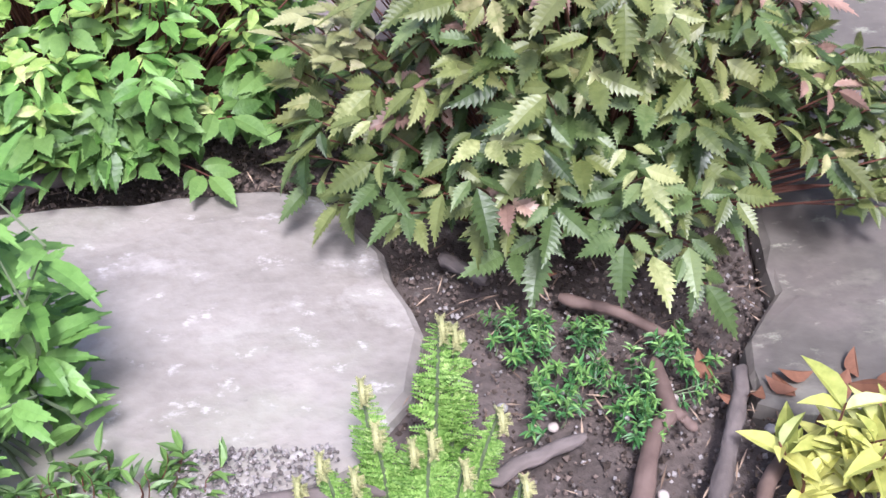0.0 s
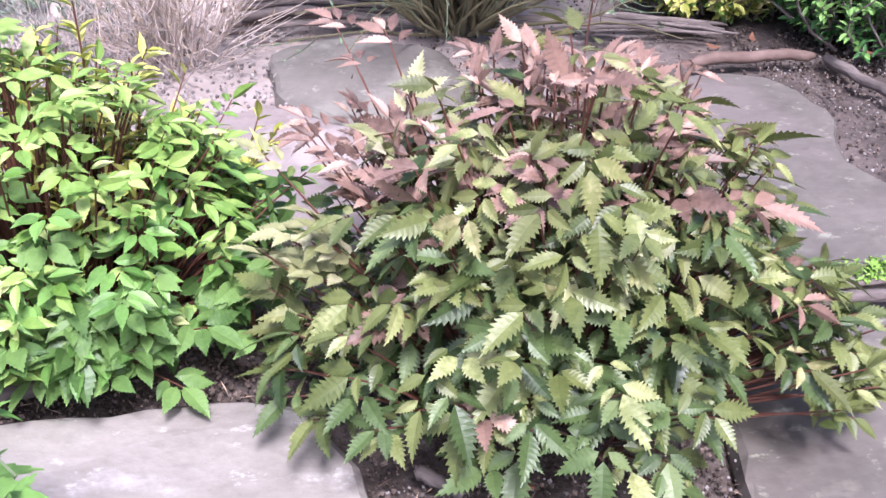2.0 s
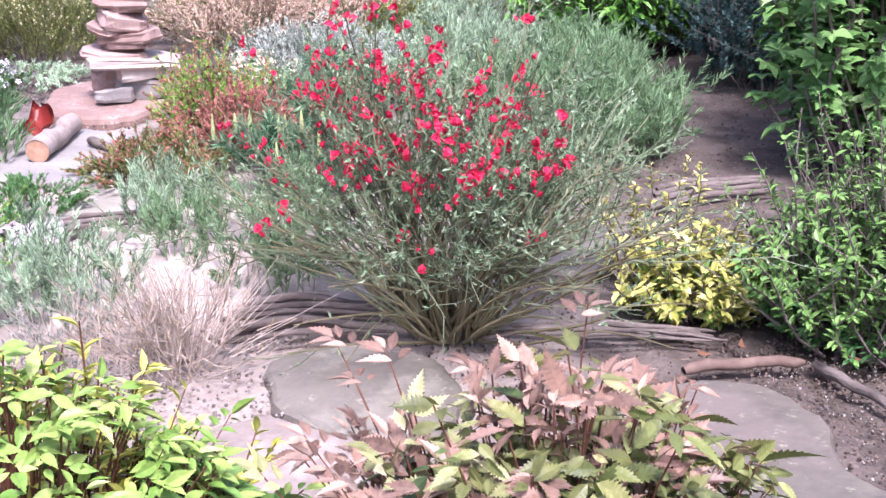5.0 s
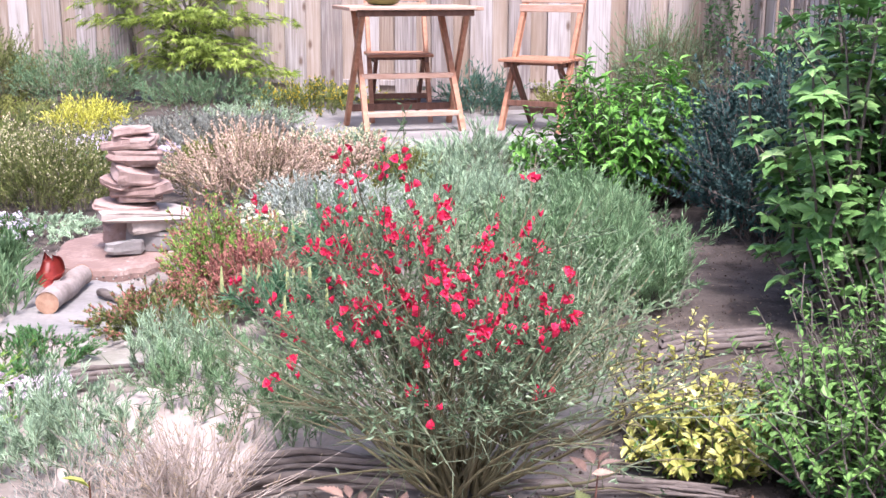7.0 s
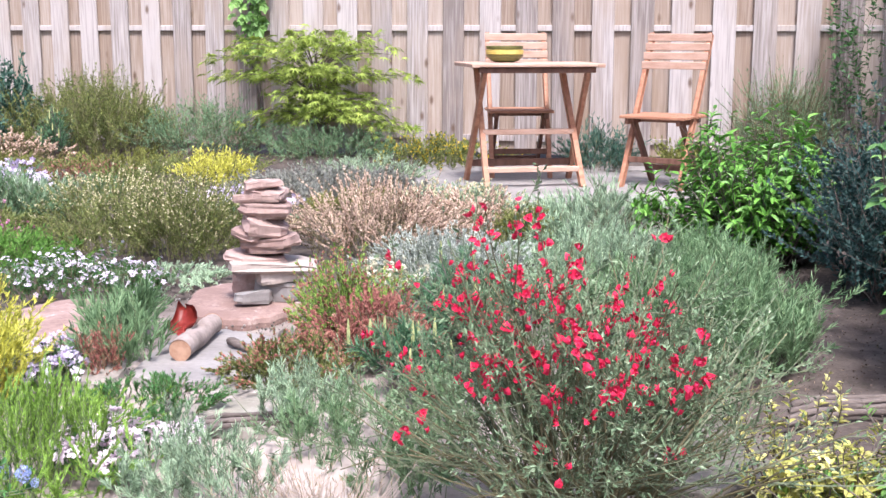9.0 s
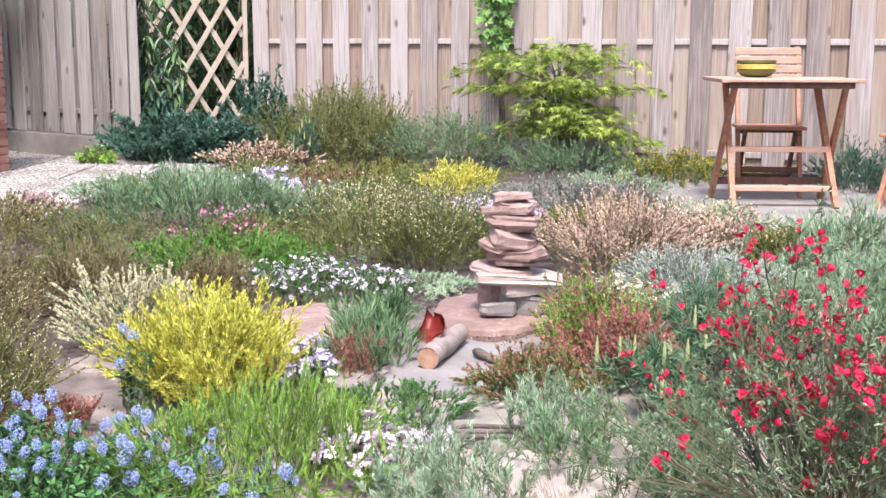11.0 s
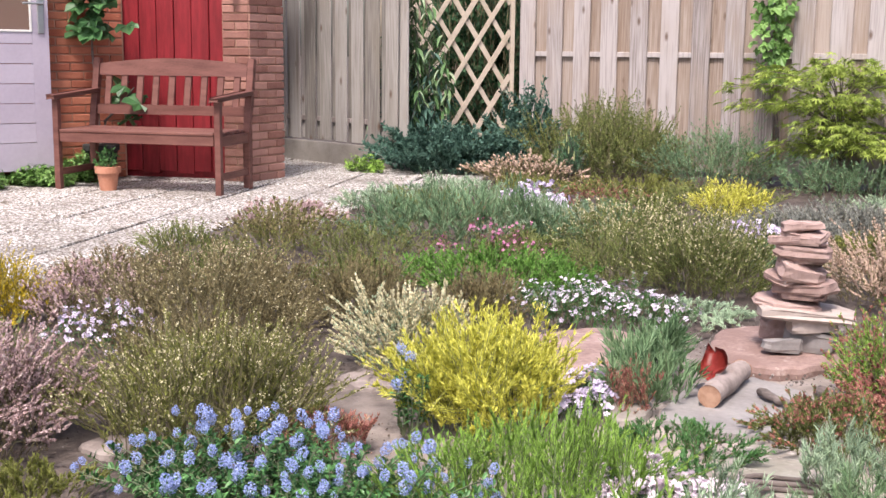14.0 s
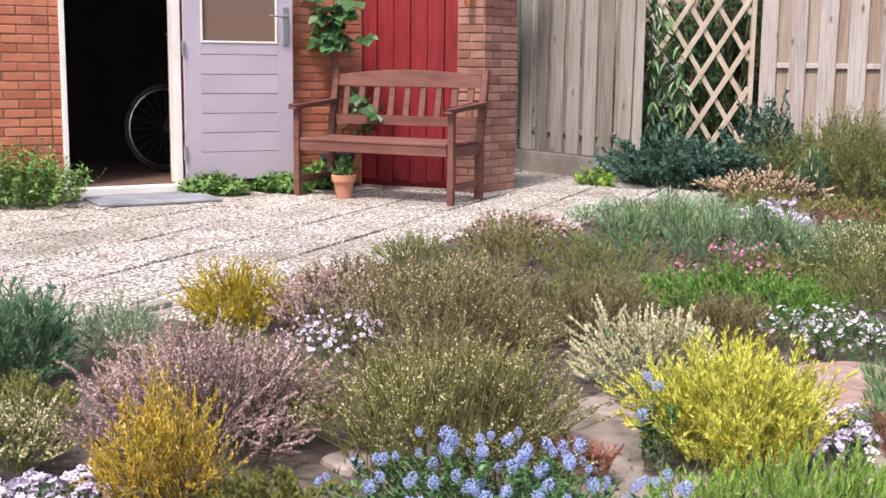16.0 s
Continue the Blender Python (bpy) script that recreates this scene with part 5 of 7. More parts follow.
heath("lavender", "dry brown leafless lavender with bare twigs", "lavender", -0.09, 1.72, 0.15, 0.23, L_DEAD, n=240, m=3, needle=0.018, wide=0.1, base=0.1, lean=0.3, stem=L_TWIG, thick=0.0012, wild=4.0)
heath("lavender", "half-dry mauve-grey lavender with fallen twigs", "lavender", -0.26, 1.72, 0.16, 0.13, L_MAUVE, n=160, m=6, needle=0.02, wide=0.1, base=0.5, stem=L_TWIG)
heath("broom", "olive bushy broom against the fence", "shrub", -2.72, 9.1, 0.55, 0.66, L_OLIVEG, n=620, m=90, needle=0.024, wide=0.2, splay=1.0, base=0.85, thick=0.0025, lean=0.15, wild=1.2)
heath("rosemary", "green fine-leaved bush at the fence", "shrub", -1.75, 8.8, 0.48, 0.5, L_TEAL, n=320, m=36, needle=0.032, wide=0.14, base=0.5)
heath("rosemary", "low teal bush under the maple", "shrub", -0.8, 8.6, 0.55, 0.28, L_TEAL, n=300, m=30, needle=0.032, wide=0.14, base=0.7)
heath("heather", "low green heather along the fence", "heather", 0.02, 8.2, 0.4, 0.22, L_OLIVEG, n=260, m=34, needle=0.026, base=0.7, tip=L_YELOLIVE, tips=3)
heath("broom", "tall wispy green broom in the fence corner", "shrub", 2.5, 8.0, 0.36, 0.78, L_TEAL, n=440, m=36, needle=0.032, wide=0.1, base=0.4, thick=0.003, lean=0.3)
heath("grass_tuft", "blue-green tuft behind the garden chair", "tuft", 1.15, 7.9, 0.22, 0.36, L_JUNIPER, n=140, m=24, needle=0.05, wide=0.1, base=0.5)
heath("heather", "dark olive heather under the garden chair", "heather", 1.75, 7.8, 0.25, 0.22, L_OLIVE, n=180, m=26, needle=0.03, base=0.6)
heath("heather", "small green and gold heather bush", "heather", 0.47, 4.8, 0.16, 0.21, L_OLIVE, n=220, m=36, base=0.5, tip=L_OLIVEG, tips=5, tip_size=0.004)
heath("santolina", "grey-green low bush before the table", "shrub", 0.18, 5.8, 0.3, 0.19, L_GREYG, n=260, m=30, needle=0.02, base=0.7, tip=L_CREAM, tips=5)
heath("heather", "brown-pink heather before the table", "heather", 0.2, 5.3, 0.28, 0.2, L_BROWN, n=240, m=26, base=0.6, tip=L_PINKPALE, tips=10)
heath("lavender", "grey-green upright lavender near the chair", "lavender", 0.85, 5.3, 0.28, 0.24, L_GREYG, n=260, m=26, needle=0.04, wide=0.1, splay=0.5, base=0.6, lean=0.3)
heath("lavender", "grey-teal lavender spreading behind the broom", "lavender", 0.78, 4.2, 0.24, 0.22, L_GREYG, n=200, m=36, needle=0.032, wide=0.085, splay=0.75, base=0.8, lean=0.3)
heath("cotton_lavender", "grey-green feathery shrub beside the red broom", "shrub", 0.96, 3.1, 0.22, 0.31, L_FEATHER, n=330, m=40, needle=0.032, wide=0.085, splay=0.75, base=0.75, lean=0.2, stem=L_GSTEM)
# beds by the patio
heath("rosemary", "tall green rosemary at the patio edge", "shrub", -3.2, 2.0, 0.21, 0.33, L_PINE, n=260, m=40, needle=0.026, wide=0.14, base=0.5, lean=0.3)
heath("heather", "pale grey-green heather at the patio edge", "heather", -3.14, 2.4, 0.14, 0.22, L_GREYG, n=150, m=30, base=0.5)
heath("heather", "golden yellow heather by the paving", "heather", -3.16, 2.98, 0.18, 0.26, L_YELOLIVE, n=280, m=40, base=0.5)
heath("heather", "pinkish heather with lilac blossom", "heather", -2.85, 3.15, 0.24, 0.2, L_BROWN, n=260, m=28, base=0.7, tip=L_PINK, tips=12, tip_from=0.5)
heath("phlox", "lilac-white phlox among the heathers", "phlox", -2.55, 2.85, 0.17, 0.17, L_SMALL, n=120, m=14, base=0.8, tip=F_LILAC, tips=3, tip_from=0.85, tip_shape=PHL, tip_size=0.0085)
heath("heather", "big dusky pink flowering heather", "heather", -2.26, 1.95, 0.32, 0.32, L_BROWN, n=480, m=20, needle=0.012, base=0.5, tip=L_PINK, tips=44, tip_from=0.35, tip_size=0.0036, wild=0.8)
heath("heather", "upright amber and orange heather", "heather", -2.02, 1.6, 0.12, 0.3, L_ORANGE, n=220, m=40, base=0.5, lean=0.3)
heath("heather", "pale heather with yellow shoot tips", "heather", -2.52, 1.58, 0.12, 0.17, L_OLIVEG, n=150, m=30, base=0.6, tip=L_CREAM, tips=14, tip_from=0.5, tip_size=0.0035)
heath("heather", "low olive heather beside the yellow one", "heather", -2.8, 1.78, 0.16, 0.13, L_OLIVE, n=150, m=30, base=0.7)
heath("phlox", "lilac phlox cushion near the camera edge of the bed", "phlox", -2.14, 1.42, 0.15, 0.1, L_SMALL, n=160, m=14, base=0.9, tip=F_LILAC, tips=3, tip_from=0.85, tip_shape=PHL, tip_size=0.01)
heath("heather", "dry olive low heather on bare soil", "heather", -1.82, 1.72, 0.14, 0.09, L_OLIVE, n=150, m=30, base=0.8)

for i, (gx, gy, gr, gh) in enumerate(((0.5, 3.75, 0.15, 0.2), (0.72, 3.4, 0.16, 0.24), (0.62, 4.5, 0.2, 0.2), (1.1, 4.2, 0.2, 0.24), (0.66, 2.75, 0.17, 0.22), (1.05, 3.6, 0.2, 0.26))):
    heath("lavender", "grey-green lavender filling the bed behind the broom", "lavender", gx, gy, gr, gh, L_FEATHER if i % 2 else L_GREYG, n=140, m=36, needle=0.03, wide=0.085, splay=0.75, base=0.85, lean=0.15, wild=0.8, stem=L_GSTEM, group="grey lavender clumps")
for i, (gx, gy, gr, gh) in enumerate(((-2.75, 3.85, 0.24, 0.2), (-2.45, 3.6, 0.2, 0.23), (-2.3, 4.05, 0.2, 0.17), (-3.15, 3.65, 0.22, 0.18), (-3.3, 4.3, 0.25, 0.2), (-2.05, 2.6, 0.2, 0.24), (-2.65, 2.35, 0.18, 0.2), (-1.6, 3.75, 0.2, 0.2))):
    heath("heather", "brownish green heather filling the bed", "heather", gx, gy, gr, gh, L_BROWN if i % 2 else L_OLIVEG, n=240, m=34, base=0.6, tip=L_PINKPALE if i % 3 == 0 else None, tips=4, tip_size=0.003)
for i, (gx, gy, gr) in enumerate(((-2.95, 6.3, 0.4), (-3.2, 7.1, 0.45), (-2.75, 7.5, 0.4), (-1.9, 6.3, 0.3), (-1.5, 7.6, 0.4), (-0.4, 7.4, 0.4), (-0.35, 5.8, 0.3), (-0.85, 5.3, 0.25), (-1.9, 5.0, 0.25), (-3.4, 6.4, 0.3))):
    heath("heather", "low green heather covering the far bed", "heather", gx, gy, gr * 0.85, 0.16, (L_OLIVEG, L_GREYG, L_OLIVE, L_TEAL)[i % 4], n=220, m=30, needle=0.02, base=0.8)

# ---- larger plants ----
def fill(t, name, data, material, label="", kind="stuff"):
    o = part(name, data, material, t, label)
    o["kind"] = kind
    return o


def sprays(rng, tips, ways, pairs, step, spread, droop):
    """Leaflets of compound leaves: one at each tip and pairs back along the stalk. Gives places, directions and upward sides."""
    n = len(tips)
    ways = unit(ways)
    side = unit(np.cross(ways, (0, 0, 1.0)) + 1e-6)
    up = np.cross(side, ways)
    pos, way, ups = [tips], [ways - droop * np.array((0, 0, 1.0))], [up]
    for k in range(pairs):
        for s in (-1, 1):
            back = tips - ways * step * (k + 0.35)
            pos.append(back + side * s * 0.004)
            way.append(ways * (0.75 - 0.1 * k) + s * side * (spread + 0.15 * k) - droop * np.array((0, 0, 1.0)) + rng.normal(scale=0.12, size=(n, 3)))
            ups.append(up + rng.normal(scale=0.25, size=(n, 3)))
    return np.concatenate(pos), np.concatenate(way), np.concatenate(ups)


def mound_tips(rng, n, rx, ry, h, drop=0.85, inner=0.0, zlow=0.04):
    a = rng.uniform(0, math.tau, n)
    r = np.sqrt(rng.uniform(inner ** 2, 1, n))
    z = h * (1 - drop * r ** 2.2) * rng.uniform(0.8, 1.08, n) + zlow
    tips = np.stack([rx * r * np.cos(a), ry * r * np.sin(a), z], 1)
    ways = np.stack([np.cos(a) * (0.4 + r), np.sin(a) * (0.4 + r), 0.35 - 0.6 * r], 1) + rng.normal(scale=0.3, size=(n, 3))
    return tips, ways, r


def stalks(rng, tips, ways, rx, ry, spread=0.5, bow=0.35, thick=0.002, steps=6):
    foot = tips * (spread, spread, 0)
    s = np.linspace(0, 1, steps)[None, :, None]
    c = foot * 0.4 + tips * 0.6 - unit(ways) * (1, 1, 0.3) * bow * np.linalg.norm(tips, axis=1, keepdims=True) * 0.3
    p = foot[:, None] * (1 - s) ** 2 + 2 * c[:, None] * s * (1 - s) + tips[:, None] * s ** 2
    return tubes(p, np.linspace(thick, thick * 0.5, steps)[None].repeat(len(tips), 0), 4)


def astilbe(x, y, rx, ry, h):
    rng = np.random.default_rng(21)
    t = thing("astilbe", "broad astilbe clump with toothed green and bronze leaves", "astilbe", pose(x, y, 0))
    leaf, young = serrate(0.42, 10, 0.32, 0.25, 0.16, 0.38), serrate(0.34, 8, 0.26, 0.5, 0.15, 0.36)
    n = 410
    tips, ways, r = mound_tips(rng, n, rx, ry, h * 0.96, 0.88)
    tips = tips * (1 + np.clip(rng.normal(scale=0.09, size=(n, 1)), -0.14, 0.12))
    ways = ways + rng.normal(scale=0.28, size=ways.shape)
    fill(t, "stalk", stalks(rng, tips, ways, rx, ry), L_RSTEM, "thin dark red stalks")
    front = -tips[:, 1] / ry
    # Bronze is the young leaves' own; the darker low and front greens paint shade.
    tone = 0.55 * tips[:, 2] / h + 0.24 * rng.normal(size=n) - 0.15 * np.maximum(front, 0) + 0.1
    for lo, hi, material, name in ((-9, 0.2, L_ASTDARK, "lower leaves with shade in their colour"), (0.2, 0.54, L_ASTG, "green leaves"), (0.54, 0.76, L_ASTY, "olive leaves"), (0.76, 9, L_ASTR, "bronze leaves")):
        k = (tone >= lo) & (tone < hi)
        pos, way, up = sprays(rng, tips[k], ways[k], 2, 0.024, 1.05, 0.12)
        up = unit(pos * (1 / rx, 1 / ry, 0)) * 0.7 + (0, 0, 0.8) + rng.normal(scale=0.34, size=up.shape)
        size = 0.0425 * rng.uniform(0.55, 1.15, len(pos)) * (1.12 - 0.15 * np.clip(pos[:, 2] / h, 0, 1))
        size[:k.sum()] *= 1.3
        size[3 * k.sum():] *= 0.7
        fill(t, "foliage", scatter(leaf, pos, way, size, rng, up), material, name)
    # young folded bronze sprays standing above the clump, and pale ones on one side
    for count, cx, cy, sx, sy, z0, z1, material, name in ((30, 0.0, 0.12, 0.17, 0.09, 0.86, 1.12, L_ASTR, "young bronze sprays"), (26, -0.19, 0.12, 0.07, 0.06, 0.6, 0.9, L_ASTR, "young bronze sprays"),
                                                            (18, -0.08, 0.05, 0.2, 0.1, 0.85, 1.02, L_ASTP, "pale cream-green leaves"), (8, -0.27, -0.02, 0.04, 0.04, 0.55, 0.7, L_ASTP, "pale cream-green leaves"),
                                                            (20, 0.03, -0.03, 0.14, 0.08, 0.82, 0.98, L_ASTR, "young bronze sprays"), (22, 0.25, -0.1, 0.06, 0.07, 0.22, 0.5, L_ASTG, "green leaves")):
        tips = np.stack([cx + rng.normal(scale=sx * 0.6, size=count), cy + rng.normal(scale=sy * 0.6, size=count), h * rng.uniform(z0, z1, count)], 1)
        ways = tips * (1.5, 1.5, 0) + (0, 0, 0.22) + rng.normal(scale=0.2, size=tips.shape)
        fill(t, "stalk", stalks(rng, tips, ways, rx, ry, 0.4, 0.2), L_RSTEM)
        pos, way, up = sprays(rng, tips, ways, 2, 0.018, 0.75, -0.05)
        fill(t, "foliage", scatter(young if material is L_ASTR else leaf, pos, way, 0.036 * rng.uniform(0.7, 1.2, len(pos)), rng, up + (0, -0.3, 0.5)), material, name)
    # Inner layer in the darkest green, painting the shaded gaps between leaves.
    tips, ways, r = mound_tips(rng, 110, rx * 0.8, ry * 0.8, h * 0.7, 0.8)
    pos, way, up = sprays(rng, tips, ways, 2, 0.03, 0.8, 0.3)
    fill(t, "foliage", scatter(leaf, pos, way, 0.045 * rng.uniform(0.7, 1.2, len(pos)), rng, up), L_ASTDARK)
    return t


L_ASTP = leafy("astilbe_pale", (0.17, 0.187, 0.07225), (0.357, 0.357, 0.17), (0.51, 0.476, 0.306), 0.4, spec=0.5)
astilbe(0.42, 0.835, 0.30, 0.25, 0.33)


def lime_clump(x, y, rx, ry, h):
    """Lime-green perennial: trios of sawn leaves, bright at the top; deeper green towards the ground paints the shade
    there.
    """
    rng = np.random.default_rng(22)
    t = thing("meadowsweet", "lime-green leafy perennial clump with yellow shoot tips", "perennial", pose(x, y, 0))
    leaf, broad = serrate(0.38, 9, 0.07, 0.35, 0.2, 0.42), serrate(0.48, 9, 0.07, 0.25, 0.22, 0.42)
    n = 640
    tips, ways, r = mound_tips(rng, n, rx, ry, h, 0.9)
    tips[360:, 2] *= rng.uniform(0.35, 0.9, 280)
    tips[360:, :2] *= (np.clip(rng.uniform(0.75, 1.05, 280) / np.maximum(r[360:], 0.3), 0, 1.7))[:, None]
    ways[360:] = tips[360:] * (1 / rx, 1 / ry, 0.6 / h) + rng.normal(scale=0.3, size=(280, 3))
    tips = tips * (1 + np.clip(rng.normal(scale=0.07, size=(n, 1)), -0.12, 0.1))
    fill(t, "stalk", stalks(rng, tips, ways, rx, ry), L_RSTEM, "thin reddish stalks")
    # Leaf colour by height: lime tops are real, the dark lower green includes shade.
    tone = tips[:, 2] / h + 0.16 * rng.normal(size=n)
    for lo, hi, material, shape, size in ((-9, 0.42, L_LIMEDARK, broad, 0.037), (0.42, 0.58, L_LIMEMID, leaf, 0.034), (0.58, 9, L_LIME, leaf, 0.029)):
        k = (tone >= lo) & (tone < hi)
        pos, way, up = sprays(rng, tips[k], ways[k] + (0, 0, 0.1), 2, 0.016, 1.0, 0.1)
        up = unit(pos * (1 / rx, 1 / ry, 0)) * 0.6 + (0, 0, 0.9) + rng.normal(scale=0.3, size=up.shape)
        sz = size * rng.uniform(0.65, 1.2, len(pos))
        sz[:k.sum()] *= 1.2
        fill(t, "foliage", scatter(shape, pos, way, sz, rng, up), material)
    return t


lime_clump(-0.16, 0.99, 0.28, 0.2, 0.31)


def leafy_shrub(name, label, category, x, y, rx, ry, h, n, m, size, material, shape, stem=L_GSTEM, base=0.3, lean=0.5, low=0.35, out=1.1, second=None, split=0.5, thick=0.003, seed=1, z=0.0,
                group="garden shrubs", up=True, wild=0.6, droop=0.0):
    """A shrub of leafy shoots. second: another leaf colour for the lower part of the shoots."""
    rng = np.random.default_rng(seed + 300)
    t = thing(name, label, category, pose(x, y, z), group)
    p = sprigs(rng, n, rx, ry, h, base, lean, wild)
    fill(t, "stem", tubes(p, np.linspace(thick, thick * 0.35, p.shape[1])[None].repeat(n, 0), 4), stem)
    pos, d, s = along(rng, p, m, low, 1.0)
    o = rng.normal(size=d.shape)
    o = unit(o - (o * d).sum(1, keepdims=True) * d)
    way = d * 0.55 + out * o - droop * np.array((0, 0, 1.0))
    ups = d + np.array((0, 0, 0.8)) if up else None
    sz = size * rng.uniform(0.6, 1.25, len(pos))
    if second:
        k = (s + 0.12 * rng.normal(size=len(s))) < split
        fill(t, "foliage", scatter(shape, pos[k], way[k], sz[k] * 1.1, rng, ups[k] if up else None), second)
        k = ~k
        fill(t, "foliage", scatter(shape, pos[k], way[k], sz[k], rng, ups[k] if up else None), material)
    else:
        fill(t, "foliage", scatter(shape, pos, way, sz, rng, ups), material)
    return t, p


OVAL = blade(0.45, 0.1, 0.12, 3, 0.5)
LANCE = blade(0.3, 0.12, 0.2, 3, 0.42)
LONG = blade(0.2, 0.1, 0.3, 4, 0.45)
leafy_shrub("meadowsweet", "yellow upright shoots above the lime clump", "perennial", -0.16, 1.06, 0.22, 0.13, 0.38, 64, 20, 0.03, L_LIMETIP, LANCE, L_RSTEM, base=0.9, lean=0.1, low=0.5, out=0.6, seed=3)
leafy_shrub("tall_phlox", "tall bright green stems with narrow pointed leaves", "perennial", -0.14, 0.46, 0.07, 0.1, 0.42, 18, 20, 0.052, L_LIMEMID, serrate(0.34, 6, 0.08, 0.3, 0.3, 0.4), L_GSTEM, base=0.7, lean=0.2, low=0.15, seed=4)
leafy_shrub("seedling", "small green weeds at the edge of the flagstone", "weeds", -0.04, 0.41, 0.09, 0.04, 0.07, 22, 8, 0.022, L_LIMEDARK, LANCE, L_RSTEM, base=0.9, lean=0.2, low=0.2, seed=5, thick=0.001)
leafy_shrub("lily", "yellow-green young shoots with broad pointed leaves", "perennial", 0.575, 0.385, 0.06, 0.05, 0.09, 14, 9, 0.046, L_LILY, blade(0.36, 0.15, 0.2, 4, 0.4), L_RSTEM, base=0.7, lean=0.3, low=0.3, seed=6)
for i, (gx, gy, gr) in enumerate(((0.325, 0.575, 0.04), (0.36, 0.545, 0.045), (0.43, 0.505, 0.045), (0.395, 0.57, 0.03), (0.475, 0.545, 0.03), (0.34, 0.48, 0.03), (0.42, 0.46, 0.02))):
    leafy_shrub("ground_cover", "loose tuft of small-leaved green ground cover", "ground cover", gx, gy, gr * 1.2, gr, 0.045, 17 if gr > 0.03 else 9, 20, 0.0095, L_IVY, LANCE, base=0.6, lean=0.3, low=0.25, seed=170 + i, thick=0.0009, second=L_SMALL, split=0.7, group="ground cover tufts")
leafy_shrub("ground_cover", "tiny green moss tuft beside a stick", "moss", 0.85, 1.0, 0.05, 0.02, 0.03, 50, 12, 0.009, L_BRIGHT, OVAL, base=0.9, low=0.1, seed=8, thick=0.0008)

# fern with unrolling fronds
def fern(x, y):
    rng = np.random.default_rng(31)
    t = thing("fern", "young fresh green fern with fronds still unrolling", "fern", pose(x, y, 0))
    pin = pinna()
    spec = ((-0.03, 0.0, 0.14, -0.15, 1.0), (0.02, 0.02, 0.185, 0.1, 1.25), (0.0, -0.03, 0.1, 0.0, 1.1), (-0.06, -0.03, 0.09, -0.4, 0.7), (0.035, 0.03, 0.165, 0.05, 1.2), (0.05, -0.01, 0.11, 0.5, 0.9),
            (-0.02, -0.02, 0.11, -0.2, 1.1), (0.01, -0.04, 0.12, 0.1, 1.2), (-0.09, -0.02, 0.05, -0.3, 0.3), (0.085, -0.03, 0.05, 0.3, 0.3), (-0.045, -0.035, 0.075, -0.1, 0.8), (0.03, -0.045, 0.09, 0.3, 1.1))
    for bx, by, h, ln, full in spec:
        h, full = h * 0.84, full * 0.85
        s = np.linspace(0, 1, 30)
        p = np.stack([bx + ln * h * 0.5 * s ** 1.5, by + 0.25 * h * s ** 1.6, h * s], 1)
        f = part("frond", tubes(p[None], np.linspace(0.0024, 0.0014, 30)[None], 4), L_GSTEM, t)
        # the coiled tip
        a = np.linspace(0, 9.5, 34)
        rad = 0.011 * (1 - 0.085 * a)
        c = p[-1] + (0, -0.011, 0)
        coil = np.stack([c[0] + 0.0005 * a, c[1] + rad * np.cos(a), c[2] + rad * np.sin(a)], 1)
        part("crosier", tubes(coil[None], np.linspace(0.0028, 0.0016, 34)[None], 5), L_CROSIER, f, "pale downy coiled tip")
        q = coil[::1]
        out = unit(q - c)
        fill(f, "pinna", scatter(pin, np.concatenate([q, q]), np.concatenate([out + (0.9, 0, 0), out - (0.9, 0, 0)]), 0.0065, rng), L_CROSIER)
        m = 30
        k = np.linspace(1, 28, m)
        i = k.astype(int)
        pos = p[i] + (p[np.minimum(i + 1, 29)] - p[i]) * (k - i)[:, None]
        d = unit(p[np.minimum(i + 1, 29)] - p[np.maximum(i - 1, 0)])
        size = (0.02 * np.sin(np.pi * (0.2 + 0.72 * k / 29)) + 0.004) * full
        sd = np.array((1.0, -0.25, 0))
        way = np.concatenate([sd + 0.22 * d, -sd + 0.22 * d]) + rng.normal(scale=0.26, size=(2 * m, 3))
        up = np.concatenate([-np.cross(d, sd), -np.cross(d, sd)]) + (0, -0.6, 0.6) + rng.normal(scale=0.35, size=(2 * m, 3))
        fill(f, "pinna", scatter(pin, np.concatenate([pos, pos]), way, np.concatenate([size, size]), rng, up), L_FERN)
    return t


L_CROSIER = leafy("crosier_down", (0.22, 0.24, 0.09), (0.5, 0.48, 0.24), None, 0.6)
fern(0.215, 0.41)

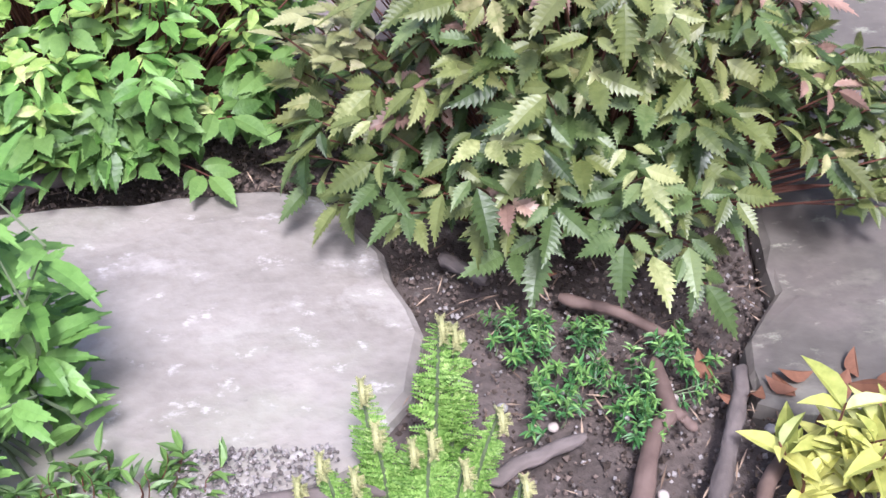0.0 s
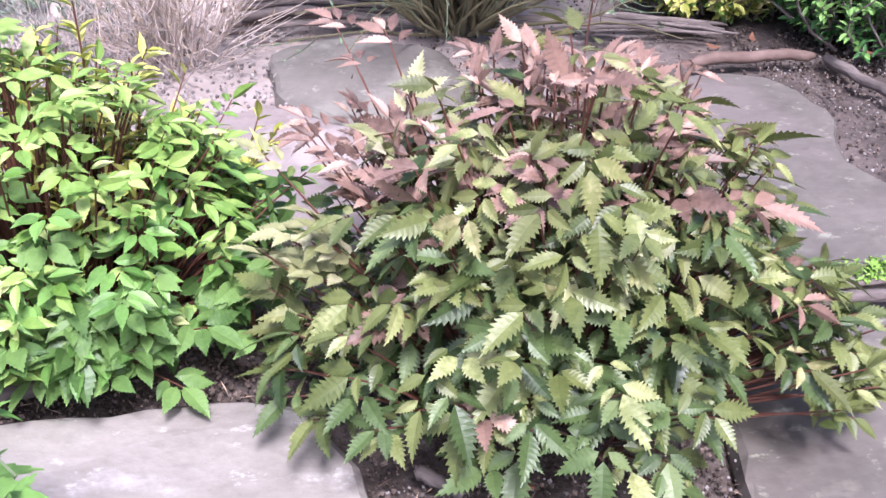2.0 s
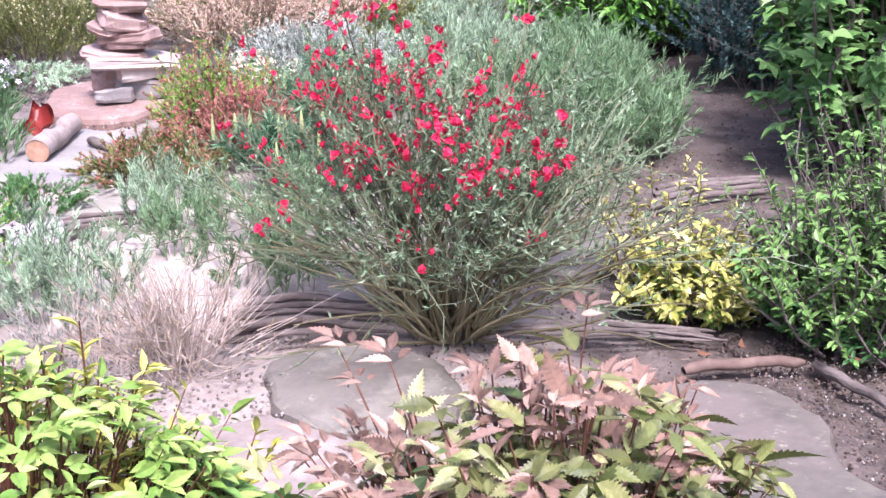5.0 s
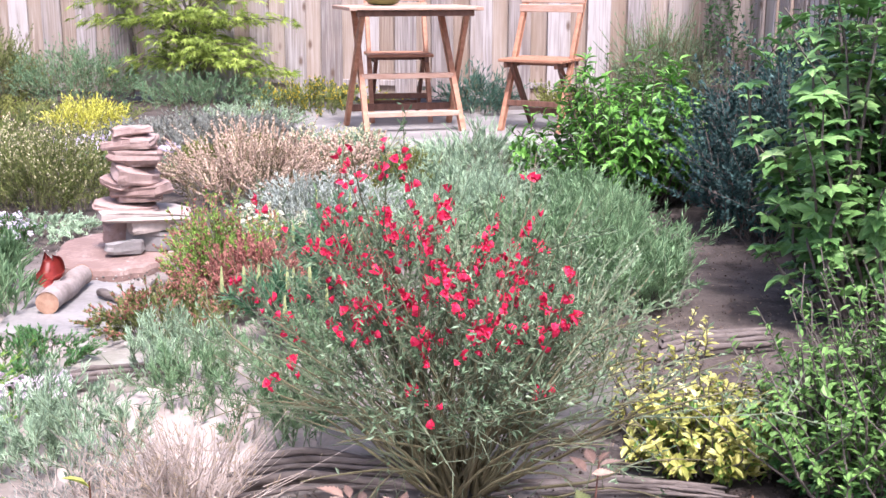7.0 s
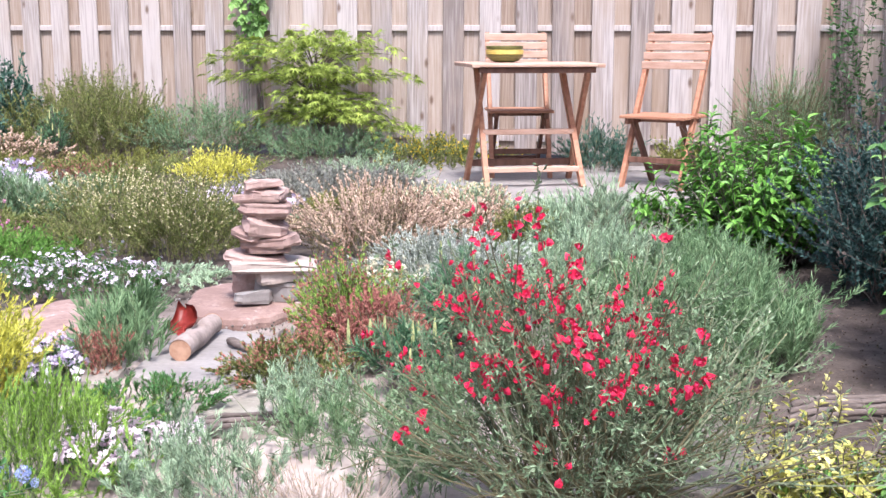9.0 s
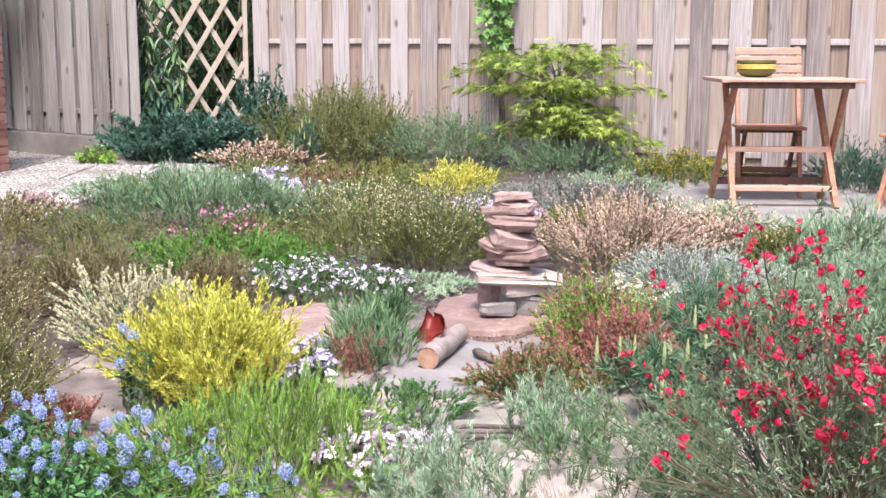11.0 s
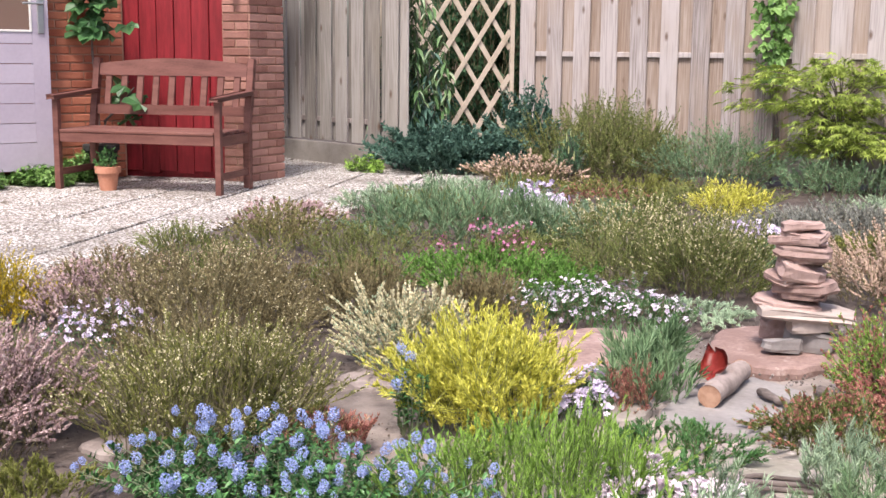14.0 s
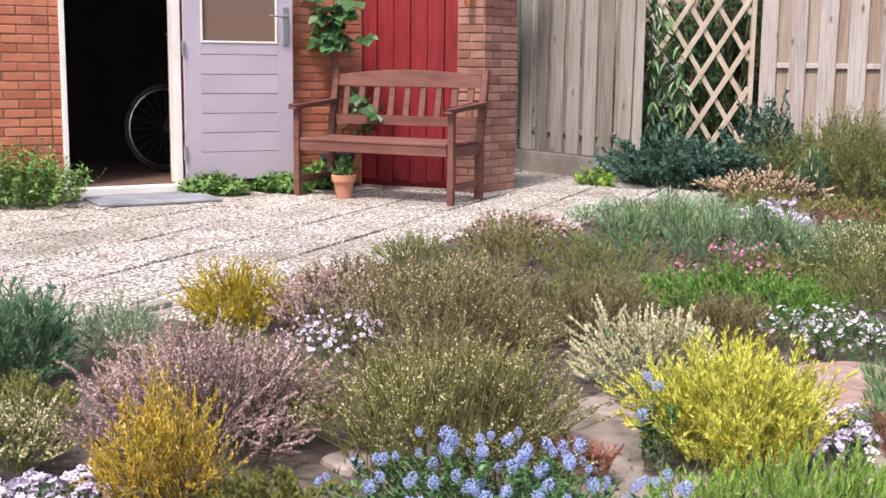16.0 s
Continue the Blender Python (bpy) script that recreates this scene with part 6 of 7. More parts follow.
# red broom
def broom(x, y):
    rng = np.random.default_rng(41)
    t = thing("red_broom", "broom bush with wiry green stems and crimson flowers", "broom", pose(x, y, 0))
    n = 540
    p = sprigs(rng, n, 0.45, 0.3, 0.62, 0.16, 0.35, 2.4, 8)
    p[..., 2] -= 0.1 * (np.linspace(0, 1, 8) ** 3)[None] * rng.uniform(0, 1, (n, 1))
    p = plumes(rng, p, 4, 0.085, 0.2, 0.75)
    lead = n // 4
    sprawl = np.where((p[lead:, -1, 0] > 0.2) & (p[lead:, -1, 2] < 0.34))[0] + lead
    p = np.delete(p, sprawl[::2], 0)
    flat = np.where(p[:, -1, 2] < 0.2)[0]
    p = np.delete(p, flat[flat >= lead], 0)
    n = len(p)
    fill(t, "stem", tubes(p[:lead], np.linspace(0.0036, 0.0009, 8)[None].repeat(lead, 0), 5), SHOOT, "woody lower stems")
    fill(t, "stem", tubes(p[lead:], np.linspace(0.0017, 0.0007, 8)[None].repeat(n - lead, 0), 3), L_BSTEM)
    q, d, s = along(rng, p, 6, 0.2, 0.95)
    side = unit(d + 0.8 * unit(rng.normal(size=d.shape)))
    ln = rng.uniform(0.03, 0.11, len(q))[:, None]
    twig = np.stack([q, q + side * ln * 0.5, q + side * ln + (0, 0, 0.008)], 1)
    fill(t, "twig", tubes(twig, np.array([[0.001, 0.0008, 0.0004]]).repeat(len(q), 0), 3), L_BSTEM)
    pos, d, s = along(rng, p, 9, 0.45, 1.0)
    pos2, d2, s2 = along(rng, twig, 8, 0.15, 1.0)
    pos, d = np.concatenate([pos, pos2]), np.concatenate([d, d2])
    keep = pos[:, 2] > 0.24 + 0.08 * rng.normal(size=len(pos))
    pos, d = pos[keep], d[keep]
    fill(t, "foliage", scatter(blade(0.36, 0.1, 0.05, 2), pos, d + 1.0 * unit(rng.normal(size=d.shape)), 0.012 * rng.uniform(0.6, 1.4, len(pos)), rng), L_BROOM)
    # pea flowers: a raised standard, two wings and a keel
    v, f = rosette(3, 0.75, 0.45)
    b, bf = bead()
    v = np.concatenate([v, b * (0.3, 0.3, 0.5) + (0, 0, 0.35)])
    f = np.concatenate([f, bf + 10])
    me = fastmesh("flower", v, f)
    me.materials.append(F_RED)
    keep = np.where((p[:, -1, 2] > 0.36) & (p[:, -1, 0] < 0.17) & (p[:, -1, 0] > -0.42))[0]
    spots = []
    for i in rng.choice(keep, min(len(keep), 105), replace=False):
        for k in range(rng.integers(4, 13)):
            s = rng.uniform(0.7, 1.0) * 7
            j = min(int(s), 6)
            spots.append(p[i, j] + (p[i, j + 1] - p[i, j]) * (s - j) + rng.normal(scale=0.006, size=3))
    low = np.where((p[:, -1, 2] < 0.36) & (p[:, -1, 2] > 0.16) & (np.abs(p[:, -1, 1]) < 0.2) & (p[:, -1, 0] < 0.16) & (p[:, -1, 0] > -0.36))[0]
    for i in rng.choice(low, min(len(low), 9), replace=False):
        for k in range(5):
            spots.append(p[i, 7] + rng.normal(scale=0.012, size=3))
    for c in spots:
        o = new("flower", me)
        o.parent = t
        o.matrix_basis = pose(*c, rng.uniform(30, 150), rng.uniform(-60, 60), rng.uniform(0, 360)) @ Matrix.Scale(rng.uniform(0.007, 0.0112), 4)
    return t


broom(0.4, 1.83)

# blue ceanothus
def ceanothus(x, y):
    rng = np.random.default_rng(51)
    t, p = leafy_shrub("ceanothus", "low ceanothus with powder-blue flower heads", "ceanothus", x, y, 0.46, 0.24, 0.17, 300, 30, 0.019, L_SMALL, OVAL, base=0.75, lean=0.4, low=0.1, seed=9)
    a = unit(rng.normal(size=(190, 3)))
    lump = 1 + 0.16 * np.sin(a[:, 0:1] * 5 + 1) * np.cos(a[:, 2:3] * 6)
    v, f = scatter(rosette(4, 0.6, 0.35), a * rng.uniform(0.72, 1, (190, 1)) * lump * (1, 1, 1.3), a + 0.5 * rng.normal(size=a.shape), 0.15, rng)
    me = fastmesh("flower_head", v, f)
    me.materials.append(F_BLUE)
    for i in rng.choice(len(p), 120, replace=False):
        o = new("flower_head", me)
        o.parent = t
        c = p[i, -1] + (0, 0, rng.uniform(0.005, 0.045))
        o.matrix_basis = pose(*c, rng.uniform(-30, 30), rng.uniform(-30, 30), rng.uniform(0, 360)) @ Matrix.Scale(rng.uniform(0.0075, 0.0145), 4)
    return me


heads = ceanothus(-1.24, 1.9)
t, p = leafy_shrub("ceanothus", "single tall ceanothus shoot with blue heads beside the yellow heather", "ceanothus", -1.28, 2.5, 0.05, 0.05, 0.24, 12, 22, 0.02, L_SMALL, OVAL, base=0.5, low=0.15, seed=10)
for i in (0, 3, 5, 8, 10):
    o = new("flower_head", heads)
    o.parent = t
    o.matrix_basis = pose(*(p[i, -1] + (0, 0, 0.01)), 10, 20 * i, 50 * i) @ Matrix.Scale(0.013, 4)

# variegated euonymus: yellow leaves with green hearts
t, p = leafy_shrub("euonymus", "yellow variegated euonymus spreading over the soil", "euonymus", 0.93, 1.92, 0.22, 0.14, 0.17, 140, 24, 0.024, L_EUON, OVAL, BARK, base=0.75, lean=0.3, low=0.15, seed=11, wild=2.0)
rngE = np.random.default_rng(311)
pos, d, s = along(rngE, p, 13, 0.05, 0.75)
o = unit(rngE.normal(size=d.shape))
fill(t, "foliage", scatter(OVAL, pos, d * 0.5 + o, 0.022 * rngE.uniform(0.6, 1.2, len(pos)), rngE, d + np.array((0, 0, 0.8))), L_VARG, "green inner leaves")
t, p = leafy_shrub("euonymus", "yellow euonymus runners climbing off the main bush", "euonymus", 0.83, 2.06, 0.13, 0.06, 0.3, 15, 30, 0.021, L_EUON, OVAL, BARK, base=0.7, lean=0.3, low=0.15, seed=12, wild=2.5)
leafy_shrub("cotoneaster", "dense small-leaved dark green shrub", "shrub", 1.2, 1.76, 0.22, 0.2, 0.4, 420, 36, 0.02, L_IVY, OVAL, BARK, base=0.8, lean=0.4, low=0.1, seed=13, wild=3.0, second=L_SMALL, split=0.3)
leafy_shrub("currant", "tall currant shrub with lobed fresh green leaves", "shrub", 1.74, 2.9, 0.42, 0.42, 1.2, 130, 18, 0.064, L_CURRANT, lobed(5, 0.3), BARK, base=0.45, lean=0.3, low=0.2, seed=14, thick=0.006, droop=0.5)
leafy_shrub("currant", "leafy shrub deeper in the shade", "shrub", 2.5, 4.2, 0.5, 0.6, 1.25, 150, 16, 0.075, L_CURRANT, lobed(5, 0.2), BARK, base=0.45, lean=0.3, low=0.2, seed=15, thick=0.006, droop=0.5)
heath("yew", "dark blue-green conifer in the shade", "conifer", 1.95, 4.0, 0.44, 0.74, L_BLUEDARK, stem=BARK, n=800, m=70, needle=0.022, wide=0.36, splay=1.0, base=0.6, thick=0.002, low=0.05)
leafy_shrub("honeysuckle", "bright green broad-leaved shrub", "shrub", 1.44, 4.7, 0.5, 0.36, 0.6, 280, 24, 0.05, L_SHRUB, blade(0.4, 0.12, 0.15, 3, 0.42), BARK, base=0.5, lean=0.3, low=0.2, seed=16, thick=0.004)
leafy_shrub("privet", "tall dark leafy shrub in front of the side fence", "shrub", 2.85, 6.4, 0.32, 0.4, 0.75, 150, 30, 0.05, L_SMALL, OVAL, BARK, base=0.5, lean=0.3, low=0.1, seed=17, thick=0.006)
leafy_shrub("clematis", "thin climber with small leaves on the fence corner", "climber", 2.9, 7.9, 0.2, 0.1, 1.75, 22, 34, 0.05, L_SMALL, OVAL, BARK, base=0.8, lean=0.2, low=0.3, seed=18)
heath("juniper", "blue-green juniper spreading below the trellis", "juniper", -4.0, 8.75, 0.6, 0.42, L_JUNIPER, stem=L_JUNIPER, n=260, m=120, needle=0.04, wide=0.3, ry=0.4, splay=1.0, base=0.3, thick=0.003, wild=3.5)
heath("juniper", "tall blue-green juniper branches on the trellis", "juniper", -3.5, 9.3, 0.24, 0.75, L_JUNIPER, stem=L_JUNIPER, n=80, m=120, needle=0.04, wide=0.3, splay=1.0, base=0.5, thick=0.003, wild=1.0, ry=0.2)
heath("hedge", "deep green hedge behind the trellis", "hedge", -4.5, 10.72, 0.9, 2.2, L_DARK, n=500, m=40, fan=0.03, needle=0.07, wide=0.4, ry=0.35, base=0.9, lean=0.1, thick=0.006, low=0.02)
leafy_shrub("climber", "evergreen climber with long drooping leaves on the trellis", "climber", -4.42, 9.0, 0.25, 0.1, 1.8, 46, 24, 0.13, L_SHRUBD, LONG, BARK, base=0.6, lean=0.2, low=0.25, seed=19, droop=1.2, second=L_JUNIPER, split=0.5)
leafy_shrub("weed", "yellow-green tuft at the foot of the fence", "weeds", -4.55, 8.4, 0.2, 0.12, 0.15, 50, 14, 0.04, L_BRIGHT, LANCE, base=0.7, low=0.1, seed=20)
for i, (wx, wy, wr, wh) in enumerate(((-6.85, 4.68, 0.46, 0.42), (-6.4, 5.95, 0.28, 0.15), (-6.15, 6.4, 0.26, 0.14), (-6.05, 6.75, 0.2, 0.22))):
    leafy_shrub("ivy", "low green ivy growing along the shed wall", "ivy", wx, wy, wr, wr * 0.8, wh, 300, 14, 0.036, L_IVY, blade(0.55, 0.1, 0.12, 2, 0.5), base=0.8, lean=0.2, low=0.1, seed=21 + i, thick=0.001, group="ivy along the wall")


def maple(x, y):
    rng = np.random.default_rng(61)
    t = thing("maple", "small Japanese maple with layered lime-green leaves", "maple tree", pose(x, y, 0))
    part("trunk", tubes(np.array([[(0, 0, 0), (0.02, 0, 0.2), (-0.01, 0.01, 0.4), (0.03, 0, 0.6)]]), np.array([[0.022, 0.018, 0.014, 0.01]]), 7), BARK, t)
    ends, paths = [], []
    for z0, z1, lo, hi, k in ((0.55, 0.95, -0.95, 0.7, 24), (0.4, 0.72, -0.9, 0.8, 20), (0.2, 0.36, -0.65, 0.85, 24), (0.3, 0.5, -0.4, 0.7, 14)):
        for i in range(k):
            ex = lo + (hi - lo) * (i + rng.uniform(0, 1)) / k
            e = np.array((ex, rng.uniform(-0.4, 0.25), z1 - 0.2 * abs(ex) + rng.normal() * 0.04))
            s = np.linspace(0, 1, 6)[:, None]
            a = np.array((0.01, 0, z0))
            path = a + (e - a) * s + np.array((0, 0, 0.12)) * np.sin(np.pi * s ** 0.8)
            paths.append(path)
    paths = np.array(paths)
    fill(t, "branch", tubes(paths, np.linspace(0.005, 0.0012, 6)[None].repeat(len(paths), 0), 4), BARK)
    pos, d, s = along(rng, paths, 20, 0.3, 1.0)
    pos = pos + rng.normal(scale=0.05, size=pos.shape) * (1, 1, 0.5)
    way = d * (1, 1, 0) + rng.normal(scale=0.6, size=d.shape) * (1, 1, 0.2) - np.array((0, 0, 0.55))
    up = np.array((0, 0, 1.0)) + rng.normal(scale=0.3, size=pos.shape)
    fill(t, "crown", scatter(lobed(7, 0.72), pos, way, 0.075 * rng.uniform(0.7, 1.3, len(pos)), rng, up), L_MAPLE)
    return t


maple(-0.93, 9.0)


def vine(x, y):
    rng = np.random.default_rng(71)
    t = thing("vine", "climbing vine with broad green leaves on the fence", "vine", pose(x, y, 0))
    z = np.linspace(0, 1.8, 14)
    p = np.stack([0.05 * np.sin(z * 5), 0 * z - 0.03, z], 1)
    part("trunk", tubes(p[None], np.linspace(0.02, 0.006, 14)[None], 6), BARK, t)
    n = 120
    pos = np.stack([rng.normal(scale=0.09, size=n), -0.06 - rng.uniform(0, 0.08, n), rng.uniform(0.78, 1.75, n)], 1)
    way = rng.normal(scale=0.5, size=(n, 3)) - np.array((0, 0.3, 0.8))
    fill(t, "foliage", scatter(lobed(5, 0.25), pos, way, 0.075 * rng.uniform(0.6, 1.2, n), rng, np.array((0, -1.0, 0.4)) + rng.normal(scale=0.3, size=(n, 3))), L_IVY)
    return t


vine(-1.45, 9.33)


def dwarf_pine(x, y, r, h, seed):
    rng = np.random.default_rng(seed)
    t = thing("dwarf_pine", "dwarf pine with long needles and pale candles", "pine", pose(x, y, 0), "dwarf pines")
    p = sprigs(rng, 46, r, r, h, 0.25, 0.6, 0.5)
    fill(t, "branch", tubes(p, np.linspace(0.004, 0.0025, 6)[None].repeat(46, 0), 5), BARK)
    pos, d, s = along(rng, p, 70, 0.45, 1.0)
    fill(t, "needle", scatter(sliver(0.055), pos, d * 0.75 + 0.75 * unit(rng.normal(size=d.shape)), 0.042 * rng.uniform(0.7, 1.2, len(pos)), rng), L_PINE)
    for i in range(0, 46, 4):
        e = p[i, -1]
        part("candle", tubes(np.array([[e, e + (0, 0, 0.03), e + (0, 0, rng.uniform(0.05, 0.075))]]), np.array([[0.005, 0.0055, 0.002]]), 6), L_CANDLE, t)
    return t


dwarf_pine(0.03, 2.78, 0.17, 0.2, 81)
dwarf_pine(0.16, 3.25, 0.17, 0.28, 82)
dwarf_pine(-2.85, 8.6, 0.15, 0.4, 83)

# ---- stones, log and small things ----
def block(name, parent, x, y, z, w, d, h, turn, tilt, material, seed):
    """One rough split stone of the stack."""
    rng = np.random.default_rng(seed)
    k = 11
    a = np.arange(k) * math.tau / k + rng.normal(scale=0.12, size=k)
    rr = rng.uniform(0.82, 1.05, k)
    sx = np.sign(np.cos(a)) * np.abs(np.cos(a)) ** 0.6
    sy = np.sign(np.sin(a)) * np.abs(np.sin(a)) ** 0.6
    bm = bmesh.new()
    rows = []
    for zz, sc in ((0, 0.93), (0.25, 1.0), (0.6, 0.96), (0.88, 0.98), (1.0, 0.93), (1.02, 0.5)):
        rows.append([bm.verts.new((sx[i] * rr[i] * w / 2 * sc * (1 + rng.normal() * 0.025), sy[i] * rr[i] * d / 2 * sc * (1 + rng.normal() * 0.025), zz * h * (1 + 0.22 * math.cos(a[i] + seed)) + rng.normal() * h * 0.07)) for i in range(k)])
    for p, q in zip(rows, rows[1:]):
        for i in range(k):
            bm.faces.new((p[i], p[(i + 1) % k], q[(i + 1) % k], q[i]))
    bm.faces.new(rows[0][::-1]), bm.faces.new(rows[-1])
    o = part(name, bm, material, parent)
    o.matrix_basis = pose(x, y, z, tilt, tilt * 0.7, turn)
    return o


stack = thing("stone_stack", "balanced stack of flat reddish sandstones on a pale slab", "stone stack", pose(-0.5, 3.78, 0.035))
block("stone", stack, -0.03, -0.09, 0.0, 0.15, 0.08, 0.035, 30, 4, GREYSTONE, 1)
block("stone", stack, 0.05, 0.0, 0.0, 0.18, 0.12, 0.055, -10, 3, GREYSTONE, 2)
block("stone", stack, -0.07, 0.06, 0.0, 0.12, 0.1, 0.1, 20, 0, REDSTONE, 12)
block("stone", stack, 0.05, -0.02, 0.055, 0.17, 0.13, 0.045, 14, -4, PALESTONE, 13)
block("stone", stack, 0.03, -0.01, 0.1, 0.33, 0.22, 0.03, 4, 1, PALESTONE, 3)
block("stone", stack, -0.03, 0.0, 0.13, 0.21, 0.16, 0.022, 14, 3, REDSTONE, 4)
block("stone", stack, 0.015, 0.01, 0.152, 0.17, 0.15, 0.026, -20, -5, REDSTONE, 15)
block("stone", stack, 0.02, 0.0, 0.175, 0.22, 0.16, 0.036, -12, -5, REDSTONE, 5)
block("stone", stack, -0.035, 0.0, 0.205, 0.16, 0.15, 0.03, 40, 9, REDSTONE, 6)
block("stone", stack, 0.0, -0.01, 0.228, 0.17, 0.14, 0.05, 24, 13, REDSTONE, 16)
block("stone", stack, 0.005, 0.0, 0.27, 0.15, 0.14, 0.03, -30, -9, REDSTONE, 7)
block("stone", stack, 0.01, 0.0, 0.297, 0.2, 0.15, 0.034, 8, 5, REDSTONE, 8)
block("stone", stack, -0.01, 0.0, 0.33, 0.19, 0.14, 0.024, -22, -6, REDSTONE, 14)
block("stone", stack, 0.015, 0.0, 0.352, 0.16, 0.13, 0.026, -12, 5, REDSTONE, 9)
block("stone", stack, 0.0, 0.0, 0.376, 0.14, 0.11, 0.03, 24, -8, REDSTONE, 10)

def log():
    t = thing("birch_log", "short pale birch log lying on the slate", "log", pose(-0.625, 3.03, 0.045))
    s = np.linspace(0, 1, 12)
    p = np.stack([0.03 * s, 0.31 * s, 0.004 * np.sin(s * 9)], 1)
    part("bark", tubes(p[None], (0.033 - 0.003 * s + 0.001 * np.sin(s * 40))[None], 16), BIRCH, t, smooth=True)
    for i, e in ((0, -1), (11, 1)):
        bm = bmesh.new()
        bmesh.ops.create_circle(bm, cap_ends=True, segments=16, radius=0.0325)
        o = part("cut_end", bm, CUT, t, "reddish sawn end")
        o.matrix_basis = Matrix.Translation(p[i] + (0, 0.001 * e, 0)) @ pose(0, 0, 0, 90, 0, -5)
    return t


log()
bm = bmesh.new()
g = []
for i in range(9):
    u = i / 8
    row = []
    for j in range(7):
        v = j / 6 * 2 - 1
        wd = 0.05 * math.sin(math.pi * min(1, 0.08 + u * 0.9)) + 0.004
        row.append(bm.verts.new((v * wd, u * 0.17 - 0.085, 0.03 * v * v + 0.07 * max(0, u - 0.6) ** 1.2 + 0.012 * math.sin(u * 9 + v * 2))))
    g.append(row)
for a, b in zip(g, g[1:]):
    for j in range(6):
        bm.faces.new((a[j], a[j + 1], b[j + 1], b[j]))
bmesh.ops.solidify(bm, geom=bm.faces[:], thickness=0.005)
dish = part("leaf_dish", bm, GLAZERED, smooth=True)
dish.matrix_basis = pose(-0.645, 3.2, 0.075, 14, -22, 2) @ Matrix.Scale(0.9, 4)
tagged(dish, "curved red leaf-shaped dish leaning on the birch log", "dish")


def stick(pts, r, material=BARK, label="weathered grey-brown stick on the soil", seed=0):
    rng = np.random.default_rng(seed)
    pts = np.array(pts, float)
    s = np.linspace(0, len(pts) - 1, 4 * len(pts) + 4)
    i = np.minimum(s.astype(int), len(pts) - 2)
    p = pts[i] + (pts[i + 1] - pts[i]) * (s - i)[:, None] + rng.normal(scale=r * 0.25, size=(len(s), 3))
    p = (p + np.roll(p, 1, 0) * 0.5 + np.roll(p, -1, 0) * 0.5) / 2
    p[0], p[-1] = pts[0], pts[-1]
    rad = r * np.linspace(1, 0.75, len(s)) * rng.uniform(0.88, 1.1, len(s))
    rad[0], rad[-1] = r * 0.6, r * 0.45
    o = part("stick", tubes(p[None], rad[None], 9), material, smooth=True)
    return tagged(o, label, "stick", "garden sticks")


for i in range(9):
    y0 = 1.8 + 0.035 * (i % 5) + 0.02 * (i // 5)
    stick([(-0.03 + 0.02 * (i % 3), y0, 0.012 + 0.02 * (i // 5)), (0.12, y0 + 0.02, 0.02 + 0.02 * (i // 5)), (0.3 + 0.03 * (i % 4), y0 + 0.02 - 0.012 * (i % 3), 0.012)], 0.006 + 0.0018 * (i % 3), label="grey weathered stick in a pile", seed=i)
for i in range(7):
    stick([(0.45 + 0.03 * i, 1.78 + 0.03 * (i % 3), 0.01), (0.62 + 0.02 * i, 1.82 - 0.02 * (i % 4), 0.02), (0.84 + 0.01 * i, 1.74 + 0.02 * (i % 3), 0.008)], 0.004 + 0.001 * (i % 3), label="thin grey twig below the broom", seed=20 + i)
stick([(0.78, 1.615, 0.012), (0.9, 1.64, 0.014), (1.0, 1.63, 0.013)], 0.012, REDBARK, "smooth reddish-brown stick on the soil", 31)
stick([(1.02, 1.63, 0.01), (1.05, 1.54, 0.01), (1.1, 1.42, 0.01)], 0.011, BARK, "rough grey stick beside the flagstone", 32)
stick([(0.66, 0.935, 0.012), (0.76, 0.945, 0.014), (0.92, 0.95, 0.012)], 0.01, BARK, "dark stick between two flagstones", 33)
stick([(0.64, 0.985, 0.01), (0.76, 0.975, 0.008), (0.9, 0.985, 0.01)], 0.006, BARK, "thin dark twig between two flagstones", 34)
stick([(-0.28, 0.825, 0.012), (-0.2, 0.845, 0.012), (-0.11, 0.862, 0.01)], 0.012, BARK, "grey stick along the flagstone", 35)
stick([(0.4, 0.36, 0.01), (0.43, 0.45, 0.012), (0.452, 0.475, 0.02), (0.448, 0.54, 0.012)], 0.01, REDBARK, "crooked brown branch lying on the soil", 36)
stick([(0.452, 0.475, 0.02), (0.47, 0.455, 0.012)], 0.006, REDBARK, "short side branch on the soil", 37)
stick([(0.465, 0.36, 0.01), (0.5, 0.45, 0.014), (0.53, 0.525, 0.012)], 0.01, BARK, "straight brown stick on the soil", 38)
stick([(0.49, 0.34, 0.01), (0.53, 0.41, 0.012), (0.56, 0.44, 0.01)], 0.008, REDBARK, "thin brown branch by the yellow shoots", 39)
stick([(0.255, 0.7, 0.01), (0.3, 0.655, 0.012)], 0.009, BARK, "brown stick under the astilbe", 40)
stick([(0.37, 0.63, 0.012), (0.42, 0.605, 0.014), (0.48, 0.565, 0.008)], 0.007, REDBARK, "brown stick at the astilbe foot", 41)
stick([(0.28, 0.415, 0.01), (0.37, 0.455, 0.012)], 0.008, BARK, "grey stick beside the fern", 42)
stick([(0.08, 0.39, 0.03), (0.2, 0.4, 0.03)], 0.009, BARK, "dark stick at the fern foot", 43)
for i in range(4):
    stick([(0.95 + 0.02 * i, 2.5 + 0.05 * i, 0.012), (1.1, 2.58 + 0.04 * i, 0.016), (1.32, 2.62 + 0.04 * i, 0.012)], 0.01, BARK, "dark stick laid along the shady bed", 50 + i)
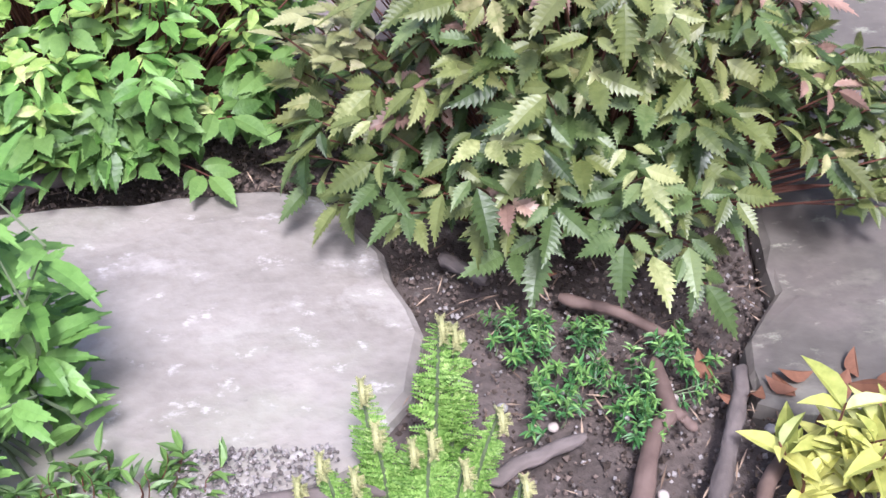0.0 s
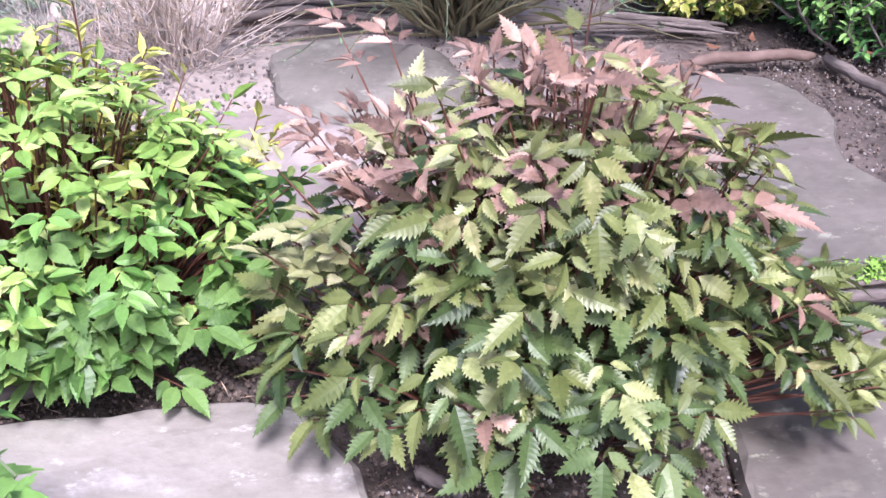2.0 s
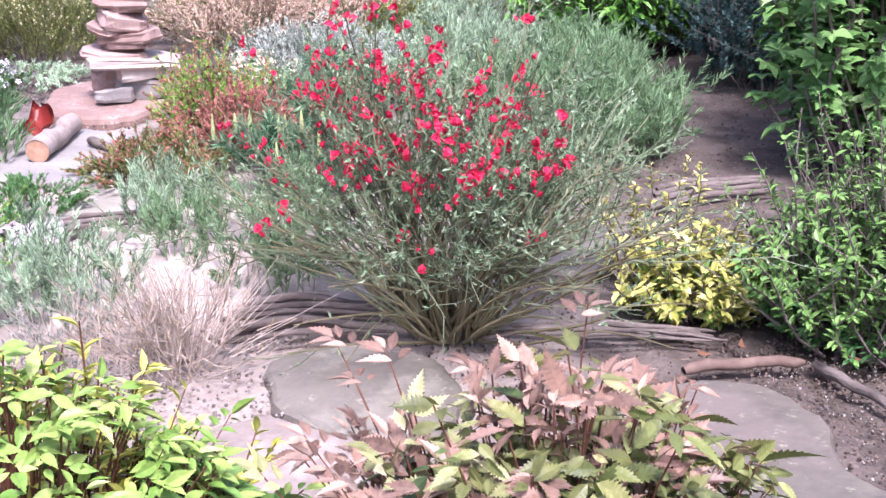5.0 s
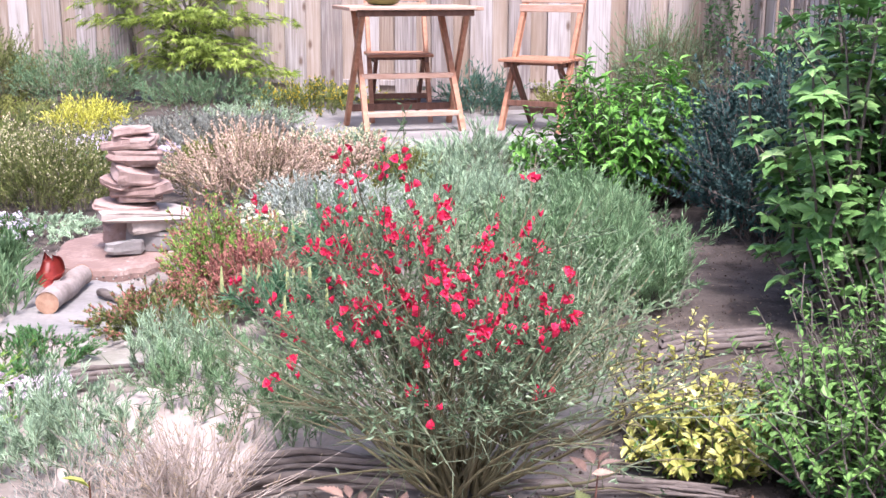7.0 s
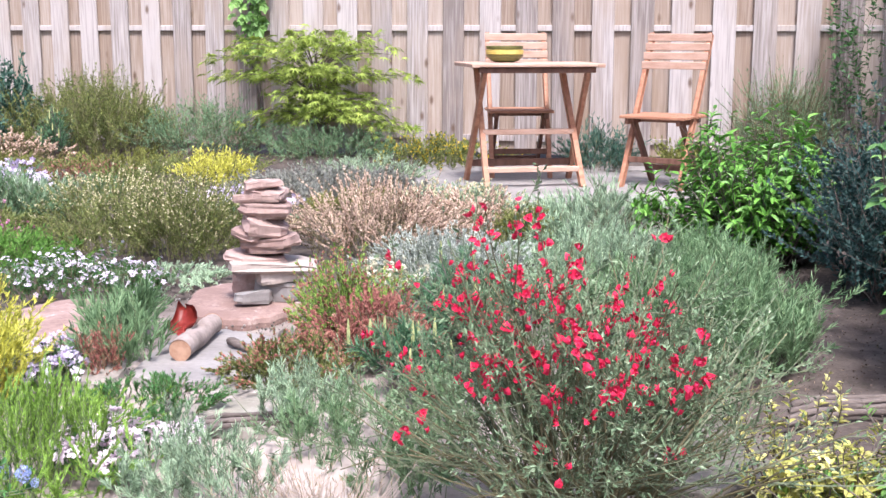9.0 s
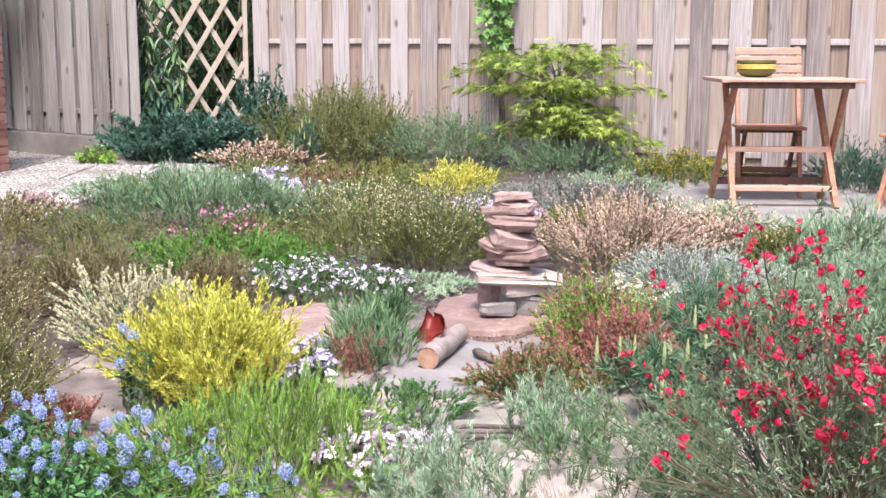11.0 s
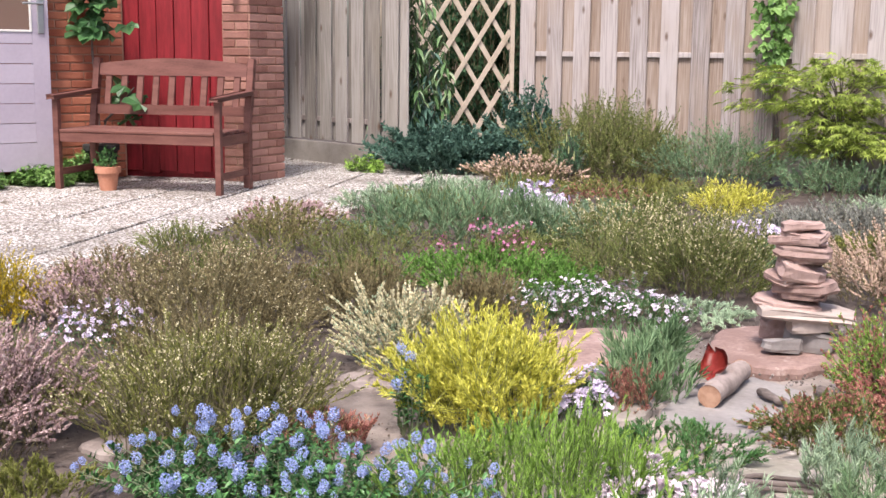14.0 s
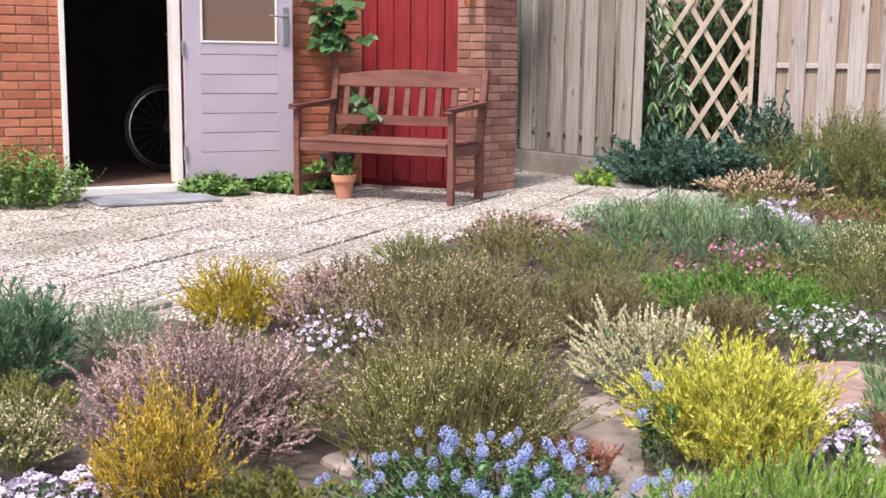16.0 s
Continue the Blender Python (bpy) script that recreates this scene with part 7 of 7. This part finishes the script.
for i in range(5):
    stick([(-0.55 + 0.03 * i, 2.42 + 0.04 * (i % 3), 0.012), (-0.4, 2.47 + 0.04 * (i % 3), 0.014), (-0.2, 2.52 + 0.03 * (i % 3), 0.01)], 0.007, BARK, "thin bleached stick across the path", 60 + i)
stick([(-0.52, 3.2, 0.03), (-0.47, 3.14, 0.03), (-0.42, 3.1, 0.03)], 0.014, BARK, "knotty piece of wood by the log", 70)
stick([(-0.36, 3.25, 0.03), (-0.33, 3.18, 0.05), (-0.27, 3.12, 0.03)], 0.022, BARK, "grey root stump by the red heather", 71)


def crumbs(name, label, boxes, n, lo, hi, material, seed):
    """Loose small stones lying on the ground, too many to count."""
    rng = np.random.default_rng(seed)
    bx = np.array([boxes[i % len(boxes)] for i in range(n)], float)
    pos = np.stack([rng.uniform(bx[:, 0], bx[:, 1]), rng.uniform(bx[:, 2], bx[:, 3]), bx[:, 4] + 0 * bx[:, 0]], 1)
    size = rng.uniform(lo, hi, n) * rng.uniform(0.5, 1, n)
    v, f = scatter(bead(), pos, rng.normal(size=(n, 3)), size, rng, stretch=0.8)
    o = part(name, (v, f), material)
    return tagged(o, label, "stones", kind="stuff")


PEB = mat("pebble", (0.13, 0.11, 0.1), (0.32, 0.29, 0.275), 0.8, 6, 0.3, 50, island=1.4)
CLOD = mat("soil_clod", (0.05, 0.036, 0.028), (0.16, 0.12, 0.1), 0.95, 14, 0.6, 90, island=1.0)
BITS = mat("litter", (0.12, 0.08, 0.055), (0.38, 0.28, 0.2), 0.9, 14, 0.3, 60, island=1.4)
crumbs("soil_crumbs", "dark soil crumbs and clods", [(0.2, 0.62, 0.34, 0.75, -0.008), (-0.3, 0.3, 0.82, 1.0, -0.008), (0.9, 1.3, 0.95, 1.8, -0.008), (0.3, 1.1, 1.55, 2.6, -0.01), (0.9, 2.0, 2.2, 4.4, -0.012), (-2.6, -0.4, 1.4, 4.2, -0.012)], 16000, 0.0015, 0.005, CLOD, 1)
crumbs("grit", "pale grit and small pebbles on the soil", [(0.22, 0.62, 0.34, 0.7, -0.004), (0.9, 1.2, 1.05, 1.7, -0.004), (-0.6, 0.3, 1.6, 2.9, 0.0), (-2.4, -0.4, 1.6, 3.9, -0.005)], 2600, 0.0012, 0.0042, PEB, 2)
crumbs("sand_heap", "sandy grit with charcoal bits on the flagstone", [(0.0, 0.15, 0.37, 0.46, 0.014)], 900, 0.0015, 0.004, PEB, 3)
crumbs("path_gravel", "crushed pale stone chips on the path", [(-0.6, -0.1, 2.35, 3.0, 0.004), (-0.3, 0.1, 1.5, 1.9, 0.004), (-1.0, -0.3, 3.4, 4.3, 0.0)], 1800, 0.003, 0.007, PEB, 4)
rngL = np.random.default_rng(91)
litter = []
for lo in ((0.2, 0.62, 0.34, 0.75), (-0.3, 0.2, 0.83, 1.0), (-0.4, 0.4, 1.5, 2.0), (0.5, 1.3, 1.5, 2.7), (-2.0, 0.0, 2.0, 4.2), (0.9, 1.9, 2.2, 4.3), (0.9, 1.9, 2.2, 4.3), (-0.5, 0.2, 1.5, 2.0)):
    q = np.stack([rngL.uniform(lo[0], lo[1], 240), rngL.uniform(lo[2], lo[3], 240), np.full(240, 0.002)], 1)
    litter.append(scatter(blade(0.09, 0.02, 0.02, 2), q, rngL.normal(size=(240, 3)) * (1, 1, 0.15), 0.017 * rngL.uniform(0.4, 1.6, 240), rngL, np.array((0, 0, 1.0))))
off, vs, fs = 0, [], []
for v, f in litter:
    vs.append(v), fs.append(f + off)
    off += len(v)
tagged(part("leaf_litter", (np.concatenate(vs), np.concatenate(fs)), BITS), "dry twig and stalk litter on the soil", "litter", kind="stuff")

for i, (x, y, z, s, a) in enumerate(((0.37, 0.655, 0.02, 0.05, 70), (0.5, 0.51, 0.01, 0.06, 20), (0.54, 0.5, 0.015, 0.05, 150), (0.57, 0.49, 0.02, 0.05, 60), (0.6, 0.47, 0.02, 0.06, -30), (0.69, 0.985, 0.02, 0.05, 130),
                                     (0.85, 1.68, 0.012, 0.045, 60), (0.92, 1.7, 0.012, 0.04, 10), (1.1, 1.62, 0.02, 0.05, 100), (0.66, 0.45, 0.02, 0.06, 40), (0.63, 0.5, 0.02, 0.05, 0), (0.08, 0.95, 0.01, 0.04, 30), (0.555, 0.515, 0.015, 0.055, 200), (0.59, 0.51, 0.02, 0.06, 100), (0.615, 0.485, 0.03, 0.055, 250), (0.645, 0.475, 0.025, 0.06, 320), (0.52, 0.485, 0.012, 0.04, 80), (0.58, 0.455, 0.03, 0.05, 170))):
    v, f = blade(0.5, 0.1 + 0.06 * (i % 4), 0.12 + 0.1 * (i % 3), 6, 0.5)
    o = part("dead_leaf", (v * s * 0.62, f), DEADLEAF)
    o.matrix_basis = pose(x, y, z, -92 + 8 * (i % 3), 10 * (i % 4), a)
    tagged(o, "curled rust-brown fallen leaf", "leaf", "fallen leaves")
for i, (x, y) in enumerate(((0.3, 0.5), (0.345, 0.475), (0.41, 0.48), (0.46, 0.5), (0.54, 0.46), (0.43, 0.395), (0.13, 0.43))):
    b = bmesh.new()
    bmesh.ops.create_icosphere(b, subdivisions=2, radius=0.0055)
    for v in b.verts:
        v.co *= 1 + 0.25 * noise.noise(v.co * 120 + Vector((i, 0, 0)))
        v.co.z *= 0.7
    o = part("pebble", b, PALESTONE if i % 2 else GREYSTONE, smooth=True)
    o.matrix_basis = pose(x, y, 0.002 if i < 6 else 0.018, 0, 0, 40 * i)
    tagged(o, "small rounded pale pebble on the soil", "pebble", "pebbles")

# ---- by the house ----
pot = thing("flower_pot", "small terracotta pot with a young plant", "flower pot", pose(-5.5, 6.36, 0.002))
part("pot", lathe([(0.055, 0), (0.075, 0.12), (0.088, 0.122), (0.09, 0.165), (0.08, 0.168), (0.074, 0.14)]), CLAY, pot)
rngP = np.random.default_rng(95)
p = sprigs(rngP, 14, 0.12, 0.1, 0.16, 0.2)
p[..., 2] += 0.14
fill(pot, "stem", tubes(p, np.linspace(0.002, 0.001, 6)[None].repeat(14, 0), 4), L_GSTEM)
q, d, s = along(rngP, p, 8, 0.4, 1.0)
fill(pot, "foliage", scatter(OVAL, q, d + rngP.normal(size=d.shape), 0.04, rngP), L_SMALL)

fig = thing("fig_tree", "potted fig with large lobed leaves against the wall", "fig", pose(-5.98, 6.86, 0.0))
part("pot", lathe([(0.09, 0), (0.12, 0.22), (0.135, 0.23), (0.135, 0.27), (0.12, 0.27)]), RUBBER, fig, "dark plastic pot")
figp = np.array([[(0, 0, 0.2), (-0.02, 0, 0.6), (-0.05, 0.0, 0.95), (-0.03, -0.02, 1.3), (-0.02, 0, 1.6)], [(0, 0, 0.2), (0.05, 0, 0.45), (0.18, 0, 0.55), (0.28, 0, 0.65), (0.34, -0.02, 0.7)]])
fill(fig, "stem", tubes(figp, np.array([[0.012, 0.01, 0.009, 0.007, 0.005]]).repeat(2, 0), 6), BARK)
q = np.concatenate([np.stack([-0.02 + rngP.normal(scale=0.12, size=30), rngP.uniform(-0.14, 0.05, 30), rngP.uniform(1.08, 1.5, 30)], 1), np.stack([0.34 + rngP.normal(scale=0.08, size=9), rngP.uniform(-0.08, 0.05, 9), rngP.uniform(0.45, 0.75, 9)], 1)])
fill(fig, "foliage", scatter(lobed(5, 0.16), q, rngP.normal(scale=0.6, size=q.shape) + (0, -0.4, -0.4), 0.14 * rngP.uniform(0.7, 1.2, len(q)), rngP, np.array((0.3, -0.6, 0.9))), L_FIG)


def bicycle():
    t = thing("bicycle", "dark bicycle standing inside the shed", "bicycle", inner @ pose(0.16, 0.85, 0.09, 0, 0, 8))
    for x in (0.0, 1.05):
        a = np.linspace(0, math.tau, 33)
        w = part("wheel", tubes(np.stack([x + 0.33 * np.cos(a), 0 * a, 0.34 + 0.33 * np.sin(a)], 1)[None], np.full((1, 33), 0.018), 8), RUBBER, t)
        fill(w, "rim", tubes(np.stack([x + 0.305 * np.cos(a), 0 * a, 0.34 + 0.305 * np.sin(a)], 1)[None], np.full((1, 33), 0.009), 6), STEEL, kind="")
        k = np.arange(20) * math.tau / 20
        fill(w, "spoke", tubes(np.stack([np.stack([x + 0 * k, 0 * k, 0.34 + 0 * k], 1), np.stack([x + 0.3 * np.cos(k), 0 * k, 0.34 + 0.3 * np.sin(k)], 1)], 1), np.full((20, 2), 0.0012), 3), STEEL)
    f = np.array([[(0, 0, 0.34), (0.18, 0, 0.85)], [(0.18, 0, 0.85), (0.72, 0, 0.88)], [(0.2, 0, 0.75), (0.6, 0, 0.34)], [(0.6, 0, 0.34), (0.74, 0, 0.95)], [(1.05, 0, 0.34), (0.6, 0, 0.34)], [(1.05, 0, 0.34), (0.72, 0, 0.85)]], float)
    part("bicycle_frame", tubes(f, np.full((6, 2), 0.016), 8), SHEDGLOOM, t, "dark metal tubes")
    part("handlebar", tubes(np.array([[(0.18, 0, 0.85), (0.14, 0, 1.05), (0.14, 0.25, 1.08)], [(0.14, 0, 1.05), (0.14, -0.1, 1.06), (0.18, -0.28, 1.08)]]), np.full((2, 3), 0.011), 7), STEEL, t)
    part("saddle", boxed(0.62, 0.88, -0.08, 0.08, 0.95, 1.0, bevel=0.02), RUBBER, t)
    return t


bicycle()
